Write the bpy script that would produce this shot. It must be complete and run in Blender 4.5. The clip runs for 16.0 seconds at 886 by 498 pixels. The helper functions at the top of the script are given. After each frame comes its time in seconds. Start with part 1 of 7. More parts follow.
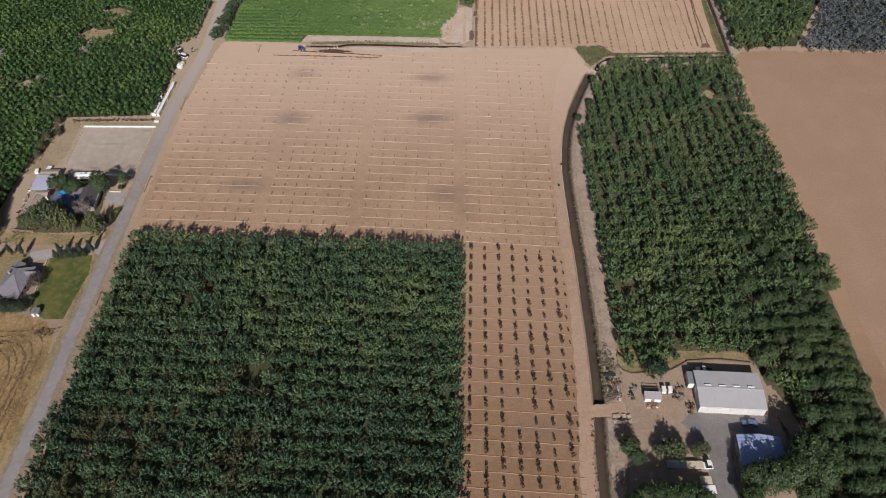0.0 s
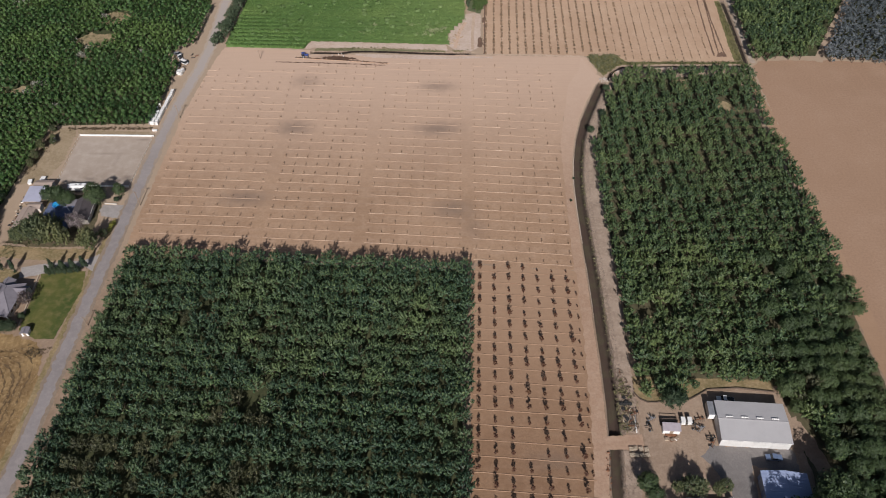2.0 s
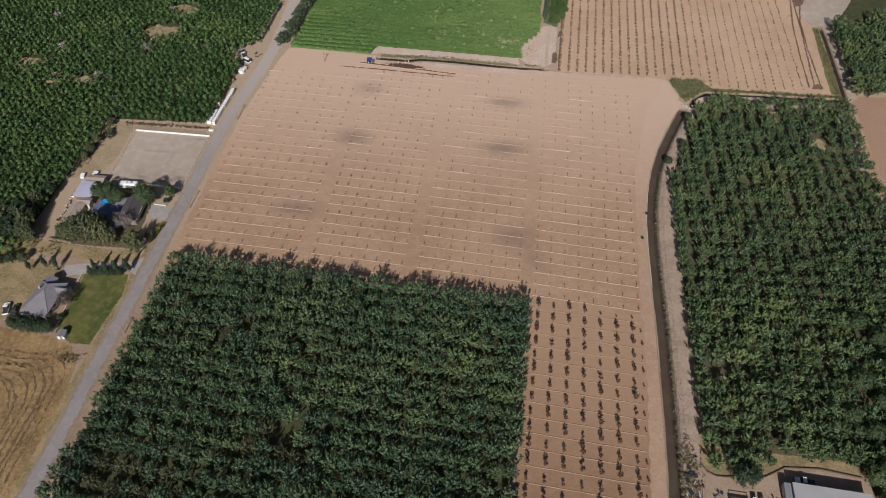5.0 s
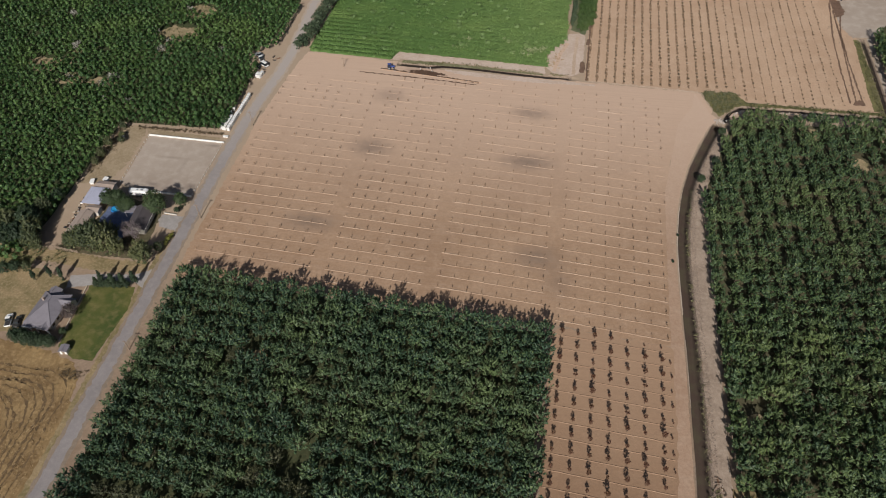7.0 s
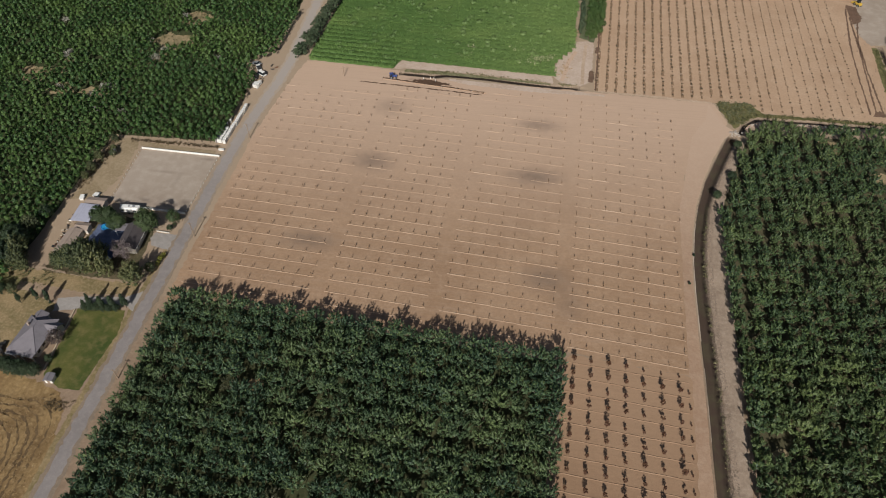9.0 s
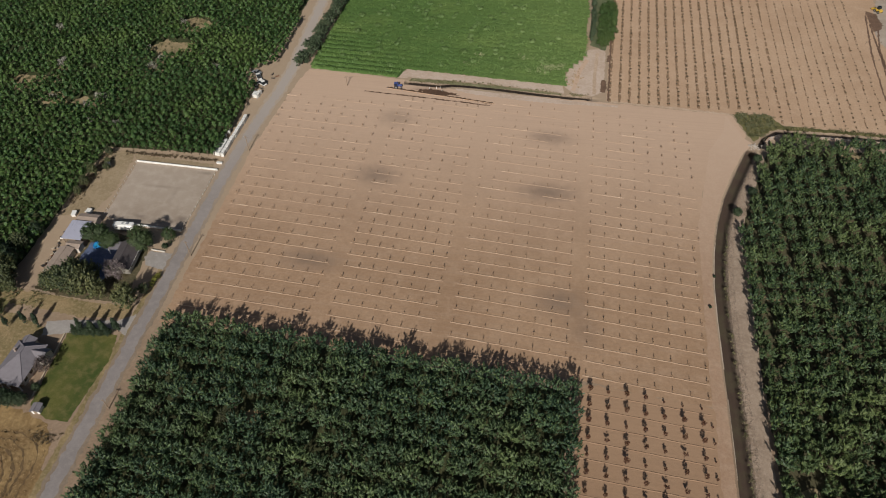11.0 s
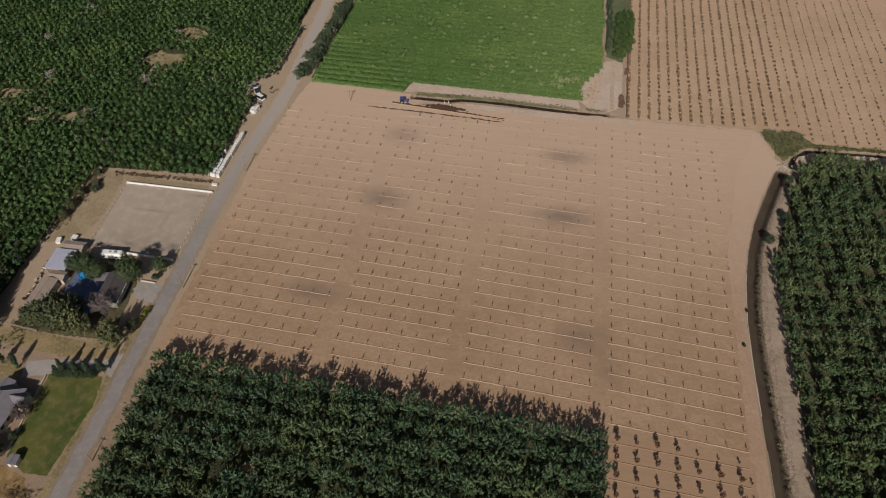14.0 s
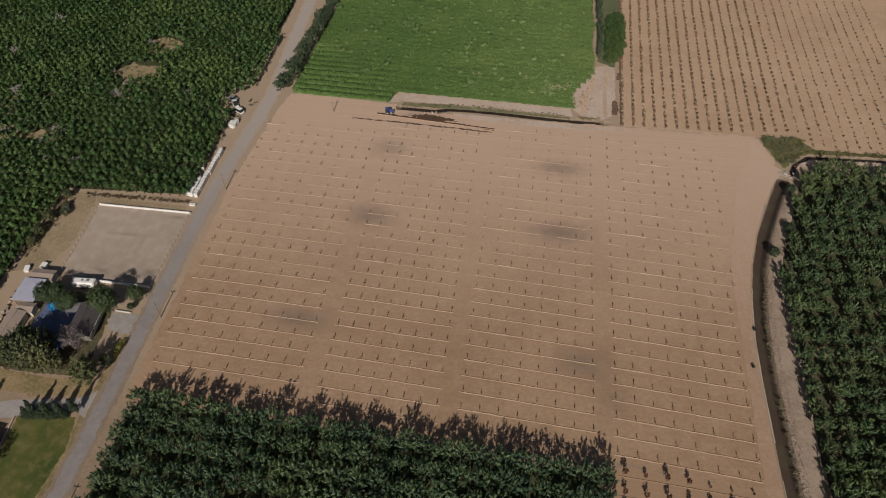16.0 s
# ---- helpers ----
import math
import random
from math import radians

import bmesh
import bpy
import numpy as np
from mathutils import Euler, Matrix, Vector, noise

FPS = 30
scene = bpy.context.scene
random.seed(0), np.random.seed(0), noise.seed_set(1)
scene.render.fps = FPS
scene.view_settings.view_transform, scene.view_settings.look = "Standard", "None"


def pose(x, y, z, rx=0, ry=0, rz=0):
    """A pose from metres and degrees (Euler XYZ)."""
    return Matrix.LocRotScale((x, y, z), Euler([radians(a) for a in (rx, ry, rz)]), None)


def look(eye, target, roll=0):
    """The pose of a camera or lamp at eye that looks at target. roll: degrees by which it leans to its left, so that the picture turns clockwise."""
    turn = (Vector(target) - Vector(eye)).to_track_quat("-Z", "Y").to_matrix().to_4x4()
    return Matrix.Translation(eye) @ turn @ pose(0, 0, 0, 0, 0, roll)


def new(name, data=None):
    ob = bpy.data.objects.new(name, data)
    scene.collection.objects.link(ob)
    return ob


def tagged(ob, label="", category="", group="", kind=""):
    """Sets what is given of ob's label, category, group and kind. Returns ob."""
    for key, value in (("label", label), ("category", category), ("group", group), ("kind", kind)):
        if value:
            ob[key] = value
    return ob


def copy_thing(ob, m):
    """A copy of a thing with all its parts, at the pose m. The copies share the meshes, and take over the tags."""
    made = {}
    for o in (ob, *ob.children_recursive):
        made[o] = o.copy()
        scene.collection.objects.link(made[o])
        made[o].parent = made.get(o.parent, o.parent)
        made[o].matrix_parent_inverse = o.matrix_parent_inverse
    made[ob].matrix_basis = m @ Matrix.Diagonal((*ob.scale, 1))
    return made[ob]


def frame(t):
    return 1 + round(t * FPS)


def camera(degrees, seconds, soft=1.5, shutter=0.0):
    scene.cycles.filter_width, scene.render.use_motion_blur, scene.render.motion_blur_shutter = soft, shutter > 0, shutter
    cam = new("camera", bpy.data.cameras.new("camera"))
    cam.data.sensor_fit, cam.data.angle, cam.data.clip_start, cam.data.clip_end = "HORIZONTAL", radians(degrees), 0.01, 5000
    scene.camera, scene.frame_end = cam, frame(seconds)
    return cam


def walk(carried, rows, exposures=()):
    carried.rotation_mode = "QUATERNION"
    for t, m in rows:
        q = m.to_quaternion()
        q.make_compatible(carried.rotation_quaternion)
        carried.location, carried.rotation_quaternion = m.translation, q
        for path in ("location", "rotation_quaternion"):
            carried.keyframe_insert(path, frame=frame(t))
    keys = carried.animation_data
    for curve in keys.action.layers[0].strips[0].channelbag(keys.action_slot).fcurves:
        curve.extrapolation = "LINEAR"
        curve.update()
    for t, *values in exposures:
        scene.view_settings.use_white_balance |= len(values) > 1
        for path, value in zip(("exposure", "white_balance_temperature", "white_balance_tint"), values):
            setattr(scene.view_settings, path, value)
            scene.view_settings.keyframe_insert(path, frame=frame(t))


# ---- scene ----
cam = camera(63.0, 16.0, soft=1.05)
PATH = [
    (0, (-0.136, 0.329, 186.741), (-1.066, 27.565, 157.460), -1.76),
    (0.5, (-0.664, 3.082, 185.880), (-1.590, 30.339, 156.620), -1.71),
    (1, (-1.149, 5.905, 185.001), (-2.087, 33.163, 155.742), -1.66),
    (1.5, (-1.608, 8.786, 184.109), (-2.569, 36.055, 154.860), -1.61),
    (2, (-2.055, 11.711, 183.206), (-3.127, 38.978, 153.959), -1.58),
    (2.5, (-2.502, 14.670, 182.295), (-3.871, 41.948, 153.071), -1.55),
    (3, (-2.960, 17.653, 181.380), (-4.828, 44.890, 152.145), -1.52),
    (3.5, (-3.439, 20.650, 180.461), (-5.802, 47.860, 151.237), -1.51),
    (4, (-3.945, 23.655, 179.542), (-6.775, 50.829, 150.326), -1.49),
    (4.2, (-4.157, 24.857, 179.174), (-7.212, 52.029, 149.979), -1.49),
    (6.5, (-7.038, 38.587, 174.955), (-11.800, 65.512, 145.761), -1.49),
    (7, (-7.781, 41.529, 174.044), (-12.563, 68.450, 144.848), -1.50),
    (7.5, (-8.564, 44.451, 173.134), (-13.342, 71.369, 143.934), -1.51),
    (8, (-9.385, 47.354, 172.226), (-14.182, 74.268, 143.026), -1.52),
    (8.5, (-10.242, 50.236, 171.319), (-15.048, 77.157, 142.128), -1.54),
    (9, (-11.131, 53.099, 170.414), (-15.947, 80.051, 141.254), -1.55),
    (11.5, (-15.901, 67.181, 165.916), (-20.827, 94.148, 136.786), -1.64),
    (12, (-16.888, 69.968, 165.025), (-21.813, 96.936, 135.896), -1.66),
    (12.5, (-17.875, 72.754, 164.138), (-22.792, 99.726, 135.012), -1.67),
    (13, (-18.858, 75.540, 163.258), (-23.825, 102.514, 134.142), -1.69),
    (13.5, (-19.833, 78.332, 162.387), (-24.795, 105.295, 133.260), -1.70),
    (14, (-20.797, 81.132, 161.528), (-25.745, 108.107, 132.409), -1.71),
    (14.5, (-21.747, 83.945, 160.682), (-26.613, 110.933, 131.563), -1.71),
    (15, (-22.680, 86.774, 159.855), (-27.379, 113.768, 130.712), -1.71),
    (15.5, (-23.597, 89.624, 159.050), (-28.098, 116.625, 129.884), -1.71),
    (16, (-24.495, 92.497, 158.271), (-28.632, 119.532, 129.083), -1.71),
]
walk(cam, [(t, look(eye, target, roll)) for t, eye, target, roll in PATH],
     [(0, 0.05, 5870, 14.2), (4, 0.0, 5850, 14), (9, -0.13, 6070, 8.5), (12.5, -0.3, 6210, 9.5), (16, -0.47, 6330, 12)])

# ---- world, sun ----
SUN_ELEV, SUN_AZ = 34.0, 180.0
world = bpy.data.worlds.new("World")
scene.world = world
world.use_nodes = True
wn = world.node_tree
sky = wn.nodes.new("ShaderNodeTexSky")
sky.sky_type, sky.sun_disc = "NISHITA", False
sky.dust_density, sky.air_density = 2.4, 1.0
sky.sun_elevation, sky.sun_rotation = radians(SUN_ELEV), radians(SUN_AZ)
wn.links.new(sky.outputs[0], wn.nodes["Background"].inputs[0])
wn.nodes["Background"].inputs[1].default_value = 0.04
sun = new("sun", bpy.data.lights.new("sun", "SUN"))
sun.data.energy, sun.data.angle, sun.data.color = 5.0, radians(0.53), (1.0, 0.935, 0.83)
# the sun stands behind the flight, shadows fall along +y
sun.matrix_world = look((0, -math.cos(radians(SUN_ELEV)) * 400, math.sin(radians(SUN_ELEV)) * 400), (0, 0, 0))

# ---- materials ----
def nodes_of(name):
    m = bpy.data.materials.new(name)
    m.use_nodes = True
    nt = m.node_tree
    return m, nt, nt.nodes["Principled BSDF"]

def add(nt, kind, **kw):
    n = nt.nodes.new(kind)
    for k, v in kw.items():
        n.inputs[k].default_value = v
    return n

def mixed(nt, fac, a, b, blend="MIX"):
    n = nt.nodes.new("ShaderNodeMix")
    n.data_type, n.blend_type = "RGBA", blend
    for i, v in ((0, fac), (6, a), (7, b)):
        if isinstance(v, (int, float, tuple)):
            n.inputs[i].default_value = v if not isinstance(v, tuple) else (*v[:3], 1)
        else:
            nt.links.new(v, n.inputs[i])
    return n.outputs[2]

def ramp(nt, fac, lo, hi, a=0.0, b=1.0):
    n = nt.nodes.new("ShaderNodeMapRange")
    n.interpolation_type = "SMOOTHSTEP"
    nt.links.new(fac, n.inputs[0])
    for i, v in enumerate((lo, hi, a, b)):
        n.inputs[i + 1].default_value = v
    return n.outputs[0]

def place(nt, scale=(1, 1, 1), shift=(0, 0, 0)):
    g = nt.nodes.new("ShaderNodeNewGeometry")
    m = nt.nodes.new("ShaderNodeMapping")
    m.inputs["Scale"].default_value, m.inputs["Location"].default_value = scale, shift
    nt.links.new(g.outputs["Position"], m.inputs[0])
    return m.outputs[0]

def noise_at(nt, scale, detail=4, rough=0.55, stretch=(1, 1, 1)):
    n = add(nt, "ShaderNodeTexNoise", Scale=scale, Detail=detail, Roughness=rough)
    nt.links.new(place(nt, stretch), n.inputs["Vector"])
    return n.outputs["Fac"]

def bumped(nt, bsdf, height, strength=0.4, dist=0.1):
    b = add(nt, "ShaderNodeBump", Strength=strength, Distance=dist)
    nt.links.new(height, b.inputs["Height"])
    nt.links.new(b.outputs[0], bsdf.inputs["Normal"])

def earth(name, base, dark, light, rough=0.95, grain=1.2, large=0.03, stains=(), streak=None, bump=0.5, north=None, speck=0.45):
    """Soil and other ground: broad patches, clods and grain, with optional damp stains (x, y, rx, ry, strength) and tillage streaks."""
    m, nt, b = nodes_of(name)
    col = mixed(nt, ramp(nt, noise_at(nt, large, 5), 0.35, 0.65), dark, base)
    col = mixed(nt, ramp(nt, noise_at(nt, large * 7, 4), 0.4, 0.75, 0, 0.6), col, light)
    fine = noise_at(nt, grain, 5, 0.7)
    col = mixed(nt, ramp(nt, fine, 0.25, 0.75, 0.0, speck), col, tuple(c * 0.62 for c in dark))
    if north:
        # mixes in a second colour towards the north
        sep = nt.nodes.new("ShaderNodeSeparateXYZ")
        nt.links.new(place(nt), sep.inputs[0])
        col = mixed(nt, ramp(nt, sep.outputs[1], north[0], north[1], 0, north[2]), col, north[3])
    if streak:
        s = noise_at(nt, 1.0, 3, 0.5, streak)
        col = mixed(nt, ramp(nt, s, 0.45, 0.7, 0, 0.5 if not north else 0.22), col, dark if not north else tuple(c * 0.7 for c in north[3]))
    for x, y, rx, ry, k in stains:
        d = nt.nodes.new("ShaderNodeVectorMath")
        d.operation = "LENGTH"
        nt.links.new(place(nt, (1 / rx, 1 / ry, 0), (-x / rx, -y / ry, 0)), d.inputs[0])
        wob = nt.nodes.new("ShaderNodeMath")
        wob.operation = "MULTIPLY_ADD"
        nt.links.new(noise_at(nt, 0.45, 4, 0.65), wob.inputs[0])
        wob.inputs[1].default_value = 1.1
        nt.links.new(d.outputs["Value"], wob.inputs[2])
        col = mixed(nt, ramp(nt, wob.outputs[0], 0.4, 1.9, k * 0.85, 0.0), col, (0.155, 0.117, 0.094))
    nt.links.new(col, b.inputs["Base Color"])
    b.inputs["Roughness"].default_value = rough
    b.inputs["Specular IOR Level"].default_value = 0.15
    bumped(nt, b, fine, bump, 0.15)
    return m

def leafy(name, base, light, dark, thin=0.25, east=None):
    """Leaves: each leaf and each tree varies, with broad drifts over the orchard. east: (x0, x1, amount, colour) mixed
    in towards the east.
    """
    m, nt, b = nodes_of(name)
    g = nt.nodes.new("ShaderNodeNewGeometry")
    o = nt.nodes.new("ShaderNodeObjectInfo")
    col = mixed(nt, ramp(nt, g.outputs["Random Per Island"], 0.0, 1.0), dark, base)
    col = mixed(nt, ramp(nt, g.outputs["Random Per Island"], 0.72, 1.0, 0, 0.75), col, light)
    col = mixed(nt, ramp(nt, noise_at(nt, 0.045, 4), 0.45, 0.72, 0, 0.55), col, light)
    col = mixed(nt, ramp(nt, o.outputs["Random"], 0.4, 1.0, 0, 0.45), col, dark)
    if east:
        sep = nt.nodes.new("ShaderNodeSeparateXYZ")
        nt.links.new(place(nt), sep.inputs[0])
        col = mixed(nt, ramp(nt, sep.outputs[0], east[0], east[1], 0, east[2]), col, east[3])
    nt.links.new(col, b.inputs["Base Color"])
    b.inputs["Roughness"].default_value = 0.55
    b.inputs["Specular IOR Level"].default_value = 0.3
    t = nt.nodes.new("ShaderNodeBsdfTranslucent")
    nt.links.new(mixed(nt, 0.5, col, light), t.inputs[0])
    mx = nt.nodes.new("ShaderNodeMixShader")
    mx.inputs[0].default_value = thin
    nt.links.new(b.outputs[0], mx.inputs[1])
    nt.links.new(t.outputs[0], mx.inputs[2])
    nt.links.new(mx.outputs[0], nt.nodes["Material Output"].inputs[0])
    return m

def surface(name, base, dark, scale=2.0, rough=0.7, metal=0.0, bump=0.15, stretch=(1, 1, 1), amount=0.7):
    """Paint, wood, metal, shingles: one colour with worn and dirty patches and fine grain."""
    m, nt, b = nodes_of(name)
    o = nt.nodes.new("ShaderNodeObjectInfo")
    big = noise_at(nt, scale * 0.35, 4, 0.6)
    fine = noise_at(nt, scale * 4, 4, 0.65, stretch)
    col = mixed(nt, ramp(nt, big, 0.4, 0.75, 0, amount), base, dark)
    col = mixed(nt, ramp(nt, fine, 0.4, 0.8, 0, amount * 0.7), col, dark)
    col = mixed(nt, ramp(nt, o.outputs["Random"], 0.0, 1.0, 0, 0.25), col, dark)
    nt.links.new(col, b.inputs["Base Color"])
    b.inputs["Roughness"].default_value, b.inputs["Metallic"].default_value = rough, metal
    bumped(nt, b, fine, bump, 0.05)
    return m

YARD = earth("farmyard_dirt", (0.36, 0.262, 0.184), (0.3, 0.214, 0.15), (0.42, 0.318, 0.232), large=0.08, grain=1.5)
DRY = earth("dry_dirt", (0.318, 0.226, 0.155), (0.26, 0.181, 0.122), (0.39, 0.288, 0.202), large=0.05, north=(150, 215, 0.7, (0.41, 0.31, 0.217)))
STAINS = [(-83.5, 208.5, 12, 5.2, 0.7), (-71.6, 250.7, 9.5, 6.5, 0.7), (-5.6, 202.5, 9, 6.5, 0.65), (-12.2, 250.1, 11, 5, 0.75),
          (-13.1, 280.0, 10, 4.6, 0.6), (-71.4, 284.5, 8, 6, 0.45), (2, 193, 6, 8, 0.35), (-63.0, 304.0, 8, 2.2, 0.6)]
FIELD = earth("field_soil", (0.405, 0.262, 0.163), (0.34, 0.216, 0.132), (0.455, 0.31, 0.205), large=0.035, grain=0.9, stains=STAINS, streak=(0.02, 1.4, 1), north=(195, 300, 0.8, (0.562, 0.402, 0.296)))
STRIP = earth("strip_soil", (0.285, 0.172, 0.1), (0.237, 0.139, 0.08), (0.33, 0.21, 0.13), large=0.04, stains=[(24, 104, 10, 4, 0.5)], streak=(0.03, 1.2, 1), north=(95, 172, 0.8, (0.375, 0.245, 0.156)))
PALELINE = earth("dry_line_soil", (0.55, 0.408, 0.297), (0.46, 0.33, 0.23), (0.61, 0.475, 0.36), large=0.2)
BARE = earth("bare_soil", (0.365, 0.235, 0.152), (0.33, 0.21, 0.134), (0.395, 0.262, 0.175), large=0.012, streak=(0.9, 0.015, 1))
NORTH = earth("north_soil", (0.53, 0.365, 0.243), (0.46, 0.308, 0.2), (0.565, 0.403, 0.28), large=0.025, streak=(1.1, 0.02, 1))
BERM = earth("berm_soil", (0.47, 0.33, 0.225), (0.40, 0.265, 0.17), (0.52, 0.385, 0.28), large=0.1)
SAND = earth("arena_sand", (0.4, 0.326, 0.262), (0.335, 0.266, 0.208), (0.5, 0.42, 0.345), large=0.04, grain=2.5, speck=0.22, bump=0.25, stains=[(-137.5, 218.2, 5.5, 1.6, 0.8), (-146, 219.4, 3.5, 1.4, 0.7), (-131.5, 220, 2.4, 2.0, 0.75), (-132.5, 243.4, 4.0, 1.0, 0.6), (-145, 234.5, 7, 0.9, 0.4), (-139, 231, 1.2, 5, 0.3)])
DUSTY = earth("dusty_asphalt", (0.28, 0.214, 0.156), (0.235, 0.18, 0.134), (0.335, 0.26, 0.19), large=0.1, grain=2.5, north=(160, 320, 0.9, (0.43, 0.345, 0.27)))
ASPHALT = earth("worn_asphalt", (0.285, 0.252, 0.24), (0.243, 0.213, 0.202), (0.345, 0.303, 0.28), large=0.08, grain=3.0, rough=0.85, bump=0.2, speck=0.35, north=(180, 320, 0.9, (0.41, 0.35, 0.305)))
CONCRETE = earth("yard_concrete", (0.215, 0.194, 0.18), (0.172, 0.154, 0.142), (0.27, 0.243, 0.222), large=0.09, grain=2.0, rough=0.85, bump=0.15)
# blue of sky-lit shade is put into the concrete's colour
PATIO = earth("blue_shade_patio", (0.14, 0.17, 0.275), (0.105, 0.13, 0.215), (0.19, 0.22, 0.33), large=0.12, grain=2.0, rough=0.85, bump=0.15)
DRIVE = earth("grey_concrete_drive", (0.36, 0.325, 0.3), (0.3, 0.268, 0.245), (0.42, 0.385, 0.355), large=0.1, grain=2.0, rough=0.85, bump=0.15, speck=0.3)
LAWN = earth("mown_grass", (0.125, 0.122, 0.034), (0.056, 0.08, 0.02), (0.235, 0.182, 0.078), large=0.06, grain=3.0)
STRAWPATCH = earth("straw_patch", (0.37, 0.275, 0.16), (0.21, 0.175, 0.09), (0.48, 0.375, 0.24), large=0.3, grain=1.6, bump=0.9)
STUBBLE = earth("straw_stubble", (0.345, 0.23, 0.105), (0.185, 0.115, 0.052), (0.46, 0.325, 0.165), large=0.11, grain=1.2, bump=1.0, streak=(0.7, 0.12, 1))
DRYGRASS = earth("dry_grass", (0.335, 0.24, 0.13), (0.19, 0.15, 0.07), (0.44, 0.33, 0.2), large=0.16, grain=2.0)
# dark tones stand in for tree shade on the garden ground
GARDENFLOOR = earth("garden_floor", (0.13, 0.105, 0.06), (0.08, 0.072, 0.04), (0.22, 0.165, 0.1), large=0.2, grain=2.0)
YARDGRASS = earth("trampled_grass", (0.37, 0.282, 0.18), (0.28, 0.21, 0.125), (0.44, 0.345, 0.235), large=0.12, grain=2.0)
GRAVEL = earth("gravel_bank", (0.42, 0.318, 0.238), (0.3, 0.222, 0.163), (0.52, 0.415, 0.325), large=0.15, grain=3.5, bump=0.9)
WEED = earth("weedy_bank", (0.19, 0.172, 0.07), (0.11, 0.108, 0.042), (0.34, 0.275, 0.14), large=0.2, grain=3.0, bump=0.9)
BANKGRASS = earth("dry_bank_grass", (0.26, 0.235, 0.135), (0.16, 0.158, 0.08), (0.4, 0.335, 0.215), large=0.25, grain=3.0, bump=0.9, streak=(0.08, 1.1, 1))
SILT = earth("pale_silt", (0.55, 0.43, 0.345), (0.48, 0.36, 0.275), (0.62, 0.5, 0.415), large=0.12, speck=0.25)
ROUGHGRASS = earth("rough_grass", (0.15, 0.165, 0.085), (0.1, 0.12, 0.06), (0.24, 0.225, 0.13), large=0.2, grain=2.5)
# orchard floors: shade in the gaps between trees is put into the colour
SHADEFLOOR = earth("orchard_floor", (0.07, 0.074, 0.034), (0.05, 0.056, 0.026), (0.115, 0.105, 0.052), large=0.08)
WESTFLOOR = earth("shaded_west_floor", (0.058, 0.07, 0.03), (0.042, 0.052, 0.022), (0.1, 0.095, 0.045), large=0.08)
EASTFLOOR = earth("shaded_east_floor", (0.115, 0.1, 0.056), (0.08, 0.074, 0.04), (0.17, 0.138, 0.082), large=0.1)
WOODY = earth("furrow_soil", (0.345, 0.226, 0.142), (0.265, 0.168, 0.102), (0.41, 0.28, 0.182), large=0.1)
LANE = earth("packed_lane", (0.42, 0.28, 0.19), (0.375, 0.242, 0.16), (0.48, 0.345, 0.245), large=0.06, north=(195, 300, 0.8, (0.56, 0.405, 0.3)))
CROPSOIL = earth("crop_soil", (0.1, 0.162, 0.047), (0.082, 0.135, 0.04), (0.13, 0.18, 0.06), large=0.1, grain=2.5)


def ditch_bank():
    """Ditch sides: black-brown mud in the bed, paler stones towards the top."""
    m, nt, b = nodes_of("ditch_bank")
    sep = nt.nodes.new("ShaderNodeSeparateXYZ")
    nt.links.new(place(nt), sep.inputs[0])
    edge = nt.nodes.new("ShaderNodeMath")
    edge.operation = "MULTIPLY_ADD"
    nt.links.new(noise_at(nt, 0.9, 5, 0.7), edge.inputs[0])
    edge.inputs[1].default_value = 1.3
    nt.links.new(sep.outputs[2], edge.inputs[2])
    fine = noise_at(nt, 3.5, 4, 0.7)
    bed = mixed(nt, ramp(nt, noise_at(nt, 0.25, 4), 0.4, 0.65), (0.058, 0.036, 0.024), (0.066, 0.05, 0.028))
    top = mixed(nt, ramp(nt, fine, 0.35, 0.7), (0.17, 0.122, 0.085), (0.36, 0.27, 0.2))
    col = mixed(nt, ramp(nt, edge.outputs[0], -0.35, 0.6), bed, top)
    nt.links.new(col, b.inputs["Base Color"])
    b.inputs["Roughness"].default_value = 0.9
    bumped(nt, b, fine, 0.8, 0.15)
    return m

DITCHBANK = ditch_bank()
MUD = earth("brown_mud", (0.19, 0.118, 0.08), (0.14, 0.086, 0.058), (0.25, 0.165, 0.115), large=0.3, rough=0.7)
WET = earth("wet_mud", (0.12, 0.07, 0.045), (0.085, 0.05, 0.032), (0.17, 0.11, 0.075), large=0.4, rough=0.5)
BLACKMUD = earth("black_mud", (0.045, 0.033, 0.026), (0.03, 0.022, 0.018), (0.065, 0.048, 0.036), large=0.4, rough=0.6)
WALNUT = leafy("walnut_leaves", (0.07, 0.115, 0.047), (0.148, 0.186, 0.065), (0.027, 0.053, 0.032), 0.12)
WALNUT_E = leafy("walnut_leaves_east", (0.086, 0.132, 0.045), (0.168, 0.2, 0.064), (0.03, 0.054, 0.028), 0.12)
DRYLEAF = leafy("drying_leaves", (0.092, 0.1, 0.046), (0.17, 0.155, 0.075), (0.04, 0.046, 0.026))
HEDGE = leafy("hedge_leaves", (0.075, 0.105, 0.055), (0.12, 0.145, 0.075), (0.045, 0.066, 0.036))
ALMOND = leafy("almond_leaves", (0.066, 0.13, 0.031), (0.128, 0.19, 0.048), (0.023, 0.055, 0.018), 0.1)
BLUEGREY = leafy("blue_grey_leaves", (0.15, 0.168, 0.172), (0.24, 0.252, 0.262), (0.055, 0.068, 0.07))
GARDEN = leafy("garden_leaves", (0.095, 0.112, 0.044), (0.195, 0.188, 0.075), (0.036, 0.05, 0.025), 0.12)
GREENBLOCK = leafy("windbreak_leaves", (0.075, 0.125, 0.032), (0.12, 0.16, 0.05), (0.045, 0.085, 0.024))
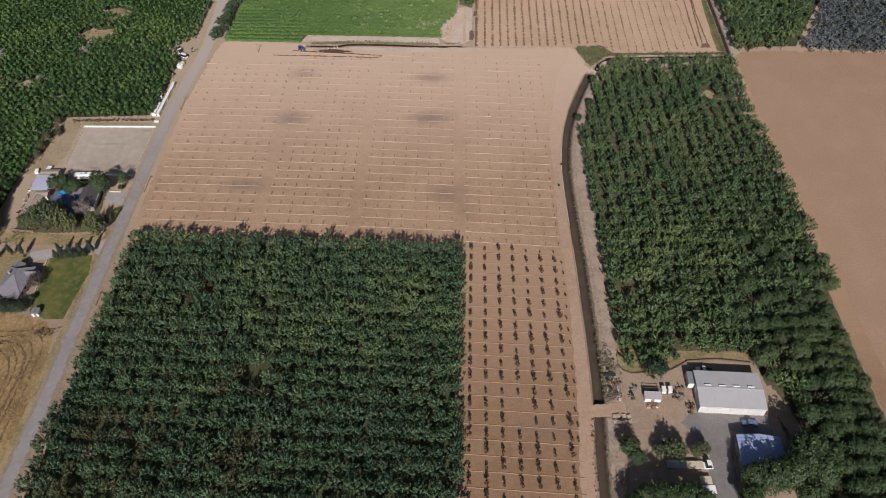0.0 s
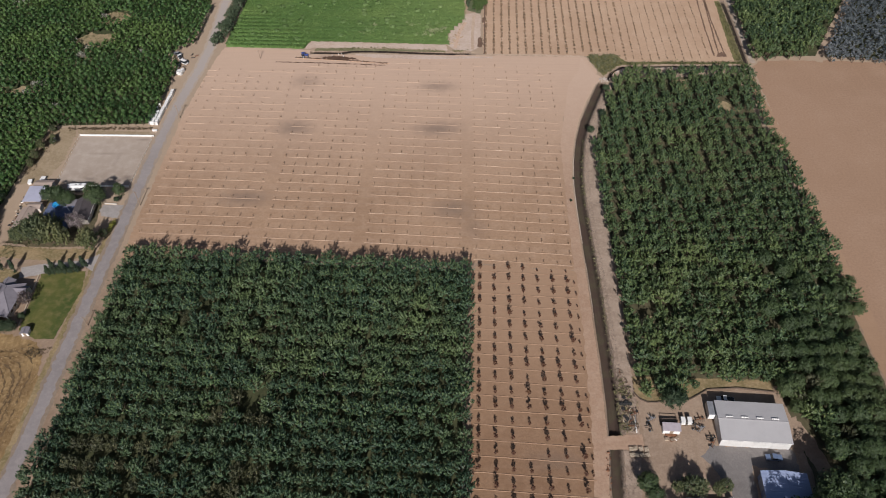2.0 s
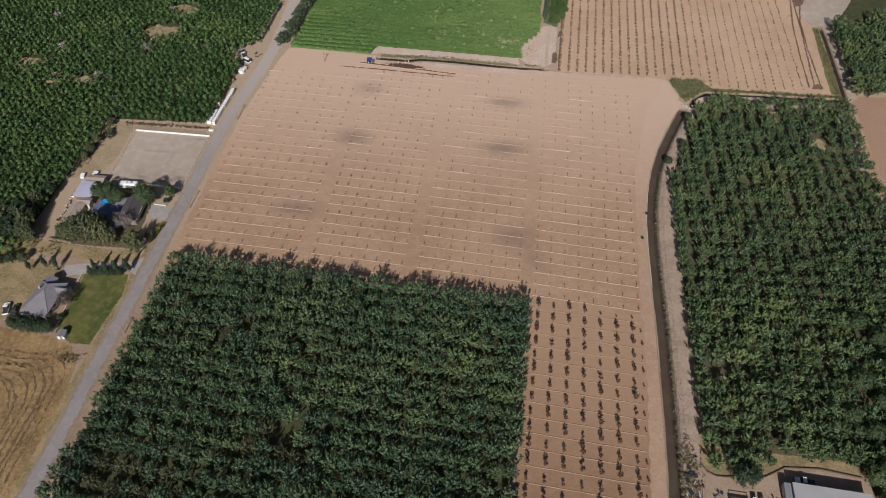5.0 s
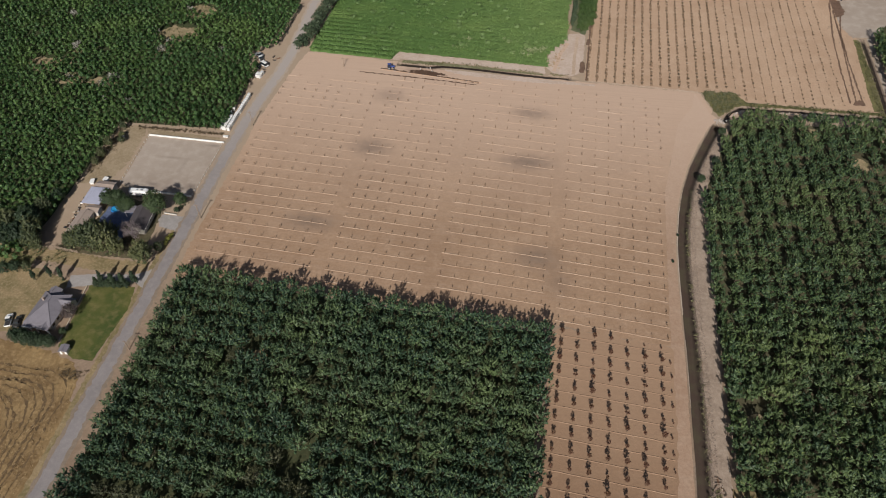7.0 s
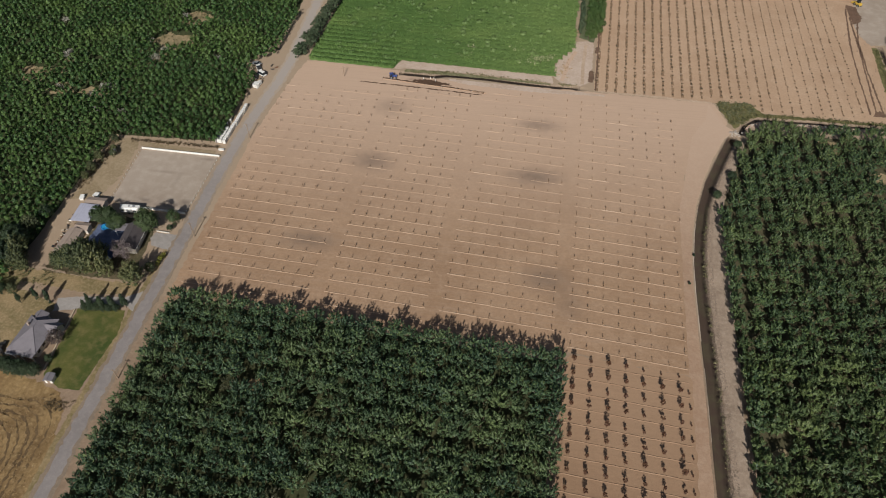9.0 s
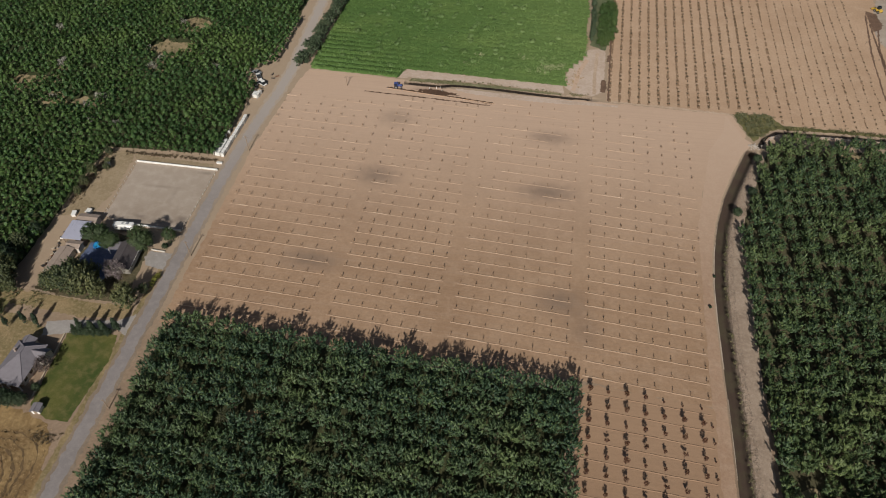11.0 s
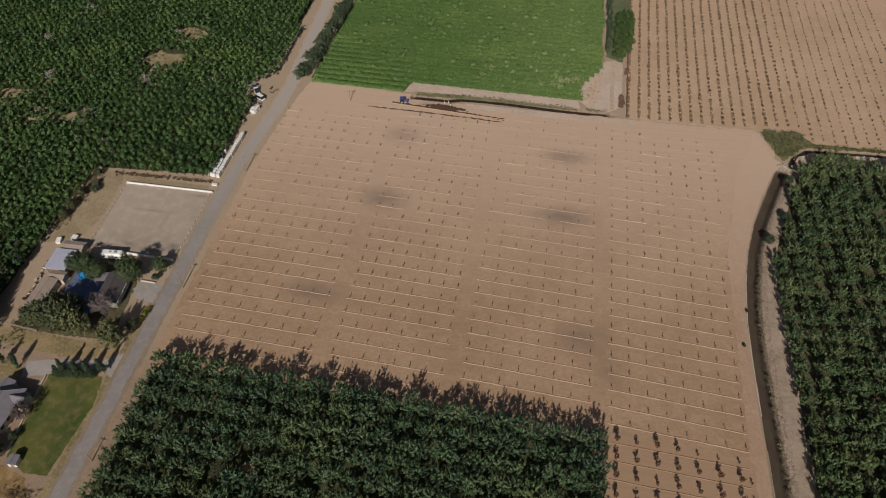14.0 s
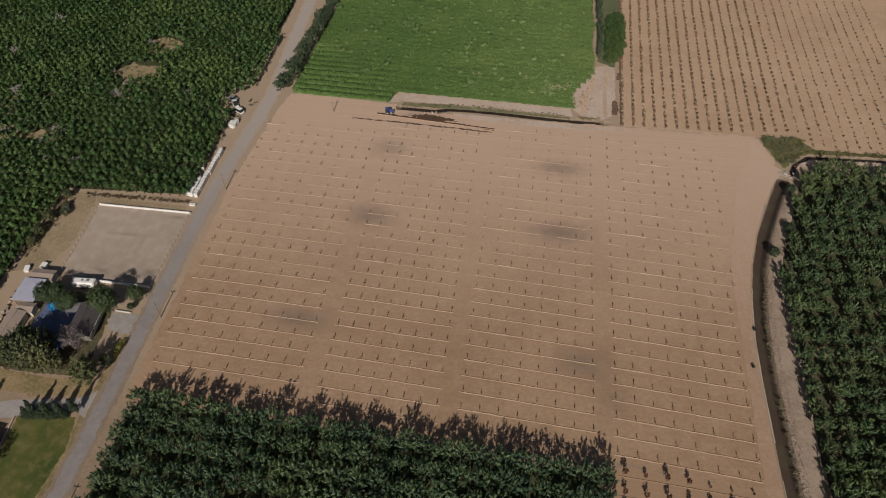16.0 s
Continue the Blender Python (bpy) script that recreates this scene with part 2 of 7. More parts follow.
DARKTREE = leafy("dark_evergreen", (0.04, 0.065, 0.032), (0.075, 0.10, 0.045), (0.022, 0.036, 0.02))
DEEPGREEN = leafy("deep_green_leaves", (0.056, 0.086, 0.03), (0.095, 0.12, 0.042), (0.03, 0.048, 0.02), 0.12)
PLUM = leafy("dark_red_leaves", (0.075, 0.05, 0.045), (0.13, 0.1, 0.085), (0.04, 0.028, 0.028), 0.1)
YELLOW = leafy("yellow_green_leaves", (0.22, 0.21, 0.03), (0.32, 0.29, 0.05), (0.12, 0.13, 0.025))
PURPLE = leafy("bare_twigs", (0.25, 0.205, 0.20), (0.36, 0.30, 0.29), (0.14, 0.11, 0.11), 0.05)
SAPLING = leafy("sapling_leaves", (0.33, 0.215, 0.125), (0.42, 0.28, 0.17), (0.22, 0.14, 0.08), 0.1)
SEEDLING = leafy("seedling_leaves", (0.13, 0.095, 0.053), (0.19, 0.14, 0.078), (0.068, 0.048, 0.028), 0.1)
WEEDS = leafy("weed_leaves", (0.19, 0.175, 0.075), (0.32, 0.265, 0.145), (0.08, 0.085, 0.035), 0.15)
GREYWEED = leafy("grey_weed_leaves", (0.2, 0.2, 0.115), (0.31, 0.285, 0.19), (0.11, 0.12, 0.06), 0.15)
RUT = earth("dark_straw", (0.165, 0.108, 0.056), (0.105, 0.068, 0.036), (0.25, 0.17, 0.09), large=0.3, grain=2.5)
BERMLINE = earth("planting_line_soil", (0.465, 0.325, 0.225), (0.39, 0.256, 0.165), (0.51, 0.37, 0.27), large=0.12, north=(194, 260, 0.7, (0.47, 0.33, 0.23)))
YOUNGLEAF = leafy("bronze_young_leaves", (0.125, 0.055, 0.03), (0.135, 0.075, 0.036), (0.075, 0.035, 0.022), 0.1)

BERM2 = earth("strip_berm_soil", (0.36, 0.235, 0.15), (0.3, 0.186, 0.115), (0.42, 0.285, 0.19), large=0.1)
CROP = leafy("crop_leaves", (0.113, 0.185, 0.047), (0.178, 0.246, 0.068), (0.082, 0.148, 0.039), 0.12, (-75, -10, 0.34, (0.215, 0.285, 0.092)))
CLUMP = leafy("pale_crop_leaves", (0.125, 0.195, 0.062), (0.17, 0.235, 0.082), (0.1, 0.165, 0.052), 0.12, (-75, -10, 0.34, (0.25, 0.315, 0.115)))
BARK = surface("bark", (0.14, 0.10, 0.07), (0.07, 0.05, 0.035), 3, 0.9)
WHITE = surface("white_paint", (0.80, 0.78, 0.74), (0.58, 0.55, 0.50), 1.5, 0.55, amount=0.4)
WHITEROOF = surface("white_metal_roof", (0.43, 0.41, 0.4), (0.36, 0.34, 0.335), 0.7, 0.5, 0.0, amount=0.55)
BARNWALL = surface("off_white_metal_siding", (0.62, 0.6, 0.57), (0.46, 0.44, 0.41), 0.9, 0.6, stretch=(3, 3, 0.3), amount=0.6)
BLUEROOF = surface("blue_grey_metal_roof", (0.36, 0.41, 0.56), (0.25, 0.3, 0.44), 0.9, 0.45, 0.1)
# the west wall's shade is put into this dark siding colour
SHOPWALL = surface("shaded_siding", (0.22, 0.24, 0.32), (0.15, 0.165, 0.23), 1.2, 0.7)
LILACROOF = surface("lilac_metal_roof", (0.47, 0.47, 0.56), (0.36, 0.35, 0.42), 0.9, 0.5, 0.1)
SHEDROOF = surface("pinkish_grey_roof", (0.42, 0.37, 0.39), (0.3, 0.26, 0.27), 1.2, 0.6)
SHINGLE = surface("grey_shingles", (0.2, 0.18, 0.196), (0.145, 0.13, 0.142), 2.2, 0.85, stretch=(1, 1, 4))
BROWNROOF = surface("brown_roof_felt", (0.34, 0.265, 0.215), (0.24, 0.185, 0.15), 1.4, 0.9)
# dark shingles, darkened further for the tree shade over the roof
DARKROOF = surface("dark_roof_shingles", (0.08, 0.066, 0.068), (0.05, 0.042, 0.043), 2.0, 0.85)
STUCCO = surface("pale_stucco", (0.58, 0.53, 0.46), (0.44, 0.40, 0.34), 1.5, 0.9)
LIPCONC = surface("pale_concrete", (0.5, 0.41, 0.33), (0.33, 0.25, 0.18), 1.2, 0.9, amount=0.9)
WOOD = surface("weathered_wood", (0.30, 0.225, 0.16), (0.18, 0.13, 0.09), 4, 0.85)
PALE = surface("pale_timber", (0.55, 0.45, 0.33), (0.38, 0.30, 0.21), 4, 0.85)
DARKMETAL = surface("dark_machinery", (0.06, 0.055, 0.05), (0.03, 0.028, 0.026), 3, 0.6, 0.3)
RUST = surface("rusty_iron", (0.22, 0.10, 0.05), (0.11, 0.055, 0.035), 4, 0.85, 0.2)
GREYMETAL = surface("grey_metal", (0.40, 0.40, 0.41), (0.26, 0.26, 0.27), 2, 0.5, 0.5)
# car paint darkened to stand in for the workshop's shadow
SHADEDBLUE = surface("shaded_blue_paint", (0.13, 0.17, 0.26), (0.09, 0.12, 0.19), 2, 0.4)
BLUEPAINT = surface("blue_paint", (0.06, 0.09, 0.28), (0.035, 0.05, 0.15), 2, 0.4)
CYAN = surface("bright_blue_vinyl", (0.03, 0.24, 0.60), (0.02, 0.16, 0.42), 1.5, 0.35)
REDPAINT = surface("red_paint", (0.42, 0.06, 0.035), (0.25, 0.04, 0.03), 3, 0.5)
YELLOWPAINT = surface("yellow_paint", (0.62, 0.40, 0.06), (0.42, 0.26, 0.04), 3, 0.5)
TYRE = surface("tyre_rubber", (0.03, 0.03, 0.03), (0.018, 0.018, 0.018), 5, 0.9)
ROCK = surface("broken_concrete", (0.3, 0.228, 0.17), (0.14, 0.1, 0.075), 2, 0.9, bump=0.5)
HEAP = surface("heap_debris", (0.22, 0.16, 0.115), (0.075, 0.055, 0.042), 3, 0.95, bump=0.5)
PALEROCK = surface("pale_broken_concrete", (0.55, 0.48, 0.42), (0.33, 0.27, 0.22), 2, 0.9, bump=0.5)
GLASS, _nt, _b = nodes_of("window_glass")
_b.inputs["Base Color"].default_value, _b.inputs["Roughness"].default_value = (0.02, 0.025, 0.03, 1), 0.08
POOLWATER, _nt, _b = nodes_of("pool_water")
_b.inputs["Base Color"].default_value, _b.inputs["Roughness"].default_value = (0.05, 0.34, 0.62, 1), 0.08
bumped(_nt, _b, noise_at(_nt, 3, 2), 0.1, 0.03)

# ---- mesh helpers ----
from mathutils.geometry import tessellate_polygon



def mesh_from(name, verts, faces, mat):
    """A mesh out of arrays; all faces have the same number of corners."""
    verts, faces = np.asarray(verts, np.float32), np.asarray(faces, np.int32)
    k = faces.shape[1]
    me = bpy.data.meshes.new(name)
    me.vertices.add(len(verts))
    me.vertices.foreach_set("co", verts.ravel())
    me.loops.add(faces.size)
    me.loops.foreach_set("vertex_index", faces.ravel())
    me.polygons.add(len(faces))
    me.polygons.foreach_set("loop_start", np.arange(0, faces.size, k, dtype=np.int32))
    me.update(calc_edges=True)
    me.materials.append(mat)
    return me

def mesh_of(name, bm, mat):
    me = bpy.data.meshes.new(name)
    bmesh.ops.recalc_face_normals(bm, faces=bm.faces)
    bm.to_mesh(me)
    bm.free()
    me.materials.append(mat)
    return me

def under(name, me, parent, label="", m=None):
    ob = new(name, me)
    ob.parent = parent
    if m is not None:
        ob.matrix_local = m
    return tagged(ob, label)

def part(name, bm, mat, parent, label="", m=None):
    return under(name, mesh_of(name, bm, mat), parent, label, m)

def thing(name, x, y, z=0.0, turn=0.0, label="", category="", group=""):
    ob = new(name)
    ob.empty_display_size = 0.3
    ob.matrix_world = pose(x, y, z, 0, 0, turn)
    return tagged(ob, label, category, group)

def box(bm, x0, x1, y0, y1, z0, z1, bevel=0.0):
    m = Matrix.LocRotScale(((x0 + x1) / 2, (y0 + y1) / 2, (z0 + z1) / 2), None, (x1 - x0, y1 - y0, z1 - z0))
    geom = bmesh.ops.create_cube(bm, size=1, matrix=m)["verts"]
    if bevel:
        edges = list({e for v in geom for e in v.link_edges})
        bmesh.ops.bevel(bm, geom=edges, offset=bevel, segments=1, affect="EDGES")
    return bm

def boxed(*a, **k):
    return box(bmesh.new(), *a, **k)

def rod(bm, a, b, r0, r1=None, sides=7):
    a, b = Vector(a), Vector(b)
    m = Matrix.Translation((a + b) / 2) @ (b - a).to_track_quat("Z", "Y").to_matrix().to_4x4()
    bmesh.ops.create_cone(bm, cap_ends=True, segments=sides, radius1=r0, radius2=r0 if r1 is None else r1, depth=(b - a).length, matrix=m)
    return bm

def slab(bm, pts, thick):
    """A flat or pitched sheet with thickness, downwards from pts."""
    top = [bm.verts.new(p) for p in pts]
    low = [bm.verts.new((p[0], p[1], p[2] - thick)) for p in pts]
    bm.faces.new(top)
    bm.faces.new(low[::-1])
    for i in range(len(pts)):
        j = (i + 1) % len(pts)
        bm.faces.new((top[j], top[i], low[i], low[j]))
    return bm

def sheet(name, outline, mat, z=0.02, ragged=0.3, step=1.5, label="", category="ground", drop=0.0, seed=1):
    """A thin layer over the ground with an uneven edge."""
    r = random.Random(seed)
    bm, pts = bmesh.new(), []
    n = len(outline)
    for i in range(n):
        (x0, y0), (x1, y1) = outline[i], outline[(i + 1) % n]
        k = max(1, int(math.hypot(x1 - x0, y1 - y0) / step))
        for j in range(k):
            f = j / k
            pts.append((x0 + (x1 - x0) * f + r.uniform(-ragged, ragged), y0 + (y1 - y0) * f + r.uniform(-ragged, ragged), z))
    vs = [bm.verts.new(p) for p in pts]
    for a, b, c in tessellate_polygon([[Vector(p) for p in pts]]):
        up = (Vector(pts[b]) - Vector(pts[a])).cross(Vector(pts[c]) - Vector(pts[a])).z > 0
        bm.faces.new((vs[a], vs[b], vs[c]) if up else (vs[a], vs[c], vs[b]))
    me = bpy.data.meshes.new(name)
    bm.to_mesh(me)
    bm.free()
    me.materials.append(mat)
    ob = new(name, me)
    return tagged(ob, label, category, kind="structure")

def strip(name, line, widths, mat, z=0.03, ragged=0.1, label="", category="road", seed=2, step=2.0):
    """A ribbon along a line of points, with a width to the left and to the right."""
    left, right = [], []
    for i, (x, y) in enumerate(line):
        x0, y0 = line[max(0, i - 1)]
        x1, y1 = line[min(len(line) - 1, i + 1)]
        d = math.hypot(x1 - x0, y1 - y0)
        nx, ny = -(y1 - y0) / d, (x1 - x0) / d
        left.append((x + nx * widths[0], y + ny * widths[0]))
        right.append((x - nx * widths[1], y - ny * widths[1]))
    return sheet(name, left + right[::-1], mat, z, ragged, step, label, category, seed=seed)

# ---- ground and ditches ----
WEST_DITCH = [(58.5, 281), (53, 267), (48.6, 255), (45.2, 242), (43, 229), (41.8, 216), (41.5, 204), (41.5, 190), (41.7, 171), (41.6, 153), (41.4, 135), (41.2, 122), (40.6, 112)]
SOUTH_DITCH = [(40.1, 107.5), (39.0, 96.6), (38.4, 83), (37.4, 60), (36.5, 30)]
EAST_DITCH = [(62.0, 285), (64.3, 290), (69.0, 294.4), (88, 295), (108, 294.7), (125, 294.6), (125.6, 302), (126.3, 315), (127.4, 335), (128.0, 351)]
NORTH_DITCH = [(-71.6, 308.2), (-65.2, 308.0), (-58.8, 307.6), (-54.4, 309.0), (-46.8, 309.2), (-35, 308.5), (-22.8, 307.4), (-11.7, 306.5), (0.5, 306.2)]
DITCHES = [(WEST_DITCH, 1.8, 1.7), (SOUTH_DITCH, 1.6, 1.5), (EAST_DITCH, 1.0, 1.1), (NORTH_DITCH, 1.25, 1.2)]

def dist_to(line, X, Y):
    best = np.full(X.shape, 1e9)
    for (ax, ay), (bx, by) in zip(line, line[1:]):
        dx, dy = bx - ax, by - ay
        f = np.clip(((X - ax) * dx + (Y - ay) * dy) / (dx * dx + dy * dy), 0, 1)
        best = np.minimum(best, np.hypot(X - ax - f * dx, Y - ay - f * dy))
    return best

def spaced(*runs):
    out = []
    for a, b, s in runs:
        out += list(np.arange(a, b, s))
    return np.array(out)

gx = spaced((-4000, -600, 400), (-600, -300, 50), (-300, -76, 14), (-76, 2, 2), (2, 34, 4), (34, 72, 0.35), (72, 122, 2), (122, 134, 0.35), (134, 300, 14), (300, 600, 50), (600, 4001, 400))
gy = spaced((-4000, -400, 400), (-400, 0, 40), (0, 222, 4), (222, 280, 1.0), (280, 312, 0.35), (312, 440, 3), (440, 800, 40), (800, 4001, 400))
GX, GY = np.meshgrid(gx, gy)
GZ = np.zeros_like(GX)

def side_of(line, X, Y):
    """Distance from a line that runs south, negative on its west side."""
    best, sign = np.full(X.shape, 1e9), np.ones(X.shape)
    for (ax, ay), (bx, by) in zip(line, line[1:]):
        dx, dy = bx - ax, by - ay
        f = np.clip(((X - ax) * dx + (Y - ay) * dy) / (dx * dx + dy * dy), 0, 1)
        d = np.hypot(X - ax - f * dx, Y - ay - f * dy)
        near = d < best
        sign = np.where(near, np.sign(dx * (Y - ay) - dy * (X - ax)), sign)
        best = np.minimum(best, d)
    return best, best * sign

for line, half, deep in DITCHES:
    if half > 1.3:
        # a steep cut on the west side, a long stony slope on the east side
        d, off = side_of(line, GX, GY)
        z = np.interp(off, [-half, -half + 0.3, 0.45, half + 0.35], [0, -deep, -deep, 0])
        GZ = np.where(d < half + 0.4, np.minimum(GZ, z), GZ)
    else:
        d = dist_to(line, GX, GY)
        GZ = np.minimum(GZ, -deep * np.clip((half - d) / (half * 0.45), 0, 1))
idx = np.arange(GX.size).reshape(GX.shape)
quads = np.stack([idx[:-1, :-1], idx[:-1, 1:], idx[1:, 1:], idx[1:, :-1]], -1).reshape(-1, 4)
ground = new("ground", mesh_from("ground", np.stack([GX, GY, GZ], -1).reshape(-1, 3), quads, DRY))
ground.data.materials.append(DITCHBANK)
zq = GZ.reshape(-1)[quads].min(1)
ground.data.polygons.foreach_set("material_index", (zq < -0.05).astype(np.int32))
tagged(ground, "pale tan dry dirt of flat farmland", "ground", kind="structure")
for line, half, deep in DITCHES[2:]:
    strip("ditch_bed", line, (half * 0.82, half * 0.82), BLACKMUD, -deep * 0.5, 0.05, "black damp mud in a shallow ditch", "ditch", step=3)

# road and its verge
ROAD = [(-125.0, -300), (-124.8, 90), (-124.7, 115), (-125.2, 140), (-125.1, 165), (-125.3, 200), (-125.4, 240), (-125.2, 258), (-123.6, 280), (-122.2, 296), (-121.6, 312), (-123, 340), (-125.2, 380), (-128, 440), (-140, 700)]
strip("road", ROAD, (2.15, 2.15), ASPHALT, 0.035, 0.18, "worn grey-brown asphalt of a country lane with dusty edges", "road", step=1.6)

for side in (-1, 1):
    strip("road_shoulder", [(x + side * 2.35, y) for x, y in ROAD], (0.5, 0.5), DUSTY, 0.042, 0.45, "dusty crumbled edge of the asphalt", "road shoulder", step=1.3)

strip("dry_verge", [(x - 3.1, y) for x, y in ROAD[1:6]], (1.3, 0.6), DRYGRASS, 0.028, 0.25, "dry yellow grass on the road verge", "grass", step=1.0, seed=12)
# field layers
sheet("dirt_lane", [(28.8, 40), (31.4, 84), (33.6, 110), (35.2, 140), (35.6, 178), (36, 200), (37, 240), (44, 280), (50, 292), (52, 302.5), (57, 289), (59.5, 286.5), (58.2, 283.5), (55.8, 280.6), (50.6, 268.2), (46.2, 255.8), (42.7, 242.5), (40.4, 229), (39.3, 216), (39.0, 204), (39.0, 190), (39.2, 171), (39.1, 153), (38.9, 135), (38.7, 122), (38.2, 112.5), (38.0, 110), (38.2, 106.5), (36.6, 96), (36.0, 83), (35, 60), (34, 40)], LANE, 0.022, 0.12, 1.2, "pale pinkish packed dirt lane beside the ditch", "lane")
sheet("dirt_lane", [(37.5, 111.4), (48, 112.2), (48, 107.4), (37.5, 107.4)], LANE, 0.034, 0.15, 0.8, "packed dirt crossing between two ditches", "lane")
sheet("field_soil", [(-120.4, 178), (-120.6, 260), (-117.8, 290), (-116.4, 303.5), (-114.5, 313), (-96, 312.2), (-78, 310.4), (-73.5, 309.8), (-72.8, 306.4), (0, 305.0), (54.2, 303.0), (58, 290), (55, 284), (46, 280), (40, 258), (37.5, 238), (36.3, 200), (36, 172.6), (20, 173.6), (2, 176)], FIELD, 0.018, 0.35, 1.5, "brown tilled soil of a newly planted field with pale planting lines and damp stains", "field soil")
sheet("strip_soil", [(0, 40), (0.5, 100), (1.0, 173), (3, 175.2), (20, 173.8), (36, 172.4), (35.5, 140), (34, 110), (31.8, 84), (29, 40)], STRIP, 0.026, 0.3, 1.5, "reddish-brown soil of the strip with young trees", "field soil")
sheet("bare_field", [(127.5, 40), (126.5, 120), (126.2, 200), (126.3, 262), (127.4, 294), (131, 298.6), (160, 299), (230, 292), (420, 285), (420, 40)], BARE, 0.018, 0.4, 2.0, "smooth pale brown bare field without plants", "field soil")
sheet("north_field", [(7.4, 305.8), (54, 303.3), (66, 305.2), (72, 299), (90, 298.0), (122.5, 298), (123.5, 320), (125.5, 345), (128, 440), (11.4, 440), (8.6, 350)], NORTH, 0.024, 0.3, 1.5, "light brown field soil with rows of seedlings", "field soil")
sheet("dirt_lane", [(-71.4, 312), (-55, 312), (-32, 310.8), (-9, 308.8), (-9.6, 314), (-40, 316), (-73.6, 318.6), (-76.6, 311)], SILT, 0.021, 0.3, 1.0, "pale bare strip between crop and ditch", "lane")
sheet("dirt_lane", [(63.6, 287.4), (66, 291), (70, 292.9), (88, 293.5), (108, 293.2), (124, 293.1), (124, 291.8), (100, 291.9), (80, 291.8), (66, 289)], LANE, 0.03, 0.25, 0.9, "pale gravel edge between ditch and orchard", "lane")
sheet("orchard_floor", [(132.5, 303), (158, 302.5), (220, 296), (240, 420), (137, 420)], SHADEFLOOR, 0.012, 0.4, 2.0, "orchard floor of dry weeds and dirt, darkened for shade between trees", "orchard floor")
sheet("orchard_floor", [(-118, 74), (-118, 175), (-110, 179), (-1.5, 172), (-2.5, 74)], SHADEFLOOR, 0.012, 0.4, 2.0, "orchard floor of dry weeds and dirt, darkened for shade between trees", "orchard floor")
sheet("orchard_floor", [(50.5, 126), (49.5, 180), (50.5, 240), (60, 270), (66, 285), (119, 287), (121, 200), (121, 74), (92, 74), (90, 128)], EASTFLOOR, 0.012, 0.4, 2.0, "orchard floor of dry weeds and dirt, darkened for shade between trees", "orchard floor")
sheet("orchard_floor", [(-134, 254), (-174.5, 253), (-174.5, 150), (-420, 150), (-420, 520), (-134, 520), (-131, 340), (-135, 317), (-140.5, 309), (-138, 297), (-133, 288)], WESTFLOOR, 0.012, 0.4, 2.0, "orchard floor of dry weeds and dirt, darkened for shade between trees", "orchard floor")
strip("orchard_track", [(157.5, 298), (168, 316), (180, 336), (196, 362), (212, 388)], (2.0, 2.0), DRY, 0.03, 0.4, "pale dirt track between two blocks of trees", "track", step=1.2)
strip("dirt_lane", [(128.4, 297), (129.0, 315), (130.4, 340), (131.4, 355)], (1.1, 1.1), SAND, 0.03, 0.3, "pale dry lane along the ditch", "lane", step=1.2)
# dark band laid on the ground for the shade beside the orchard
sheet("shade_margin", [(121.4, 60), (122.0, 286), (126, 287), (126.6, 200), (127.6, 60)], STRIP, 0.022, 0.4, 1.5, "darker reddish band painted for shade along the orchard edge", "field soil")
sheet("gravel_bank", [(60.4, 278.6), (55.4, 265.8), (51.0, 253.8), (47.6, 240.8), (45.3, 228), (44.1, 215), (43.7, 200), (43.9, 170), (43.7, 140), (43.3, 113), (47.5, 112), (48, 125), (48.4, 150), (49.2, 180), (50.3, 205), (51, 230), (52.6, 250), (57.5, 262), (62.5, 277)], GRAVEL, 0.03, 0.25, 1.2, "grey-brown gravel and rubble bank beside the ditch", "bank")
sheet("gravel_bank", [(42.2, 107), (41.2, 96), (40.6, 83), (39.6, 50), (43, 50), (44.2, 85), (45.5, 100), (47, 107)], GRAVEL, 0.03, 0.25, 1.2, "grey-brown gravel and rubble bank beside the ditch", "bank")
sheet("weedy_bank", [(54.8, 303.3), (60, 303.8), (68, 305), (72, 298.5), (90, 298.2), (110, 297.6), (123, 298.5), (124.2, 296.2), (110, 296.3), (88, 296.4), (69, 296), (63.2, 291.5), (60.8, 287.5), (58.6, 290.5)], WEED, 0.035, 0.35, 1.0, "green and straw-coloured weeds on the ditch bank", "weeds")
sheet("weedy_bank", [(120.4, 298.5), (121.5, 318), (123.2, 340), (124.2, 353), (126.6, 353), (126.1, 340), (125.0, 315), (124.3, 300)], WEED, 0.035, 0.35, 1.0, "green and straw-coloured weeds on the ditch bank", "weeds")
sheet("weedy_bank", [(-71.5, 309.3), (-60, 309.3), (-32, 308.5), (-10, 307.3), (-10, 308.4), (-32, 310.2), (-55, 311.5), (-71, 311.5)], BANKGRASS, 0.035, 0.25, 1.0, "green and straw-coloured weeds on the ditch bank", "weeds")

TRACK_LINE = [(89.8, 117.0), (91.2, 113.6), (92.6, 110.8), (93.6, 107.0), (94.6, 103.0), (95.4, 99.0), (96.2, 95.6)]
# homesteads west of the road
sheet("arena_sand", [(-159.3, 246), (-128.9, 245.3), (-129.1, 215.4), (-152, 215.6), (-158, 218)], SAND, 0.03, 0.15, 2.0, "grey-tan raked sand of a riding arena", "arena")
sheet("dry_grass", [(-172.6, 216), (-162, 219), (-160.6, 232), (-161.4, 246.6), (-164, 251.4), (-172.4, 251), (-173.4, 238), (-172.2, 226)], YARDGRASS, 0.024, 0.7, 1.0, "trampled dry grass beside the arena", "grass")
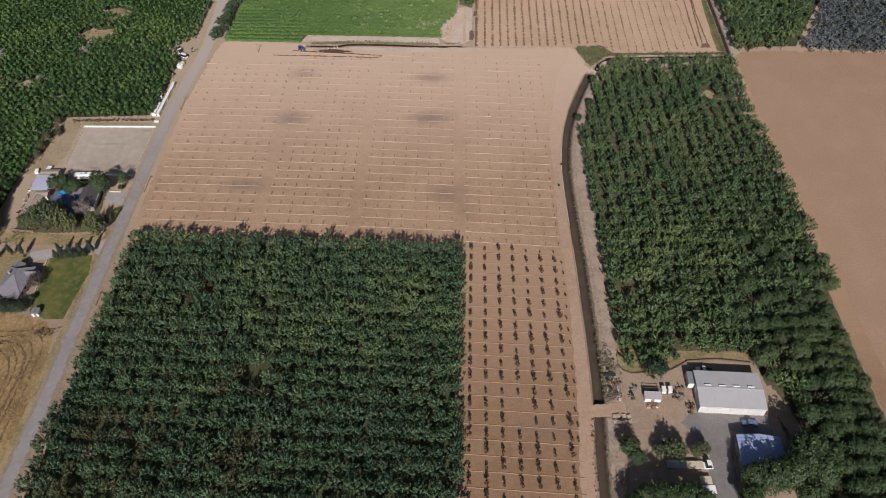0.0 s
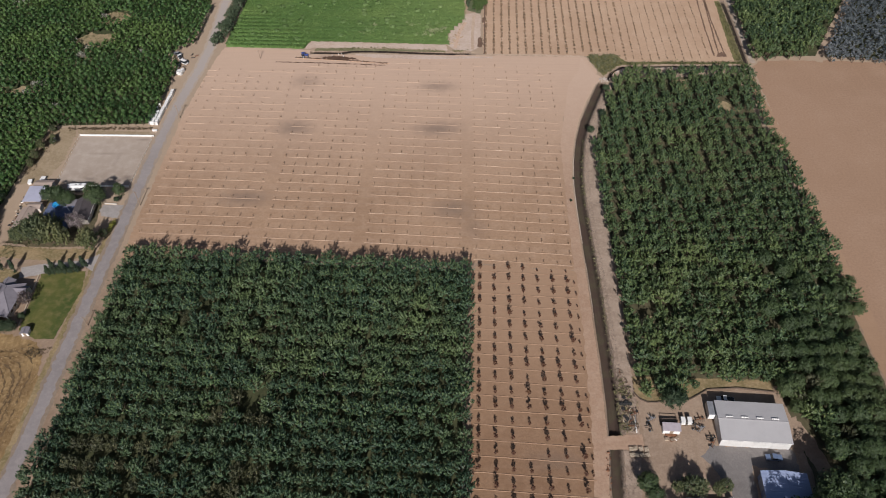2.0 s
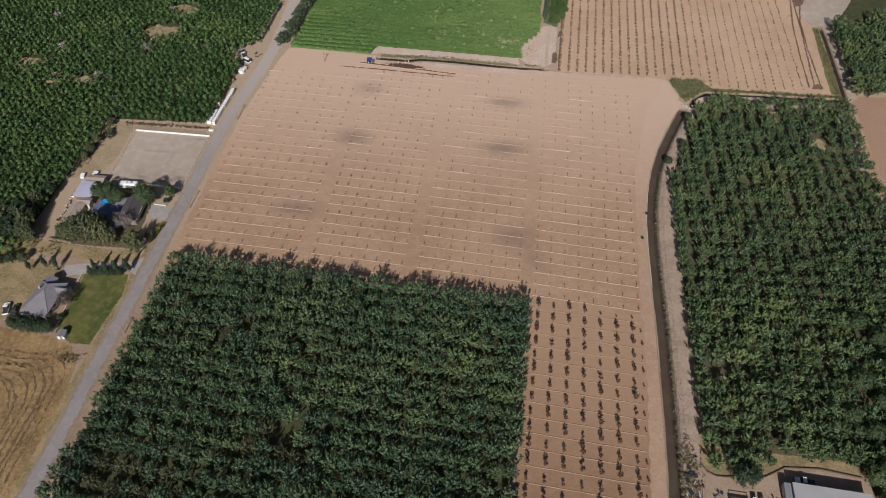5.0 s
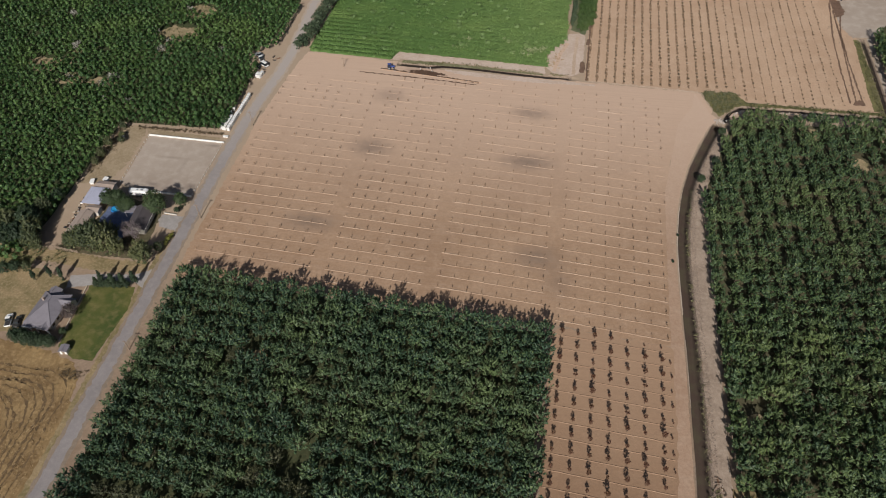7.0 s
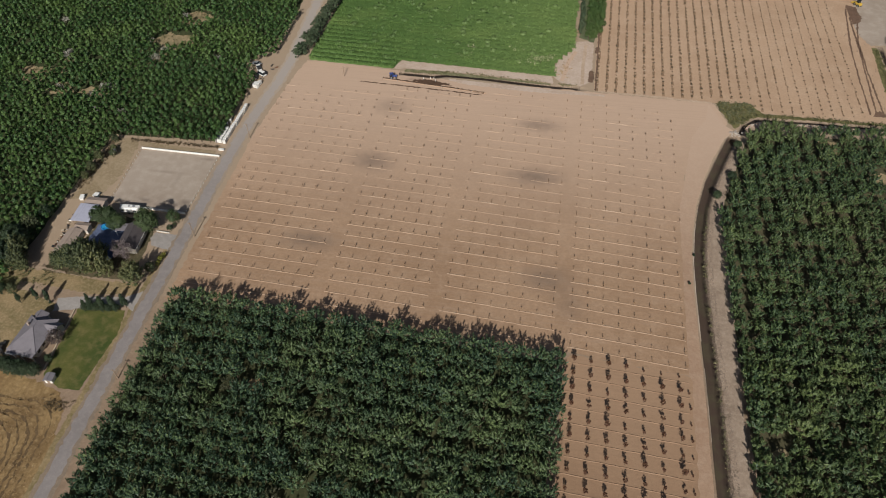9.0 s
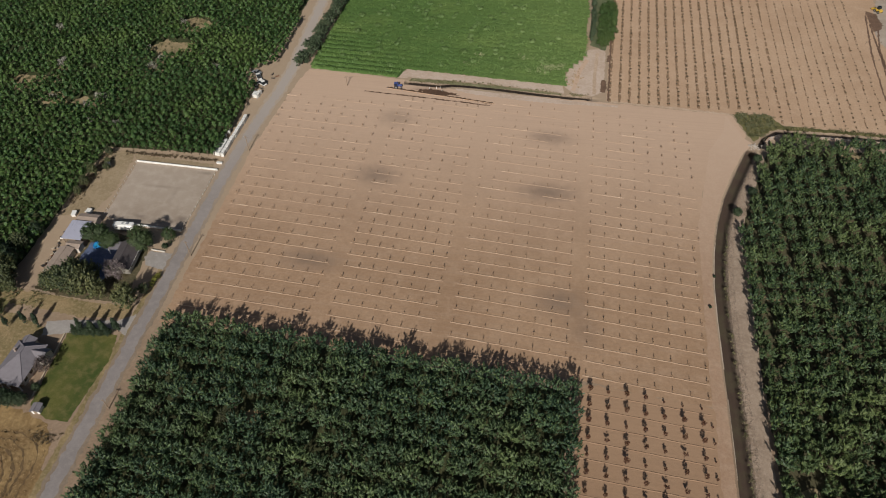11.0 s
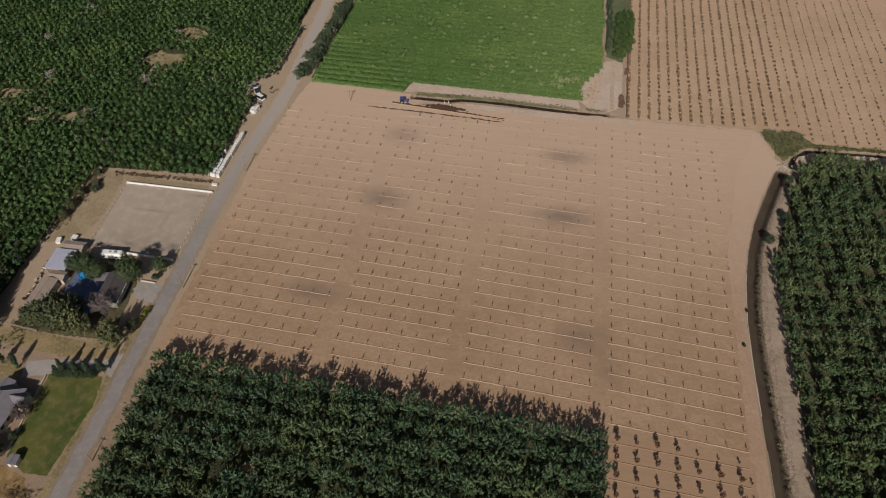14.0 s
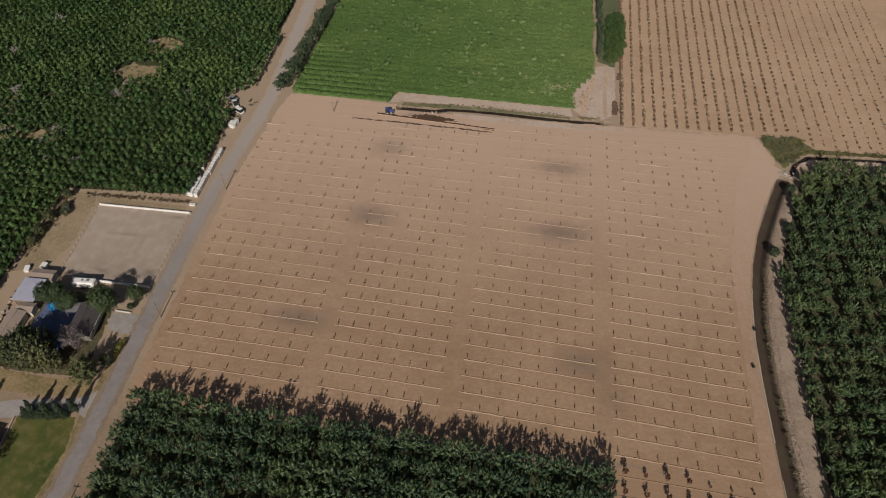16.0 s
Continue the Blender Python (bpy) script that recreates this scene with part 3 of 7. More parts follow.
sheet("dry_grass", [(-160, 247.2), (-131, 246.6), (-131, 248.4), (-150, 249.4), (-163, 250.6)], YARDGRASS, 0.026, 0.3, 1.0, "dry grass strip below the orchard edge", "grass")
sheet("lawn", [(-145.2, 170.6), (-138, 172.2), (-130.4, 172), (-128.8, 163), (-130.6, 143.6), (-136.6, 143.6), (-143, 147)], LAWN, 0.03, 0.2, 0.9, "green mown lawn with worn yellowish middle", "lawn")
sheet("stubble_field", [(-127.4, 40), (-127.5, 100), (-128.1, 117), (-128.8, 127), (-131.6, 137), (-134.5, 141.4), (-140, 144), (-152, 146.5), (-230, 150), (-230, 40)], STUBBLE, 0.02, 0.5, 1.2, "straw-coloured dry stubble with dark ruts", "stubble")
sheet("dry_grass", [(-130.5, 182.8), (-143, 182.4), (-164, 183.6), (-190, 184), (-190, 178), (-165, 178.6), (-145, 176.5), (-131, 178)], DRYGRASS, 0.02, 0.4, 1.0, "yellow dry grass beside a dirt drive", "grass")
sheet("green_weeds", [(-168.4, 178.6), (-172, 180.4), (-180, 181), (-188, 180.6), (-190, 175), (-178, 174.6), (-170, 175.6)], WEED, 0.028, 0.7, 0.9, "yellowish green weeds in the dry grass", "weeds")
sheet("dry_grass", [(-190, 176), (-165, 175), (-152, 171), (-157, 160), (-158, 150), (-190, 150)], DRYGRASS, 0.02, 0.5, 1.0, "patchy dry grass of a yard", "grass")
sheet("driveway", [(-128.3, 180), (-133, 176.8), (-146, 175.4), (-153.5, 173.6), (-152.3, 168.6), (-145.8, 170.4), (-139, 173.6), (-131, 173.8), (-128.2, 172)], DRIVE, 0.034, 0.2, 1.0, "grey concrete driveway and patio", "driveway")
sheet("driveway", [(-127.7, 204.6), (-135.3, 204.9), (-136.2, 202), (-134.2, 198.9), (-127.7, 197.6)], DRIVE, 0.034, 0.2, 1.0, "pale concrete driveway beside the road", "driveway")
sheet("garden_floor", [(-164.5, 183.6), (-137, 183.2), (-134.6, 190), (-136.6, 206), (-142, 210.5), (-157, 211), (-157.6, 192), (-163.8, 191)], GARDENFLOOR, 0.022, 0.5, 1.0, "garden floor of leaf litter and patchy grass, darkened for tree shade", "garden floor")
sheet("yard_patio", [(-157, 192), (-144.5, 190.5), (-144, 205), (-149, 208), (-156.4, 206)], PATIO, 0.03, 0.3, 1.0, "concrete patio behind a house with blue shade painted in", "patio")
sheet("farmyard_dirt", [(43.6, 74), (45.2, 86), (47.5, 100), (48.5, 107), (48.5, 112), (48.2, 124), (56, 122.4), (66, 125), (78, 127), (90, 125.5), (91, 112), (90, 74)], YARD, 0.014, 0.3, 1.2, "pinkish-brown trodden dirt of the farmyard", "yard")
sheet("yard_concrete", [(66.4, 109), (88, 108), (88, 101), (75.5, 103), (74.5, 88), (74, 60), (64, 60), (66.2, 84), (68.6, 97), (63, 106)], CONCRETE, 0.03, 0.4, 1.0, "grey concrete apron in front of the barn", "yard")
strip("orchard_track", TRACK_LINE, (2.2, 2.4), YARD, 0.03, 0.35, "bare dirt track between the trees", "track", step=0.9)
for cx, cy, cr in ((108.8, 263.0, 4.2), (93.6, 281.4, 4.0), (56.5, 213.2, 2.4), (56.1, 151.2, 2.6), (111.4, 162, 3.0), (91.4, 147, 2.0)):
    sheet("bare_patch", [(cx + cr * 1.25 * math.cos(a), cy + cr * (1 + 0.3 * math.sin(3 * a + cx)) * math.sin(a)) for a in np.linspace(0, 5.9, 13)], STRAWPATCH, 0.03, 0.8, 0.9, "straw-coloured dirt where orchard trees are missing", "dirt patch")
for cx, cy, cr in ((-178.4, 320.6, 7.2), (-174.8, 340.8, 5.8), (-227.6, 289.0, 6.0), (-210.4, 278.6, 4.2), (-195.6, 277.2, 4.6), (-179.2, 303.4, 3.2), (-179.6, 310.4, 2.4), (-228, 355, 3.2), (-218, 292.0, 2.6), (-218, 301.4, 2.6)):
    sheet("bare_patch", [(cx + cr * (1.35 + 0.4 * math.sin(5 * a + cx)) * math.cos(a), cy + cr * (1 + 0.35 * math.sin(3 * a + cy)) * math.sin(a)) for a in np.linspace(0, 5.9, 15)], STRAWPATCH, 0.03, 0.9, 0.9, "straw-coloured bare patch where orchard trees are missing", "dirt patch")
for cx, cy, cr in ((-82.6, 152.8, 2.2),):
    sheet("bare_patch", [(cx + cr * 1.4 * math.cos(a), cy + cr * math.sin(a)) for a in np.linspace(0, 5.5, 9)], DRYGRASS, 0.03, 0.5, 0.9, "dry grass where orchard trees are missing", "dirt patch")
sheet("gravel_yard", [(121.6, 362), (124.2, 354.5), (132.5, 356), (137, 361), (144, 372), (152, 388), (146, 402), (129, 402), (123.5, 386), (120.8, 372)], SAND, 0.034, 0.4, 1.2, "pale dusty gravel yard at the end of the ditch", "yard")
sheet("silt_edge", [(-52, 306.6), (-38.5, 306.0), (-22, 305.0), (-10, 304.2), (6, 303.8), (12, 303.5), (12, 302.2), (4, 302.0), (-10, 301.6), (-25, 301.8), (-43.6, 303.4), (-51, 305.0)], SILT, 0.032, 0.3, 0.9, "pale dried silt along the ditch edge", "silt")
sheet("turned_soil", [(-9.5, 314), (-8.8, 322), (-7, 329), (-3, 337), (-1, 342), (4, 343), (6.8, 342), (6.4, 312), (2, 308.2), (-6, 309.6)], SILT, 0.03, 0.3, 1.0, "pale bare turning area at the field corner", "track")
strip("dry_verge", [(9, 305.7), (24, 305.0), (40, 304.2), (53.5, 303.4)], (0.45, 0.6), PALELINE, 0.038, 0.35, "pale dry edge between two fields", "verge", step=0.9)
strip("wheel_track", [(-5.6, 311), (-4.6, 318), (-3.4, 326), (-0.6, 334)], (0.9, 0.8), LANE, 0.036, 0.2, "brownish worn wheel track in pale dirt", "track", step=0.9)
strip("wheel_track", [(2.6, 309.6), (2.6, 318), (2.8, 328), (3.4, 340)], (0.7, 0.7), PALELINE, 0.036, 0.2, "pale dry wheel track in dirt", "track", step=0.9)
sheet("wet_ruts", [(4.9, 311.6), (6.8, 311.4), (7.4, 315), (7.2, 319), (6.6, 320.6), (5.4, 319.8), (5.0, 316)], MUD, 0.042, 0.25, 0.8, "dark wet mud at the field corner", "mud")
sheet("wet_ruts", [(7.4, 333.6), (9.2, 333.8), (9.3, 338.4), (7.7, 338.8)], MUD, 0.042, 0.25, 0.8, "dark wet mud at the field corner", "mud")
strip("wet_ruts", [(8.0, 305.6), (8.3, 318), (8.8, 340), (10.2, 380), (11.4, 430)], (0.4, 0.45), MUD, 0.04, 0.2, "damp brown furrow along the field edge", "mud", step=0.8)
strip("wet_ruts", [(-88, 300.2), (-74, 299.4), (-60, 298.6), (-46, 297.6), (-37, 296.8)], (0.28, 0.28), WET, 0.044, 0.25, "dark wet trench spoil along the pipe", "mud", step=0.8)
strip("wet_ruts", [(-79.5, 303.8), (-66, 302.4), (-50, 300.4), (-36, 298.4)], (0.5, 0.5), WET, 0.04, 0.3, "dark wet trench spoil along the pipe", "mud", step=0.8)
sheet("wet_ruts", [(-68, 303.6), (-64, 304.8), (-57.5, 304.8), (-52.5, 303.4), (-50, 301.6), (-57, 301.6), (-64, 302.4)], WET, 0.036, 0.6, 0.8, "dark wet mud round a valve", "mud")

# ---- planting lines of the field ----
def row_y(y0, x):
    u = x + 118
    return y0 - 0.045 * u - 0.00016 * u * u

BLOCKS = [(-118.2, -77.6), (-72.8, -40.8), (-36.4, -2.2), (1.8, 35.4)]
ROWS0 = [185.4 + 4.92 * i for i in range(-1, 27)]

def berm(x0, x1, y0, half=0.15, high=0.14, seed=0, mat=BERM, worn=0.0):
    """A low line of loose soil, broken where it has been worn away."""
    r = random.Random(seed)
    run = [r.random() < worn for _ in range(60)]
    xs = np.linspace(x0, x1, max(2, int((x1 - x0) / 1.1)))
    v, f = [], []
    for x in xs:
        y, w = row_y(y0, x) + r.uniform(-0.06, 0.06), half * r.uniform(0.75, 1.2)
        v += [(x, y - w * 1.3, 0.018), (x, y - w * 0.3, high * r.uniform(0.7, 1.2)), (x, y + w * 0.3, high), (x, y + w * 1.1, 0.018)]
    for i in range(len(xs) - 1):
        if i and run[(i // 4) % 60]:
            continue
        for j in range(3):
            a = 4 * i + j
            f.append((a, a + 4, a + 5, a + 1))
    return mesh_from("planting_line", v, f, mat)

field = bpy.data.objects["field_soil"]
strip_field = bpy.data.objects["strip_soil"]

def north_limit(x):
    return 296.5 - 0.012 * (x + 118) if x < -36 else 298.2

def in_field(x, y):
    if y > north_limit(x) or (x > 34 and y > 296 - (x - 34) * 1.8):
        return False
    return y > (184.5 - 0.055 * (x + 118) if x < 1 else 174.6)

PLANTS = []
for k, y0 in enumerate(ROWS0):
    for bi, (x0, x1) in enumerate(BLOCKS):
        e = x1 + (2 if bi == 3 and y0 > 240 else 0)
        xm = (x0 + x1) / 2
        if not in_field(xm, row_y(y0, xm)):
            continue
        ym = row_y(y0, xm)
        wear = float(np.interp(ym, [228, 262, 300], [0.0, 0.3, 0.5]))
        under("planting_line", berm(x0, e, y0, 0.14 if ym < 225 else 0.11, seed=k * 5 + bi, mat=BERMLINE, high=0.13 if ym < 225 else 0.09, worn=wear), field)
        if (k * 7 + bi * 3) % 5 < 2:
            xa = x0 + ((k * 37 + bi * 11) % 23) / 23 * (e - x0 - 9)
            under("planting_line", berm(xa, xa + 4 + (k * 5 + bi) % 5, y0 + 0.06, 0.12, seed=k * 9 + bi, mat=PALELINE, high=0.15), field)
        n = int((e - x0) / 4.55)
        for i in range(n + 1):
            x = x0 + 0.9 + (e - x0 - 1.6) * i / n
            if in_field(x, row_y(y0, x)):
                PLANTS.append((x, row_y(y0, x) + 0.05))

# ---- plants ----
def leaves(centres, dirs, size, rng, narrow=0.45, spread=0.8, along=None):
    """Folded leaf blades, two triangles each, at centres, with their upper sides about along dirs."""
    n = len(centres)
    up = dirs / (np.linalg.norm(dirs, axis=1)[:, None] + 1e-9) + rng.normal(0, spread * 0.6, (n, 3))
    up /= np.linalg.norm(up, axis=1)[:, None] + 1e-9
    if along is None:
        d = np.cross(up, rng.normal(0, 1, (n, 3)))
    else:
        d = along + rng.normal(0, 0.3, (n, 3))
        d -= up * (d * up).sum(1)[:, None]
    d /= np.linalg.norm(d, axis=1)[:, None] + 1e-9
    s = np.cross(d, up)
    L = size * rng.uniform(0.65, 1.35, (n, 1))
    W = L * narrow
    v = np.stack([centres - d * L / 2, centres - s * W / 2 - up * W * 0.22, centres + d * L / 2 - up * L * 0.12, centres + s * W / 2 - up * W * 0.22], 1)
    base = np.arange(n)[:, None] * 4
    f = np.concatenate([base + np.array([0, 1, 2]), base + np.array([0, 2, 3])])
    return v.reshape(-1, 3), f

def crown(rng, r, low, high, tufts, per, size, narrow=0.45, spread=0.75, fluff=0.5, pointed=0.0, lump=0.5, shoot=0.0):
    """A crown out of rounded tufts of leaves on an uneven form."""
    c, d, e = [], [], []
    zc, rz = (low + high) / 2, (high - low) / 2
    for _ in range(tufts):
        u = rng.normal(0, 1, 3)
        u[2] = abs(u[2]) * 0.95 - 0.3 if rng.random() < 0.85 else u[2]
        u /= np.linalg.norm(u)
        k = rng.uniform(0.55, 1.1)
        taper = max(0.08, 1 - pointed * (u[2] + 1) / 2)
        centre = np.array([u[0] * r * k * taper, u[1] * r * k * taper, zc + u[2] * rz * k])
        w = rng.normal(0, 1, (per, 3))
        w /= np.linalg.norm(w, axis=1)[:, None]
        if shoot:
            # leaves round an upright shoot
            a = u * np.array([0.8, 0.8, 0.5]) + np.array([0, 0, 0.85]) + rng.normal(0, 0.22, 3)
            a /= np.linalg.norm(a)
            w -= a * (w @ a)[:, None]
            w /= np.linalg.norm(w, axis=1)[:, None] + 1e-9
            t = rng.uniform(0, 1, (per, 1))
            c.append(centre + a * (t - 0.4) * shoot + w * fluff * (1.05 - 0.8 * t) * rng.uniform(0.6, 1.2, (per, 1)))
            d.append(w * 0.8 + a * 0.45 + u * 0.25)
            e.append(a * 1.0 + w * 0.25)
        else:
            w[:, 2] = np.where(w[:, 2] < -0.3, -w[:, 2], w[:, 2])
            c.append(centre + w * fluff * np.array([1, 1, 1.15]) * rng.uniform(0.6, 1.15, (per, 1)))
            d.append(w * (1 - lump) + u * lump + np.array([0, 0, 0.15]))
    return leaves(np.concatenate(c), np.concatenate(d), size, rng, narrow, spread, np.concatenate(e) if e else None)

def stem(bm, rng, low, r, high, width):
    """A tapered trunk with a few limbs that run into the crown."""
    rod(bm, (0, 0, -0.1), (0.03, 0.05, low), r, r * 0.8, 5)
    for k in range(4):
        a = k * math.pi / 2 + rng.uniform(-0.5, 0.5)
        rod(bm, (0.03, 0.05, low - 0.1), (math.cos(a) * width * 0.6, math.sin(a) * width * 0.6, low + (high - low) * rng.uniform(0.5, 0.75)), r * 0.55, r * 0.15, 4)
    return bm

def kinds(count, seed, mat, r, low, high, tufts, per, size, trunk_r=0.16, **k):
    """Several different trees of one kind: (trunk mesh, crown mesh, trunk arrays, crown arrays)."""
    out = []
    for i in range(count):
        rng = np.random.default_rng(seed * 31 + i)
        v, f = crown(rng, r * rng.uniform(0.9, 1.1), low, high * rng.uniform(0.92, 1.08), tufts, per, size, **k)
        t = mesh_of("trunk", stem(bmesh.new(), random.Random(seed + i), low + 0.6, trunk_r, high, r), BARK)
        out.append((t, mesh_from("crown", v, f, mat), v, f))
    return out

def tree(name, sort, x, y, turn, scale, label, category, group=""):
    ob = new(name)
    ob.empty_display_size = 0.5
    ob.matrix_world = Matrix.LocRotScale((x, y, 0), Euler((0, 0, turn)), (scale, scale, scale * 0.98))
    tagged(ob, label, category, group)
    under("trunk", sort[0], ob)
    under("crown", sort[1], ob)
    return ob

def joined(name, sorts, spots, mat, rng, label, category):
    """Trees past counting, as one mesh."""
    V, F, n = [], [], 0
    for x, y, s in spots:
        _, _, v, f = sorts[rng.integers(len(sorts))]
        a = rng.uniform(0, 6.28)
        c, q = math.cos(a), math.sin(a)
        w = np.stack([v[:, 0] * c - v[:, 1] * q, v[:, 0] * q + v[:, 1] * c, v[:, 2]], 1) * s + np.array([x, y, 0])
        V.append(w)
        F.append(f + n)
        n += len(w)
    ob = new(name, mesh_from(name, np.concatenate(V), np.concatenate(F), mat))
    return tagged(ob, label, category, kind="stuff")

def orchard(sorts, mat, spots, chosen, name, label, category, group, seed, cheap=None, jitter=0.4, dry=None, weak=(), vary=0.14, young_north=None):
    """Trees in rows. dry: (kinds, places) of trees that are losing their leaves; weak: places (x, y, rx, ry) where trees stay small."""
    rng = np.random.default_rng(seed)
    rest = []
    for x, y in spots:
        s = rng.uniform(1 - vary, 1 + vary)
        x, y = x + rng.normal(0, jitter), y + rng.normal(0, jitter)
        if young_north:
            s *= float(np.interp(y, young_north[:2], [1.0, young_north[2]]))
        for wx, wy, rx, ry in weak:
            d = math.hypot((x - wx) / rx, (y - wy) / ry)
            s *= 0.66 + 0.34 * min(1.0, d)
        if dry and rng.random() < 0.45 and not far_from(x, y, dry[1]):
            tree(name, dry[0][rng.integers(len(dry[0]))], x, y, rng.uniform(0, 6.28), s * 0.96, "thin olive-brown orchard tree that is losing its leaves", category, group)
        elif chosen(x, y):
            tree(name, sorts[rng.integers(len(sorts))], x, y, rng.uniform(0, 6.28), s, label, category, group)
        else:
            rest.append((x, y, s))
    if rest:
        joined(name + "s_beyond", cheap or sorts, rest, mat, rng, label + ", in closed rows", category)

def far_from(x, y, holes):
    return all(math.hypot(x - a, (y - b)) > r for a, b, r in holes)

# the walnut orchard west of the strip
walnuts = kinds(6, 3, WALNUT, 2.68, 0.8, 6.9, 56, 12, 0.82, fluff=0.38, narrow=0.34, shoot=1.5, spread=0.3, pointed=0.25)
dry_walnuts = kinds(4, 13, DRYLEAF, 2.6, 0.9, 6.4, 48, 11, 0.78, fluff=0.36, narrow=0.3, shoot=1.4, spread=0.4, pointed=0.25)
HOLES = [(-82.5, 151.3, 3.3), (-64.6, 106, 2.2), (-62, 120.6, 2.0), (-99, 97, 2.0)]
DRY_SPOTS = [(-98, 95, 15), (-60, 94, 9), (-64, 114, 7), (-84, 148, 6)]
spots = []
for j in range(19):
    for i in range(26):
        y = 177.4 - 5.45 * j
        x = -1.0 - 4.62 * i - 0.014 * (170 - y) * (1 - i / 25)
        if i == 25:
            x += 0.8 + 0.018 * (y - 110)
        y -= 0.066 * (x + 115)
        if far_from(x, y, HOLES):
            spots.append((x, y))
orchard(walnuts, WALNUT, spots, lambda x, y: y > 112, "walnut_tree", "dark green walnut tree with a feathery crown in a closed orchard", "tree", "walnut orchard west of the young strip", 5, dry=(dry_walnuts, DRY_SPOTS))

# the orchard east of the ditch
walnuts_e = kinds(7, 4, WALNUT_E, 2.5, 0.8, 6.7, 44, 14, 0.95, fluff=0.44, narrow=0.32, shoot=1.7, spread=0.32, pointed=0.25)
cheap_e = kinds(5, 5, WALNUT_E, 2.6, 0.4, 6.6, 30, 9, 1.2, fluff=0.5, narrow=0.42, shoot=1.3)

HOLES_E = [(108.6, 260.6, 3.6), (93.4, 279.6, 2.8), (56.5, 212.8, 2.6), (80.8, 221, 2.0), (56.1, 150.8, 3.0), (91.4, 146.4, 2.4), (111.4, 161.5, 3.2), (98.4, 166, 2.4)]
WEAK_E = [(111, 246, 11, 26)]
spots, dark_spots = [], []
for j in range(40):
    for i in range(16):
        x, y = 50.6 + 4.7 * i, 284.5 - 5.3 * j
        if y > 262:
            lim = 57.5 + (y - 262) * 0.33
        else:
            lim = 49.5 + max(0, (y - 235) * 0.28)
        south = 123.8 if x < 61 else 127.2 if x < 70 else 128.2 if x < 91 else 77
        if x > lim and y > south and x < (119.8 if y < 150 else 121.4) + 0.6 and far_from(x, y, HOLES_E) and (y > 122 or dist_to(TRACK_LINE, np.array(x), np.array(y)) > 3.1):
            shade = min(1, max(0, (x - 84) / 22)) * min(1, max(0, (178 - y) / 40))
            (dark_spots if (i * 37 + j * 61) % 97 / 97 < shade else spots).append((x, y + 0.03 * (x - 50)))
orchard(walnuts_e, WALNUT_E, spots, lambda x, y: y < 200, "orchard_tree", "green leafy orchard tree in a dense row", "tree", "orchard east of the ditch", 6, weak=WEAK_E, vary=0.17, jitter=0.3, young_north=(165, 215, 0.86), dry=(dry_walnuts, [(112, 112, 26), (102, 96, 16)]))

# the orchard west of the road
almonds = kinds(8, 7, ALMOND, 1.52, 0.4, 4.5, 30, 15, 0.44, fluff=0.34, narrow=0.6, lump=0.85, spread=0.4, pointed=0.5)
cheap_w = kinds(8, 8, ALMOND, 1.52, 0.5, 4.6, 16, 10, 0.7, fluff=0.34, narrow=0.6, lump=0.85, spread=0.4, pointed=0.5)
HOLES_W = [(-176, 314.6, 3.4), (-180.5, 315.2, 3.0), (-173.6, 335.8, 3.0), (-227, 284.4, 2.8), (-175.0, 319.3, 5.9), (-181, 319.6, 4.8), (-186.4, 318, 2.2), (-172.6, 339.6, 4.5), (-177.6, 339.4, 3.8), (-179.5, 309.6, 2.4), (-179.5, 302, 2.6), (-153.5, 306.8, 1.9), (-229, 288, 4.2), (-224, 287.6, 3.0), (-210.4, 277.5, 3.0), (-192, 280, 2.6), (-196, 275.5, 2.8), (-199, 273.5, 2.4), (-218, 291, 2.4), (-218, 300.5, 2.4), (-235, 327.6, 2.4), (-228, 354, 3.0), (-244, 307, 2.6), (-175.6, 264, 1.9), (-211, 271.8, 2.2), (-137, 264.8, 1.8), (-205, 300, 2.2)]
spots = []
for j in range(78):
    for i in range(52):
        y = 402.5 - 3.05 * j
        x = (-129.6 if y > 313 else -132.4) - 2.95 * i - 0.3 * (j % 2)
        if y < 251 and x > -173:
            continue
        if (y < 309 and y > 298 and x > -135.5) or (y > 350 and x > -131):
            continue
        if y < 176 or not far_from(x, y, HOLES_W) or x < -310 + max(0, 250 - y) * 0.6:
            continue
        spots.append((x, y))
orchard(almonds, ALMOND, spots, lambda x, y: y < 300 and x > -180 and y > 250, "almond_tree", "bright green rounded orchard tree in a tight grid", "tree", "orchard west of the road", 8, cheap_w, jitter=0.13)

# north-east woods
spots = [(130.5 + 4.7 * i + 0.05 * 4.6 * j, 299.8 + 4.6 * j) for j in range(14) for i in range(14)]
green = [(x, y) for x, y in spots if x < 155 + 0.62 * (y - 302) and (y < 354 or x > 150)]
orchard(cheap_e, WALNUT_E, green, lambda x, y: y < 320, "far_orchard_tree", "dark green orchard tree in a far block", "tree", "north-east orchard", 9)
greys = kinds(4, 9, BLUEGREY, 2.35, 0.3, 5.6, 30, 9, 0.85, fluff=0.4)
spots = [(163 + 4.7 * i, 298 - 0.1 * 4.7 * i + 4.6 * j) for j in range(13) for i in range(14)]
orchard(greys, BLUEGREY, [(x, y) for x, y in spots if x > 162 + 0.55 * (y - 302)], lambda x, y: y < 345 and x < 235, "blue_grey_tree", "silvery blue-grey leafed orchard tree", "tree", "silvery orchard", 10)

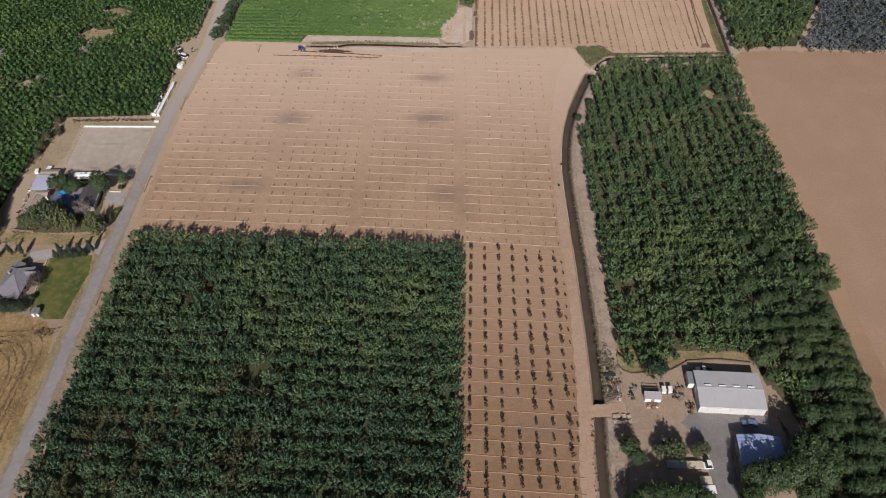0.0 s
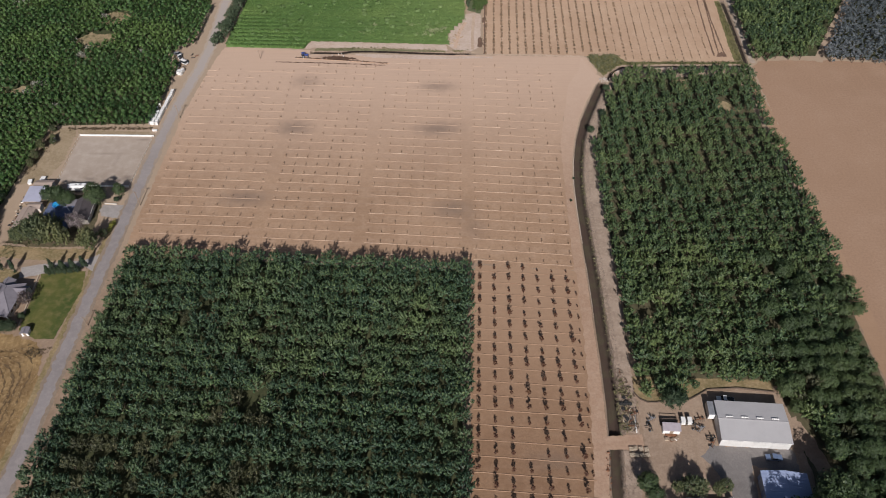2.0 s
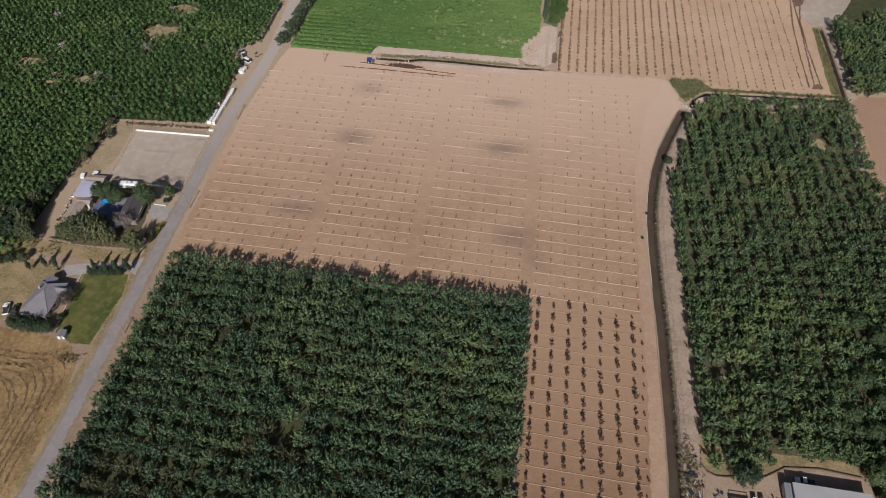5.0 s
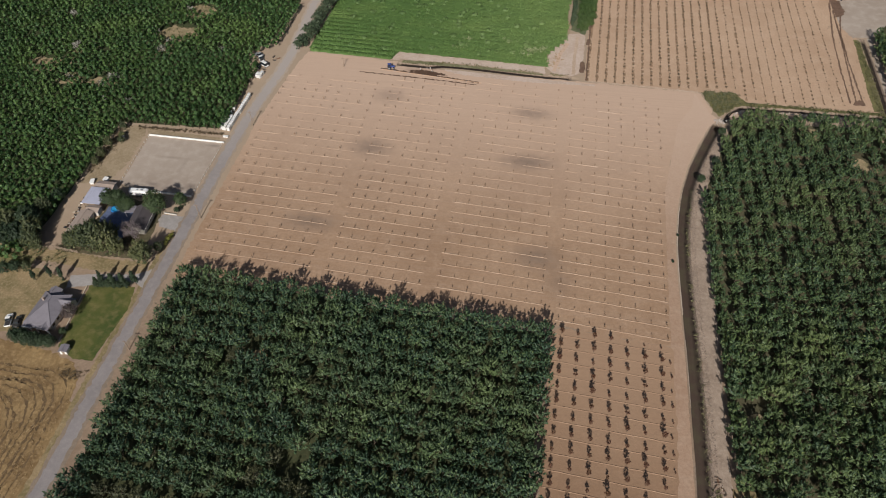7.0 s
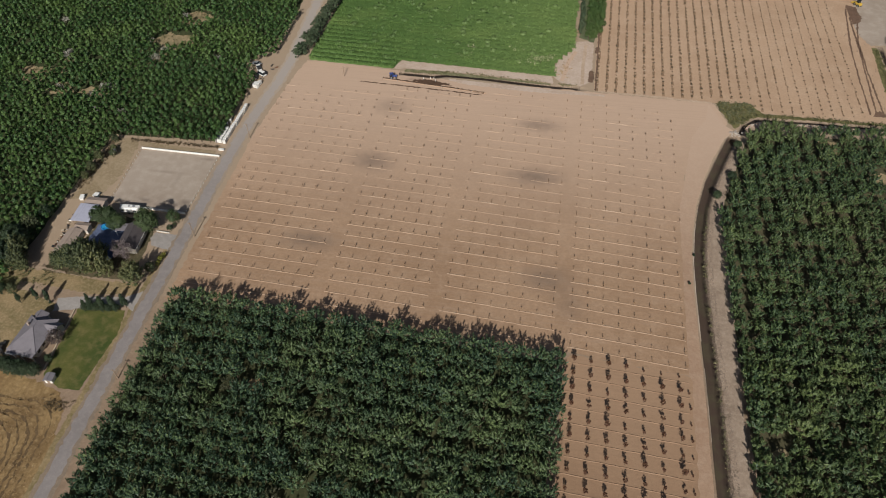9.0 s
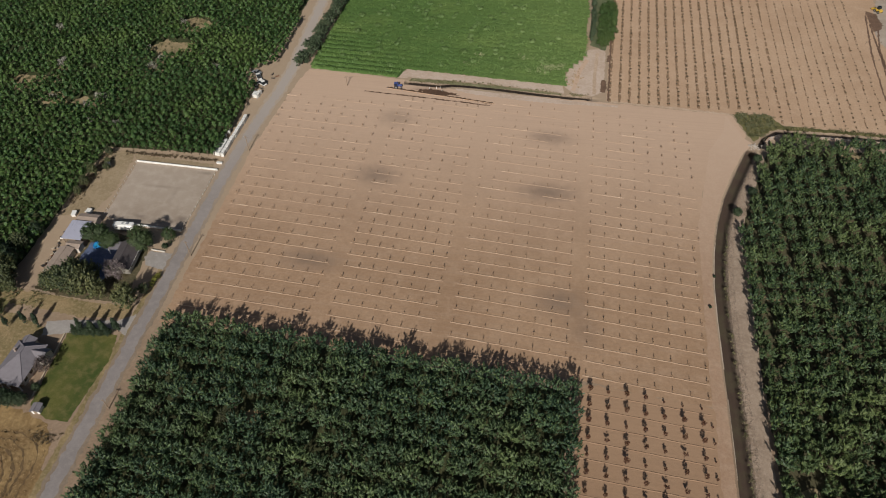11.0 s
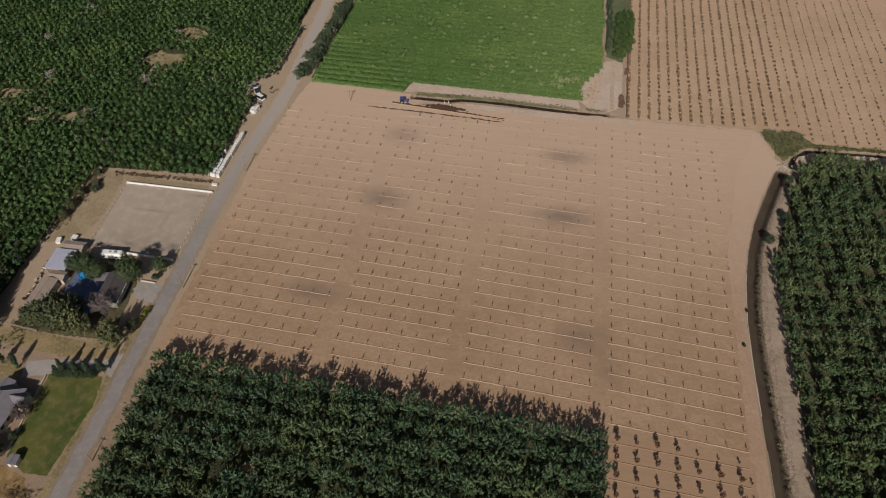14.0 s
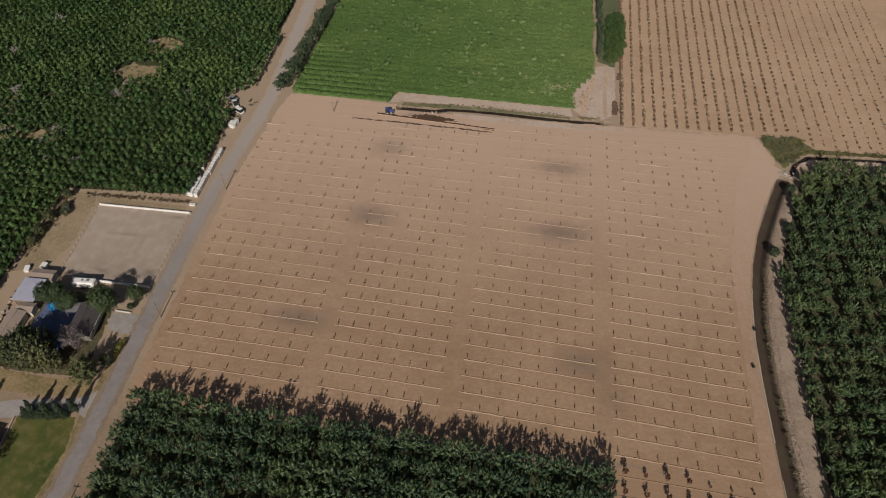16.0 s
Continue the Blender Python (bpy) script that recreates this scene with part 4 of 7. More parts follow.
# ---- young trees ----
def young(seed, high, width, tufts, per, size, low=0.2, mat=None, vase=False):
    rng = np.random.default_rng(seed)
    v, f = crown(rng, width, high * low, high, tufts, per, size, fluff=width * 0.35)
    if vase:
        # narrow at the foot, wide at the top
        v[:, :2] *= np.clip(0.3 + 1.1 * v[:, 2:] / high, 0.3, 1.2)
    bm = rod(bmesh.new(), (0, 0, -0.05), (0.02, 0.02, high * 0.75), 0.035, 0.02, 5)
    return mesh_of("trunk", bm, BARK), mesh_from("crown", v, f, mat or SAPLING), v, f

big_young = [young(40 + i, 2.6, 0.5, 27, 8, 0.33, 0.16, YOUNGLEAF, vase=True) for i in range(6)]
small_young = [young(60 + i, 1.6, 0.12, 12, 6, 0.26, 0.03) for i in range(5)]
rng = np.random.default_rng(20)
for k in range(25):
    for i in range(7):
        y0 = 172.9 - 4.8 * k
        x = 3.8 + 4.78 * i - 0.022 * (172 - y0)
        y = y0 - 0.055 * (x - 4)
        s = rng.choice([0.82, 1.02, 1.12, 1.2]) * rng.uniform(0.88, 1.1) * (0.5 if k == 0 and i > 3 else 1)
        if rng.random() < 0.04:
            continue
        tree("young_tree", big_young[rng.integers(6)], x, y, rng.uniform(0, 6.28), s, "head-high young orchard tree with a sparse bronze vase-shaped crown", "young tree", "young trees in the strip")
    if k < 17 and rng.random() < 0.85:
        x = 3.8 + 4.78 * 6 - 0.022 * (172 - y0) + rng.uniform(1.9, 2.7)
        tree("young_tree", big_young[rng.integers(6)], x, y0 - 0.055 * (x - 4), rng.uniform(0, 6.28), rng.uniform(0.4, 0.6), "knee-high bronze young orchard tree at the end of a row", "young tree", "young trees in the strip")
    xs0 = 2.2 - 0.022 * (172 - y0)
    v, f = [], []
    for x in np.linspace(xs0, xs0 + 33, 26):
        y = y0 - 0.5 - 0.068 * (x - 4) + rng.uniform(-0.06, 0.06)
        v += [(x, y - 0.17, 0.028), (x, y - 0.04, 0.13), (x, y + 0.05, 0.12), (x, y + 0.15, 0.028)]
    for q in range(25):
        f += [(4 * q + j, 4 * q + 4 + j, 4 * q + 5 + j, 4 * q + 1 + j) for j in range(3)]
    under("planting_line", mesh_from("planting_line", v, f, BERM2), strip_field)
near = [p for p in PLANTS if p[1] < 236]
far = [p for p in PLANTS if p[1] >= 236]
for x, y in near:
    if rng.random() < 0.06:
        continue
    tree("sapling", small_young[rng.integers(5)], x, y, rng.uniform(0, 6.28), rng.uniform(0.8, 1.15), "thin dark sapling on a pale planting line", "sapling", "saplings in the field")
joined("saplings_beyond", small_young, [(x, y, rng.uniform(0.6, 1.1)) for x, y in far if rng.random() > 0.08], SAPLING, rng, "thin dark saplings in rows far across the field", "sapling")

# seedlings and furrows of the north field
spots = []
nf = bpy.data.objects["north_field"]
for i in range(28):
    x0 = 8.5 + 3.75 * i
    line = [(x0 + 0.03 * (y - 306), y) for y in (305.5 if x0 < 52 else 307 if x0 < 70 else 300, 340, 380, 436)]
    for y in np.arange(line[0][1] + 1.0, 436, 2.8):
        spots.append((x0 + 0.03 * (y - 306) + rng.normal(0, 0.12), y, rng.uniform(0.5, 1.0) * (1.0 if i < 16 else 0.78)))
    v, f = [], []
    for y in np.arange(line[0][1], 436, 1.6):
        x = x0 + 0.1 + 0.03 * (y - 306) + rng.uniform(-0.12, 0.12)
        h, w = rng.uniform(0.05, 0.16) * (1 if i < 14 else 0.6), rng.uniform(0.3, 0.75) * (1 if i < 18 else 0.6)
        v += [(x - w, y, 0.02), (x - 0.05, y, h), (x + 0.1, y, h), (x + w, y, 0.02)]
    for q in range(len(v) // 4 - 1):
        if rng.random() < (0.88 if i < 15 else 0.4 if i < 20 else 0.2):
            f += [(4 * q + j, 4 * q + 4 + j, 4 * q + 5 + j, 4 * q + 1 + j) for j in range(3)]
    under("furrow", mesh_from("furrow", v, f, WOODY), nf)
bush = [young(80 + i, 1.05, 0.48, 7, 5, 0.5, 0.05, SEEDLING) for i in range(4)]
joined("seedlings", bush, spots, SEEDLING, rng, "small dark seedlings in straight rows", "seedling")
for trench in ([(120.4, 386), (115.8, 354), (113.8, 329), (112.6, 303)], [(120.6, 379), (118.5, 346.4), (116.6, 325), (114.9, 303.4)], [(123.4, 376), (119.8, 358), (118.3, 334), (117.5, 303.2)]):
    strip("trench", trench, (0.34, 0.34), MUD, 0.04, 0.22, "brown freshly dug trench line with broken edges", "trench", step=0.8)
sheet("trench", [(113.4, 302.2), (117.8, 302.4), (118.2, 304.4), (116.6, 306.4), (114.6, 304.8)], MUD, 0.044, 0.3, 0.8, "brown pit at the end of the trenches", "trench")
sheet("trench", [(120.6, 372), (123.8, 374), (126.0, 378), (125.2, 388), (121.0, 390)], MUD, 0.044, 0.4, 0.9, "churned brown soil where the trenches meet", "trench")

# the green crop
def crop_row(y, x0, x1, seed):
    """A hedge-like strip: a rough low ridge under dense leaf sprays; towards the east and north the strips grow together."""
    rng = np.random.default_rng(seed)
    xs = np.arange(x0, x1, 0.9)
    shut = np.clip(0.35 + (xs + 100) / 60 + (y - 320) / 40, 0, 1)
    prof = [(-1.68, 0.03), (-1.3, 0.42), (-0.6, 0.6), (0.6, 0.6), (1.3, 0.42), (1.68, 0.03)]
    swell = 0.85 + 0.14 * np.sin(xs * 1.1 + seed) + 0.12 * np.sin(xs * 0.43 + 2 * seed) + rng.normal(0, 0.1, len(xs))
    v = np.array([[(x + rng.normal(0, 0.15), y + o + rng.normal(0, 0.15) - 0.06 * (x + 60), max(0.03, max(z, 0.52 * c) * k + rng.normal(0, 0.1))) for o, z in prof] for x, k, c in zip(xs, swell, shut)])
    n, m = v.shape[:2]
    ids = np.arange(n * m).reshape(n, m)
    q = np.stack([ids[:-1, :-1], ids[1:, :-1], ids[1:, 1:], ids[:-1, 1:]], -1).reshape(-1, 4)
    ridge = mesh_from("foliage", v.reshape(-1, 3), q, CROP)
    k = int((x1 - x0) * 19)
    x = rng.uniform(x0, x1, k)
    c = np.interp(x, xs, shut)
    off = np.where(rng.random(k) < c, rng.uniform(-1.75, 1.75, k), rng.normal(0, 0.85, k).clip(-1.6, 1.6))
    z = ((0.85 * (1 - (off / 2.0) ** 2) * (1 - c) + 0.62 * c) * np.interp(x, xs, swell) + rng.normal(0.1, 0.16, k) * (1 - 0.6 * c)).clip(0.12)
    cc = np.stack([x, y + off - 0.06 * (x + 60), z], 1)
    d = np.stack([rng.normal(0, 0.5, k) * (1 - 0.5 * c), off * 0.6 * (1 - c), np.full(k, 0.8)], 1)
    lv, lf = leaves(cc, d, 0.7, rng, 0.55, 0.55)
    return ridge, mesh_from("leaf_sprays", lv, lf, CROP)

def crop_edge(y):
    """Where the crop ends in the east: a ragged edge that steps back at the corner."""
    return float(np.interp(y, [311, 318.8, 318.9, 328, 332, 336, 340, 344, 460], [-76.2, -76.2, -8.4, -9.0, -7.2, -4.6, -2.4, -0.9, -0.6]))

for k in range(39):
    y = 311.6 + 3.3 * k
    x0 = -113.8 + 0.03 * (y - 315)
    x1 = crop_edge(y + 3) + 0.5 * math.sin(7 * k)
    ob = thing("crop_hedge", 0, 0, 0, 0, "low bright green hedge-like strip of crop plants", "crop", "strips of the green field")
    for nm, me in zip(("foliage", "leaf_sprays"), crop_row(y, x0, x1, 100 + k)):
        under(nm, me, ob)
# rounder, paler plants that stand out of the strips
clumps = []
for i in range(4):
    cr = np.random.default_rng(170 + i)
    cv, cf = crown(cr, 1.5, 0.1, 1.1, 34, 12, 0.4, fluff=0.4, narrow=0.6, lump=0.9, spread=0.4)
    clumps.append((None, None, cv, cf))
cg = np.random.default_rng(175)
cspots = []
for k in range(2, 26):
    for x in np.arange(-111, -8, 7.4):
        if cg.random() < 0.42:
            cspots.append((x + cg.normal(0, 1.6), 311.6 + 3.3 * k - 0.06 * (x + 60) + cg.normal(0, 0.5), cg.uniform(0.6, 1.15)))
joined("crop_clumps", clumps, [c for c in cspots if c[0] < crop_edge(c[1]) - 2], CLUMP, cg, "rounder pale green plants among the crop strips", "crop")
sheet("crop_soil", [(-115, 315.6), (-96, 313.4), (-76.5, 311.4), (-74.5, 317.6), (-40, 315.6), (-9.8, 314), (-9, 329), (-2, 340), (0, 445), (-110, 445)], CROPSOIL, 0.02, 0.3, 1.5, "green weedy soil beneath the crop", "field soil")

# hedges
hedge_sorts = kinds(4, 15, HEDGE, 2.1, 0.1, 4.4, 46, 12, 0.7, fluff=0.5)
for i in range(62):
    y = 314.8 + 2.0 * i
    tree("roadside_bush", hedge_sorts[i % 4], -118.4 + 0.055 * (y - 314) * (1 if y < 385 else 0.6) + (1.5 if i % 2 else -0.9) + rng.uniform(-0.5, 0.5), y, rng.uniform(0, 6), rng.uniform(0.6, 1.2), "grey-green roadside bush in a ragged hedge", "bush", "hedge along the road")
block_sorts = kinds(4, 16, GREENBLOCK, 1.7, 0.2, 4.2, 50, 12, 0.55, fluff=0.42)
edge_sorts = kinds(4, 18, HEDGE, 1.2, 0.2, 5.6, 40, 11, 0.55, fluff=0.36, pointed=0.5)
sheet("rough_grass", [(0.2, 345.8), (6.4, 342.4), (9.0, 350), (10.6, 368), (11.2, 392), (11.6, 440), (2.0, 440), (1.2, 385)], ROUGHGRASS, 0.034, 0.4, 1.2, "grey-green rough grass between windbreak trees", "grass")
for j in range(24):
    tree("hedge_tree", edge_sorts[j % 4], 1.0 + 0.02 * j + rng.uniform(-0.4, 0.4), 347 + 2.6 * j + rng.uniform(-0.4, 0.4), rng.uniform(0, 6), rng.uniform(0.7, 1.2), "narrow dark tree in a windbreak row", "tree", "windbreak row")
for j in range(14):
    for i in range(2 if j < 2 else 3):
        tree("hedge_tree", block_sorts[(i + j) % 4], 4.4 + 2.3 * i + 0.1 * j + rng.uniform(-0.3, 0.3), 345 + 2.5 * j + rng.uniform(-0.4, 0.4), rng.uniform(0, 6), rng.uniform(0.7, 1.1), "dense green tree in a narrow windbreak block", "tree", "windbreak block")

# ---- builders of things ----
def wheel(parent, x, y, r, w, along="y"):
    bm = bmesh.new()
    a, b = ((x, y - w / 2, r), (x, y + w / 2, r)) if along == "x" else ((x - w / 2, y, r), (x + w / 2, y, r))
    rod(bm, a, b, r, sides=12)
    wh = part("wheel", bm, TYRE, parent)
    bm = bmesh.new()
    k = 0.02
    a2, b2 = ((x, y - w / 2 - k, r), (x, y + w / 2 + k, r)) if along == "x" else ((x - w / 2 - k, y, r), (x + w / 2 + k, y, r))
    rod(bm, a2, b2, r * 0.55, sides=10)
    part("rim", bm, GREYMETAL, wh)

def gable_roof(parent, x0, x1, y0, y1, eave, ridge, mat, over=0.35, along="x", thick=0.14, label=""):
    """Two pitched sheets of roof that meet at a ridge, and a ridge cap."""
    x0, x1, y0, y1 = x0 - over, x1 + over, y0 - over, y1 + over
    for side in (0, 1):
        bm = bmesh.new()
        if along == "x":
            ym = (y0 + y1) / 2
            pts = [(x0, y0, eave), (x1, y0, eave), (x1, ym, ridge), (x0, ym, ridge)] if side == 0 else [(x0, ym, ridge), (x1, ym, ridge), (x1, y1, eave), (x0, y1, eave)]
        else:
            xm = (x0 + x1) / 2
            pts = [(x0, y0, eave), (xm, y0, ridge), (xm, y1, ridge), (x0, y1, eave)] if side == 0 else [(xm, y0, ridge), (x1, y0, eave), (x1, y1, eave), (xm, y1, ridge)]
        slab(bm, pts, thick)
        part("roof_slope", bm, mat, parent, label)
    bm = bmesh.new()
    if along == "x":
        box(bm, x0, x1, (y0 + y1) / 2 - 0.14, (y0 + y1) / 2 + 0.14, ridge - 0.05, ridge + 0.05)
    else:
        box(bm, (x0 + x1) / 2 - 0.14, (x0 + x1) / 2 + 0.14, y0, y1, ridge - 0.05, ridge + 0.05)
    part("ridge_cap", bm, mat, parent)

def walls(parent, x0, x1, y0, y1, high, mat, ridge=None, along="x", label=""):
    """Four walls of 0.16 m thickness, the end walls with their gables."""
    t = 0.16
    for name, a in (("south", (x0, x1, y0, y0 + t)), ("north", (x0, x1, y1 - t, y1)), ("west", (x0, x0 + t, y0 + t, y1 - t)), ("east", (x1 - t, x1, y0 + t, y1 - t))):
        bm = boxed(*a, 0, high)
        if ridge and ((along == "x" and name in ("west", "east")) or (along == "y" and name in ("south", "north"))):
            if along == "x":
                xm, ya, yb = a[0], y0 + t, y1 - t
                tri = [(xm, ya, high), (xm, (ya + yb) / 2, ridge - 0.15), (xm, yb, high)]
                tri2 = [(x + t, y, z) for x, y, z in tri]
            else:
                ym, xa, xb = a[2], x0, x1
                tri = [(xa, ym, high), ((xa + xb) / 2, ym, ridge - 0.15), (xb, ym, high)]
                tri2 = [(x, y + t, z) for x, y, z in tri]
            v1, v2 = [bm.verts.new(p) for p in tri], [bm.verts.new(p) for p in tri2]
            bm.faces.new(v1), bm.faces.new(v2[::-1])
            for i in range(3):
                j = (i + 1) % 3
                bm.faces.new((v1[i], v1[j], v2[j], v2[i]))
        part("wall", bm, mat, parent, label)

def window(parent, x, y, z, w, h, face="y-"):
    s = -1 if face[1] == "-" else 1
    win = thing("window", 0, 0)
    win.parent = parent
    fr, pane = bmesh.new(), bmesh.new()
    if face[0] == "y":
        for a in ((x - w / 2, x + w / 2, z - 0.06, z), (x - w / 2, x + w / 2, z + h, z + h + 0.06), (x - w / 2 - 0.06, x - w / 2, z - 0.06, z + h + 0.06), (x + w / 2, x + w / 2 + 0.06, z - 0.06, z + h + 0.06)):
            box(fr, a[0], a[1], min(y, y + s * 0.07), max(y, y + s * 0.07), a[2], a[3])
        box(pane, x - w / 2, x + w / 2, min(y, y + s * 0.03), max(y, y + s * 0.03), z, z + h)
    else:
        for a in ((y - w / 2, y + w / 2, z - 0.06, z), (y - w / 2, y + w / 2, z + h, z + h + 0.06), (y - w / 2 - 0.06, y - w / 2, z - 0.06, z + h + 0.06), (y + w / 2, y + w / 2 + 0.06, z - 0.06, z + h + 0.06)):
            box(fr, min(x, x + s * 0.07), max(x, x + s * 0.07), a[0], a[1], a[2], a[3])
        box(pane, min(x, x + s * 0.03), max(x, x + s * 0.03), y - w / 2, y + w / 2, z, z + h)
    part("frame", fr, WHITE, win)
    part("pane", pane, GLASS, win)

def shed_roof(parent, x0, x1, y0, y1, za, zb, mat, over=0.25):
    """A single pitch that falls from y1 (zb) to y0 (za)."""
    part("roof", slab(bmesh.new(), [(x0 - over, y0 - over, za), (x1 + over, y0 - over, za), (x1 + over, y1 + over, zb), (x0 - over, y1 + over, zb)], 0.12), mat, parent)

def sheet_ribs(parent, x0, x1, y0, y1, z0, z1, step, mat):
    """Raised seams on a pitched metal sheet, along the fall."""
    n = int((x1 - x0) / step)
    for i in range(n + 1):
        x = x0 + (x1 - x0) * i / n
        part("roof_seam", slab(bmesh.new(), [(x - 0.03, y0, z0 + 0.05), (x + 0.03, y0, z0 + 0.05), (x + 0.03, y1, z1 + 0.05), (x - 0.03, y1, z1 + 0.05)], 0.06), mat, parent)

def vehicle(name, x, y, turn, paint, label, long=4.4, wide=1.8, cab=(0.28, 0.72), high=1.45, bed=False):
    """A car or pickup: lower body, cabin with windows, wheels, lights."""
    v = thing(name, x, y, 0, turn, label, "vehicle")
    L, W = long / 2, wide / 2
    part("body", boxed(-W, W, -L, L, 0.32, 0.88, bevel=0.12), paint, v)
    y0, y1 = -L + long * cab[0], -L + long * cab[1]
    bm = bmesh.new()
    low = [(-W * 0.94, y0, 0.86), (W * 0.94, y0, 0.86), (W * 0.94, y1, 0.86), (-W * 0.94, y1, 0.86)]
    top = [(-W * 0.78, y0 + 0.3, high), (W * 0.78, y0 + 0.3, high), (W * 0.78, y1 - 0.5, high), (-W * 0.78, y1 - 0.5, high)]
    a, b = [bm.verts.new(p) for p in low], [bm.verts.new(p) for p in top]
    for i in range(4):
        j = (i + 1) % 4
        bm.faces.new((a[i], a[j], b[j], b[i]))
    bm.faces.new(b)
    cabin = part("cabin", bm, GLASS, v, "dark tinted windows")
    part("roof", boxed(-W * 0.8, W * 0.8, y0 + 0.25, y1 - 0.45, high, high + 0.05), paint, cabin)
    if bed:
        part("cargo_bed", boxed(-W * 0.85, W * 0.85, -L + 0.1, y0 - 0.05, 0.885, 0.92), DARKMETAL, v)
    for sx in (-1, 1):
        for yy in (-L * 0.62, L * 0.62):
            wheel(v, sx * (W - 0.1), yy, 0.33, 0.22)
        part("headlight", boxed(sx * W * 0.65 - 0.14, sx * W * 0.65 + 0.14, L - 0.01, L + 0.03, 0.62, 0.76), WHITE, v)
    part("bumper", boxed(-W * 0.95, W * 0.95, L - 0.02, L + 0.09, 0.36, 0.52), DARKMETAL, v)
    return v

def single_tree(sorts, x, y, s, label, name="tree", category="tree", group="", i=0):
    return tree(name, sorts[i % len(sorts)], x, y, 1.7 * i + x, s, label, category, group)

def fence_line(name, a, b, step, mat, label, high=1.3, rails=(0.55, 1.05), post=0.06, post_mat=None, rail_half=0.025):
    """Posts with rails between two points."""
    (x0, y0), (x1, y1) = a, b
    f = thing(name, x0, y0, 0, math.degrees(math.atan2(y1 - y0, x1 - x0)), label, "fence")
    d = math.hypot(x1 - x0, y1 - y0)
    n = max(1, round(d / step))
    me = mesh_of("post", boxed(-post, post, -post, post, -0.1, high, bevel=0.01), post_mat or mat)
    for i in range(n + 1):
        under("post", me, f, m=Matrix.Translation((d * i / n, 0, 0)))
    for z in rails:
        part("rail", boxed(0, d, -rail_half, rail_half, z - 0.06, z + 0.06), mat, f)
    return f

# ---- riding arena ----
low_wall = thing("white_wall", -159.4, 246.1, 0, -1.3, "long low white board wall on the arena's north side", "wall")
for i in range(10):
    part("board", boxed(3.09 * i, 3.09 * i + 3.06, -0.08, 0.08, 0.0, 0.7, bevel=0.02), WHITE, low_wall)
    part("post", boxed(3.09 * i - 0.09, 3.09 * i + 0.09, -0.22, -0.09, -0.1, 0.78), WHITE, low_wall)
part("cap", boxed(-0.1, 30.9, -0.13, 0.13, 0.705, 0.76), WHITE, low_wall)
fence_line("arena_fence", (-128.8, 245.0), (-129.0, 215.6), 2.1, PALE, "arena side fence of short pale posts with thin rails", 0.75, (0.62,), 0.06, WHITE, 0.012)
fence_line("arena_fence", (-159.6, 245.4), (-158.2, 218.8), 2.1, PALE, "arena side fence of short pale posts with thin rails", 0.75, (0.62,), 0.06, WHITE, 0.012)
south_wall = thing("white_wall", -153.0, 215.2, 0, -1.8, "low white board wall on the arena's south side", "wall")
for i in range(8):
    part("board", boxed(3.0 * i, 3.0 * i + 2.97, -0.08, 0.08, 0.0, 0.8, bevel=0.02), WHITE, south_wall)
part("cap", boxed(-0.1, 24.1, -0.15, 0.15, 0.805, 0.87), WHITE, south_wall)
stub = thing("white_wall", -135.2, 205.2, 0, -3, "short white wall beside the driveway", "wall")
part("board", boxed(0, 4.6, -0.08, 0.08, 0, 0.45, bevel=0.02), STUCCO, stub)
part("cap", boxed(-0.1, 4.7, -0.1, 0.1, 0.455, 0.5), STUCCO, stub)

# travel trailer
rv = thing("travel_trailer", -147.8, 212.9, 0, 3, "white rounded travel trailer parked beside the arena wall", "trailer")
part("shell", boxed(-3.4, 3.4, -1.15, 1.15, 0.55, 2.75, bevel=0.32), WHITE, rv)
part("chassis", boxed(-3.2, 3.9, -0.5, 0.5, 0.38, 0.54), DARKMETAL, rv)
for xx in (-0.6, 0.35):
    for yy in (-1.0, 1.0):
        wheel(rv, xx, yy, 0.34, 0.22, "x")
for xx in (-2.2, 1.9):
    window(rv, xx, -1.15, 1.5, 1.0, 0.6)
part("roof_vent", boxed(-0.5, 0.1, -0.3, 0.3, 2.75, 2.9, bevel=0.04), GREYMETAL, rv)
part("air_conditioner", boxed(1.0, 1.9, -0.4, 0.4, 2.75, 3.0, bevel=0.06), GREYMETAL, rv)

# ---- sheds of the first homestead ----
def long_shed(name, x0, x1, y0, y1, high, ridge, mat, label, along="y", wall=STUCCO):
    s = thing(name, (x0 + x1) / 2, (y0 + y1) / 2, 0, 0, label, "building")
    a, b, c, d = x0 - s.location.x, x1 - s.location.x, y0 - s.location.y, y1 - s.location.y
    walls(s, a, b, c, d, high, wall, ridge, along)
    gable_roof(s, a, b, c, d, high - 0.05, ridge, mat, 0.4, along)
    return s

s = long_shed("brown_shed", -163.0, -158.7, 190.2, 200.2, 2.5, 3.1, BROWNROOF, "long shed with a faded brown felt roof", "y")
window(s, 2.15, -2, 1.2, 1.1, 0.8, "x+")
part("door", boxed(2.15, 2.21, 1.0, 2.0, 0.02, 2.05), WOOD, s)
long_shed("brown_shed", -161.6, -157.4, 200.8, 203.4, 2.3, 2.7, BROWNROOF, "small brown-roofed lean-to between two sheds", "x")
barn2 = thing("metal_roof_shed", -161.4, 207.9, 0, 0, "open shed with a lilac-grey metal roof", "building")
shed_roof(barn2, -3.3, 3.0, -3.7, 3.7, 2.6, 3.1, LILACROOF)
sheet_ribs(barn2, -3.3, 3.0, -3.9, 3.9, 2.58, 3.12, 0.9, LILACROOF)
for px in (-3.1, 2.8):
    for py in (-3.5, 0, 3.5):
        part("post", boxed(px - 0.09, px + 0.09, py - 0.09, py + 0.09, 0, 2.6), WOOD, barn2)
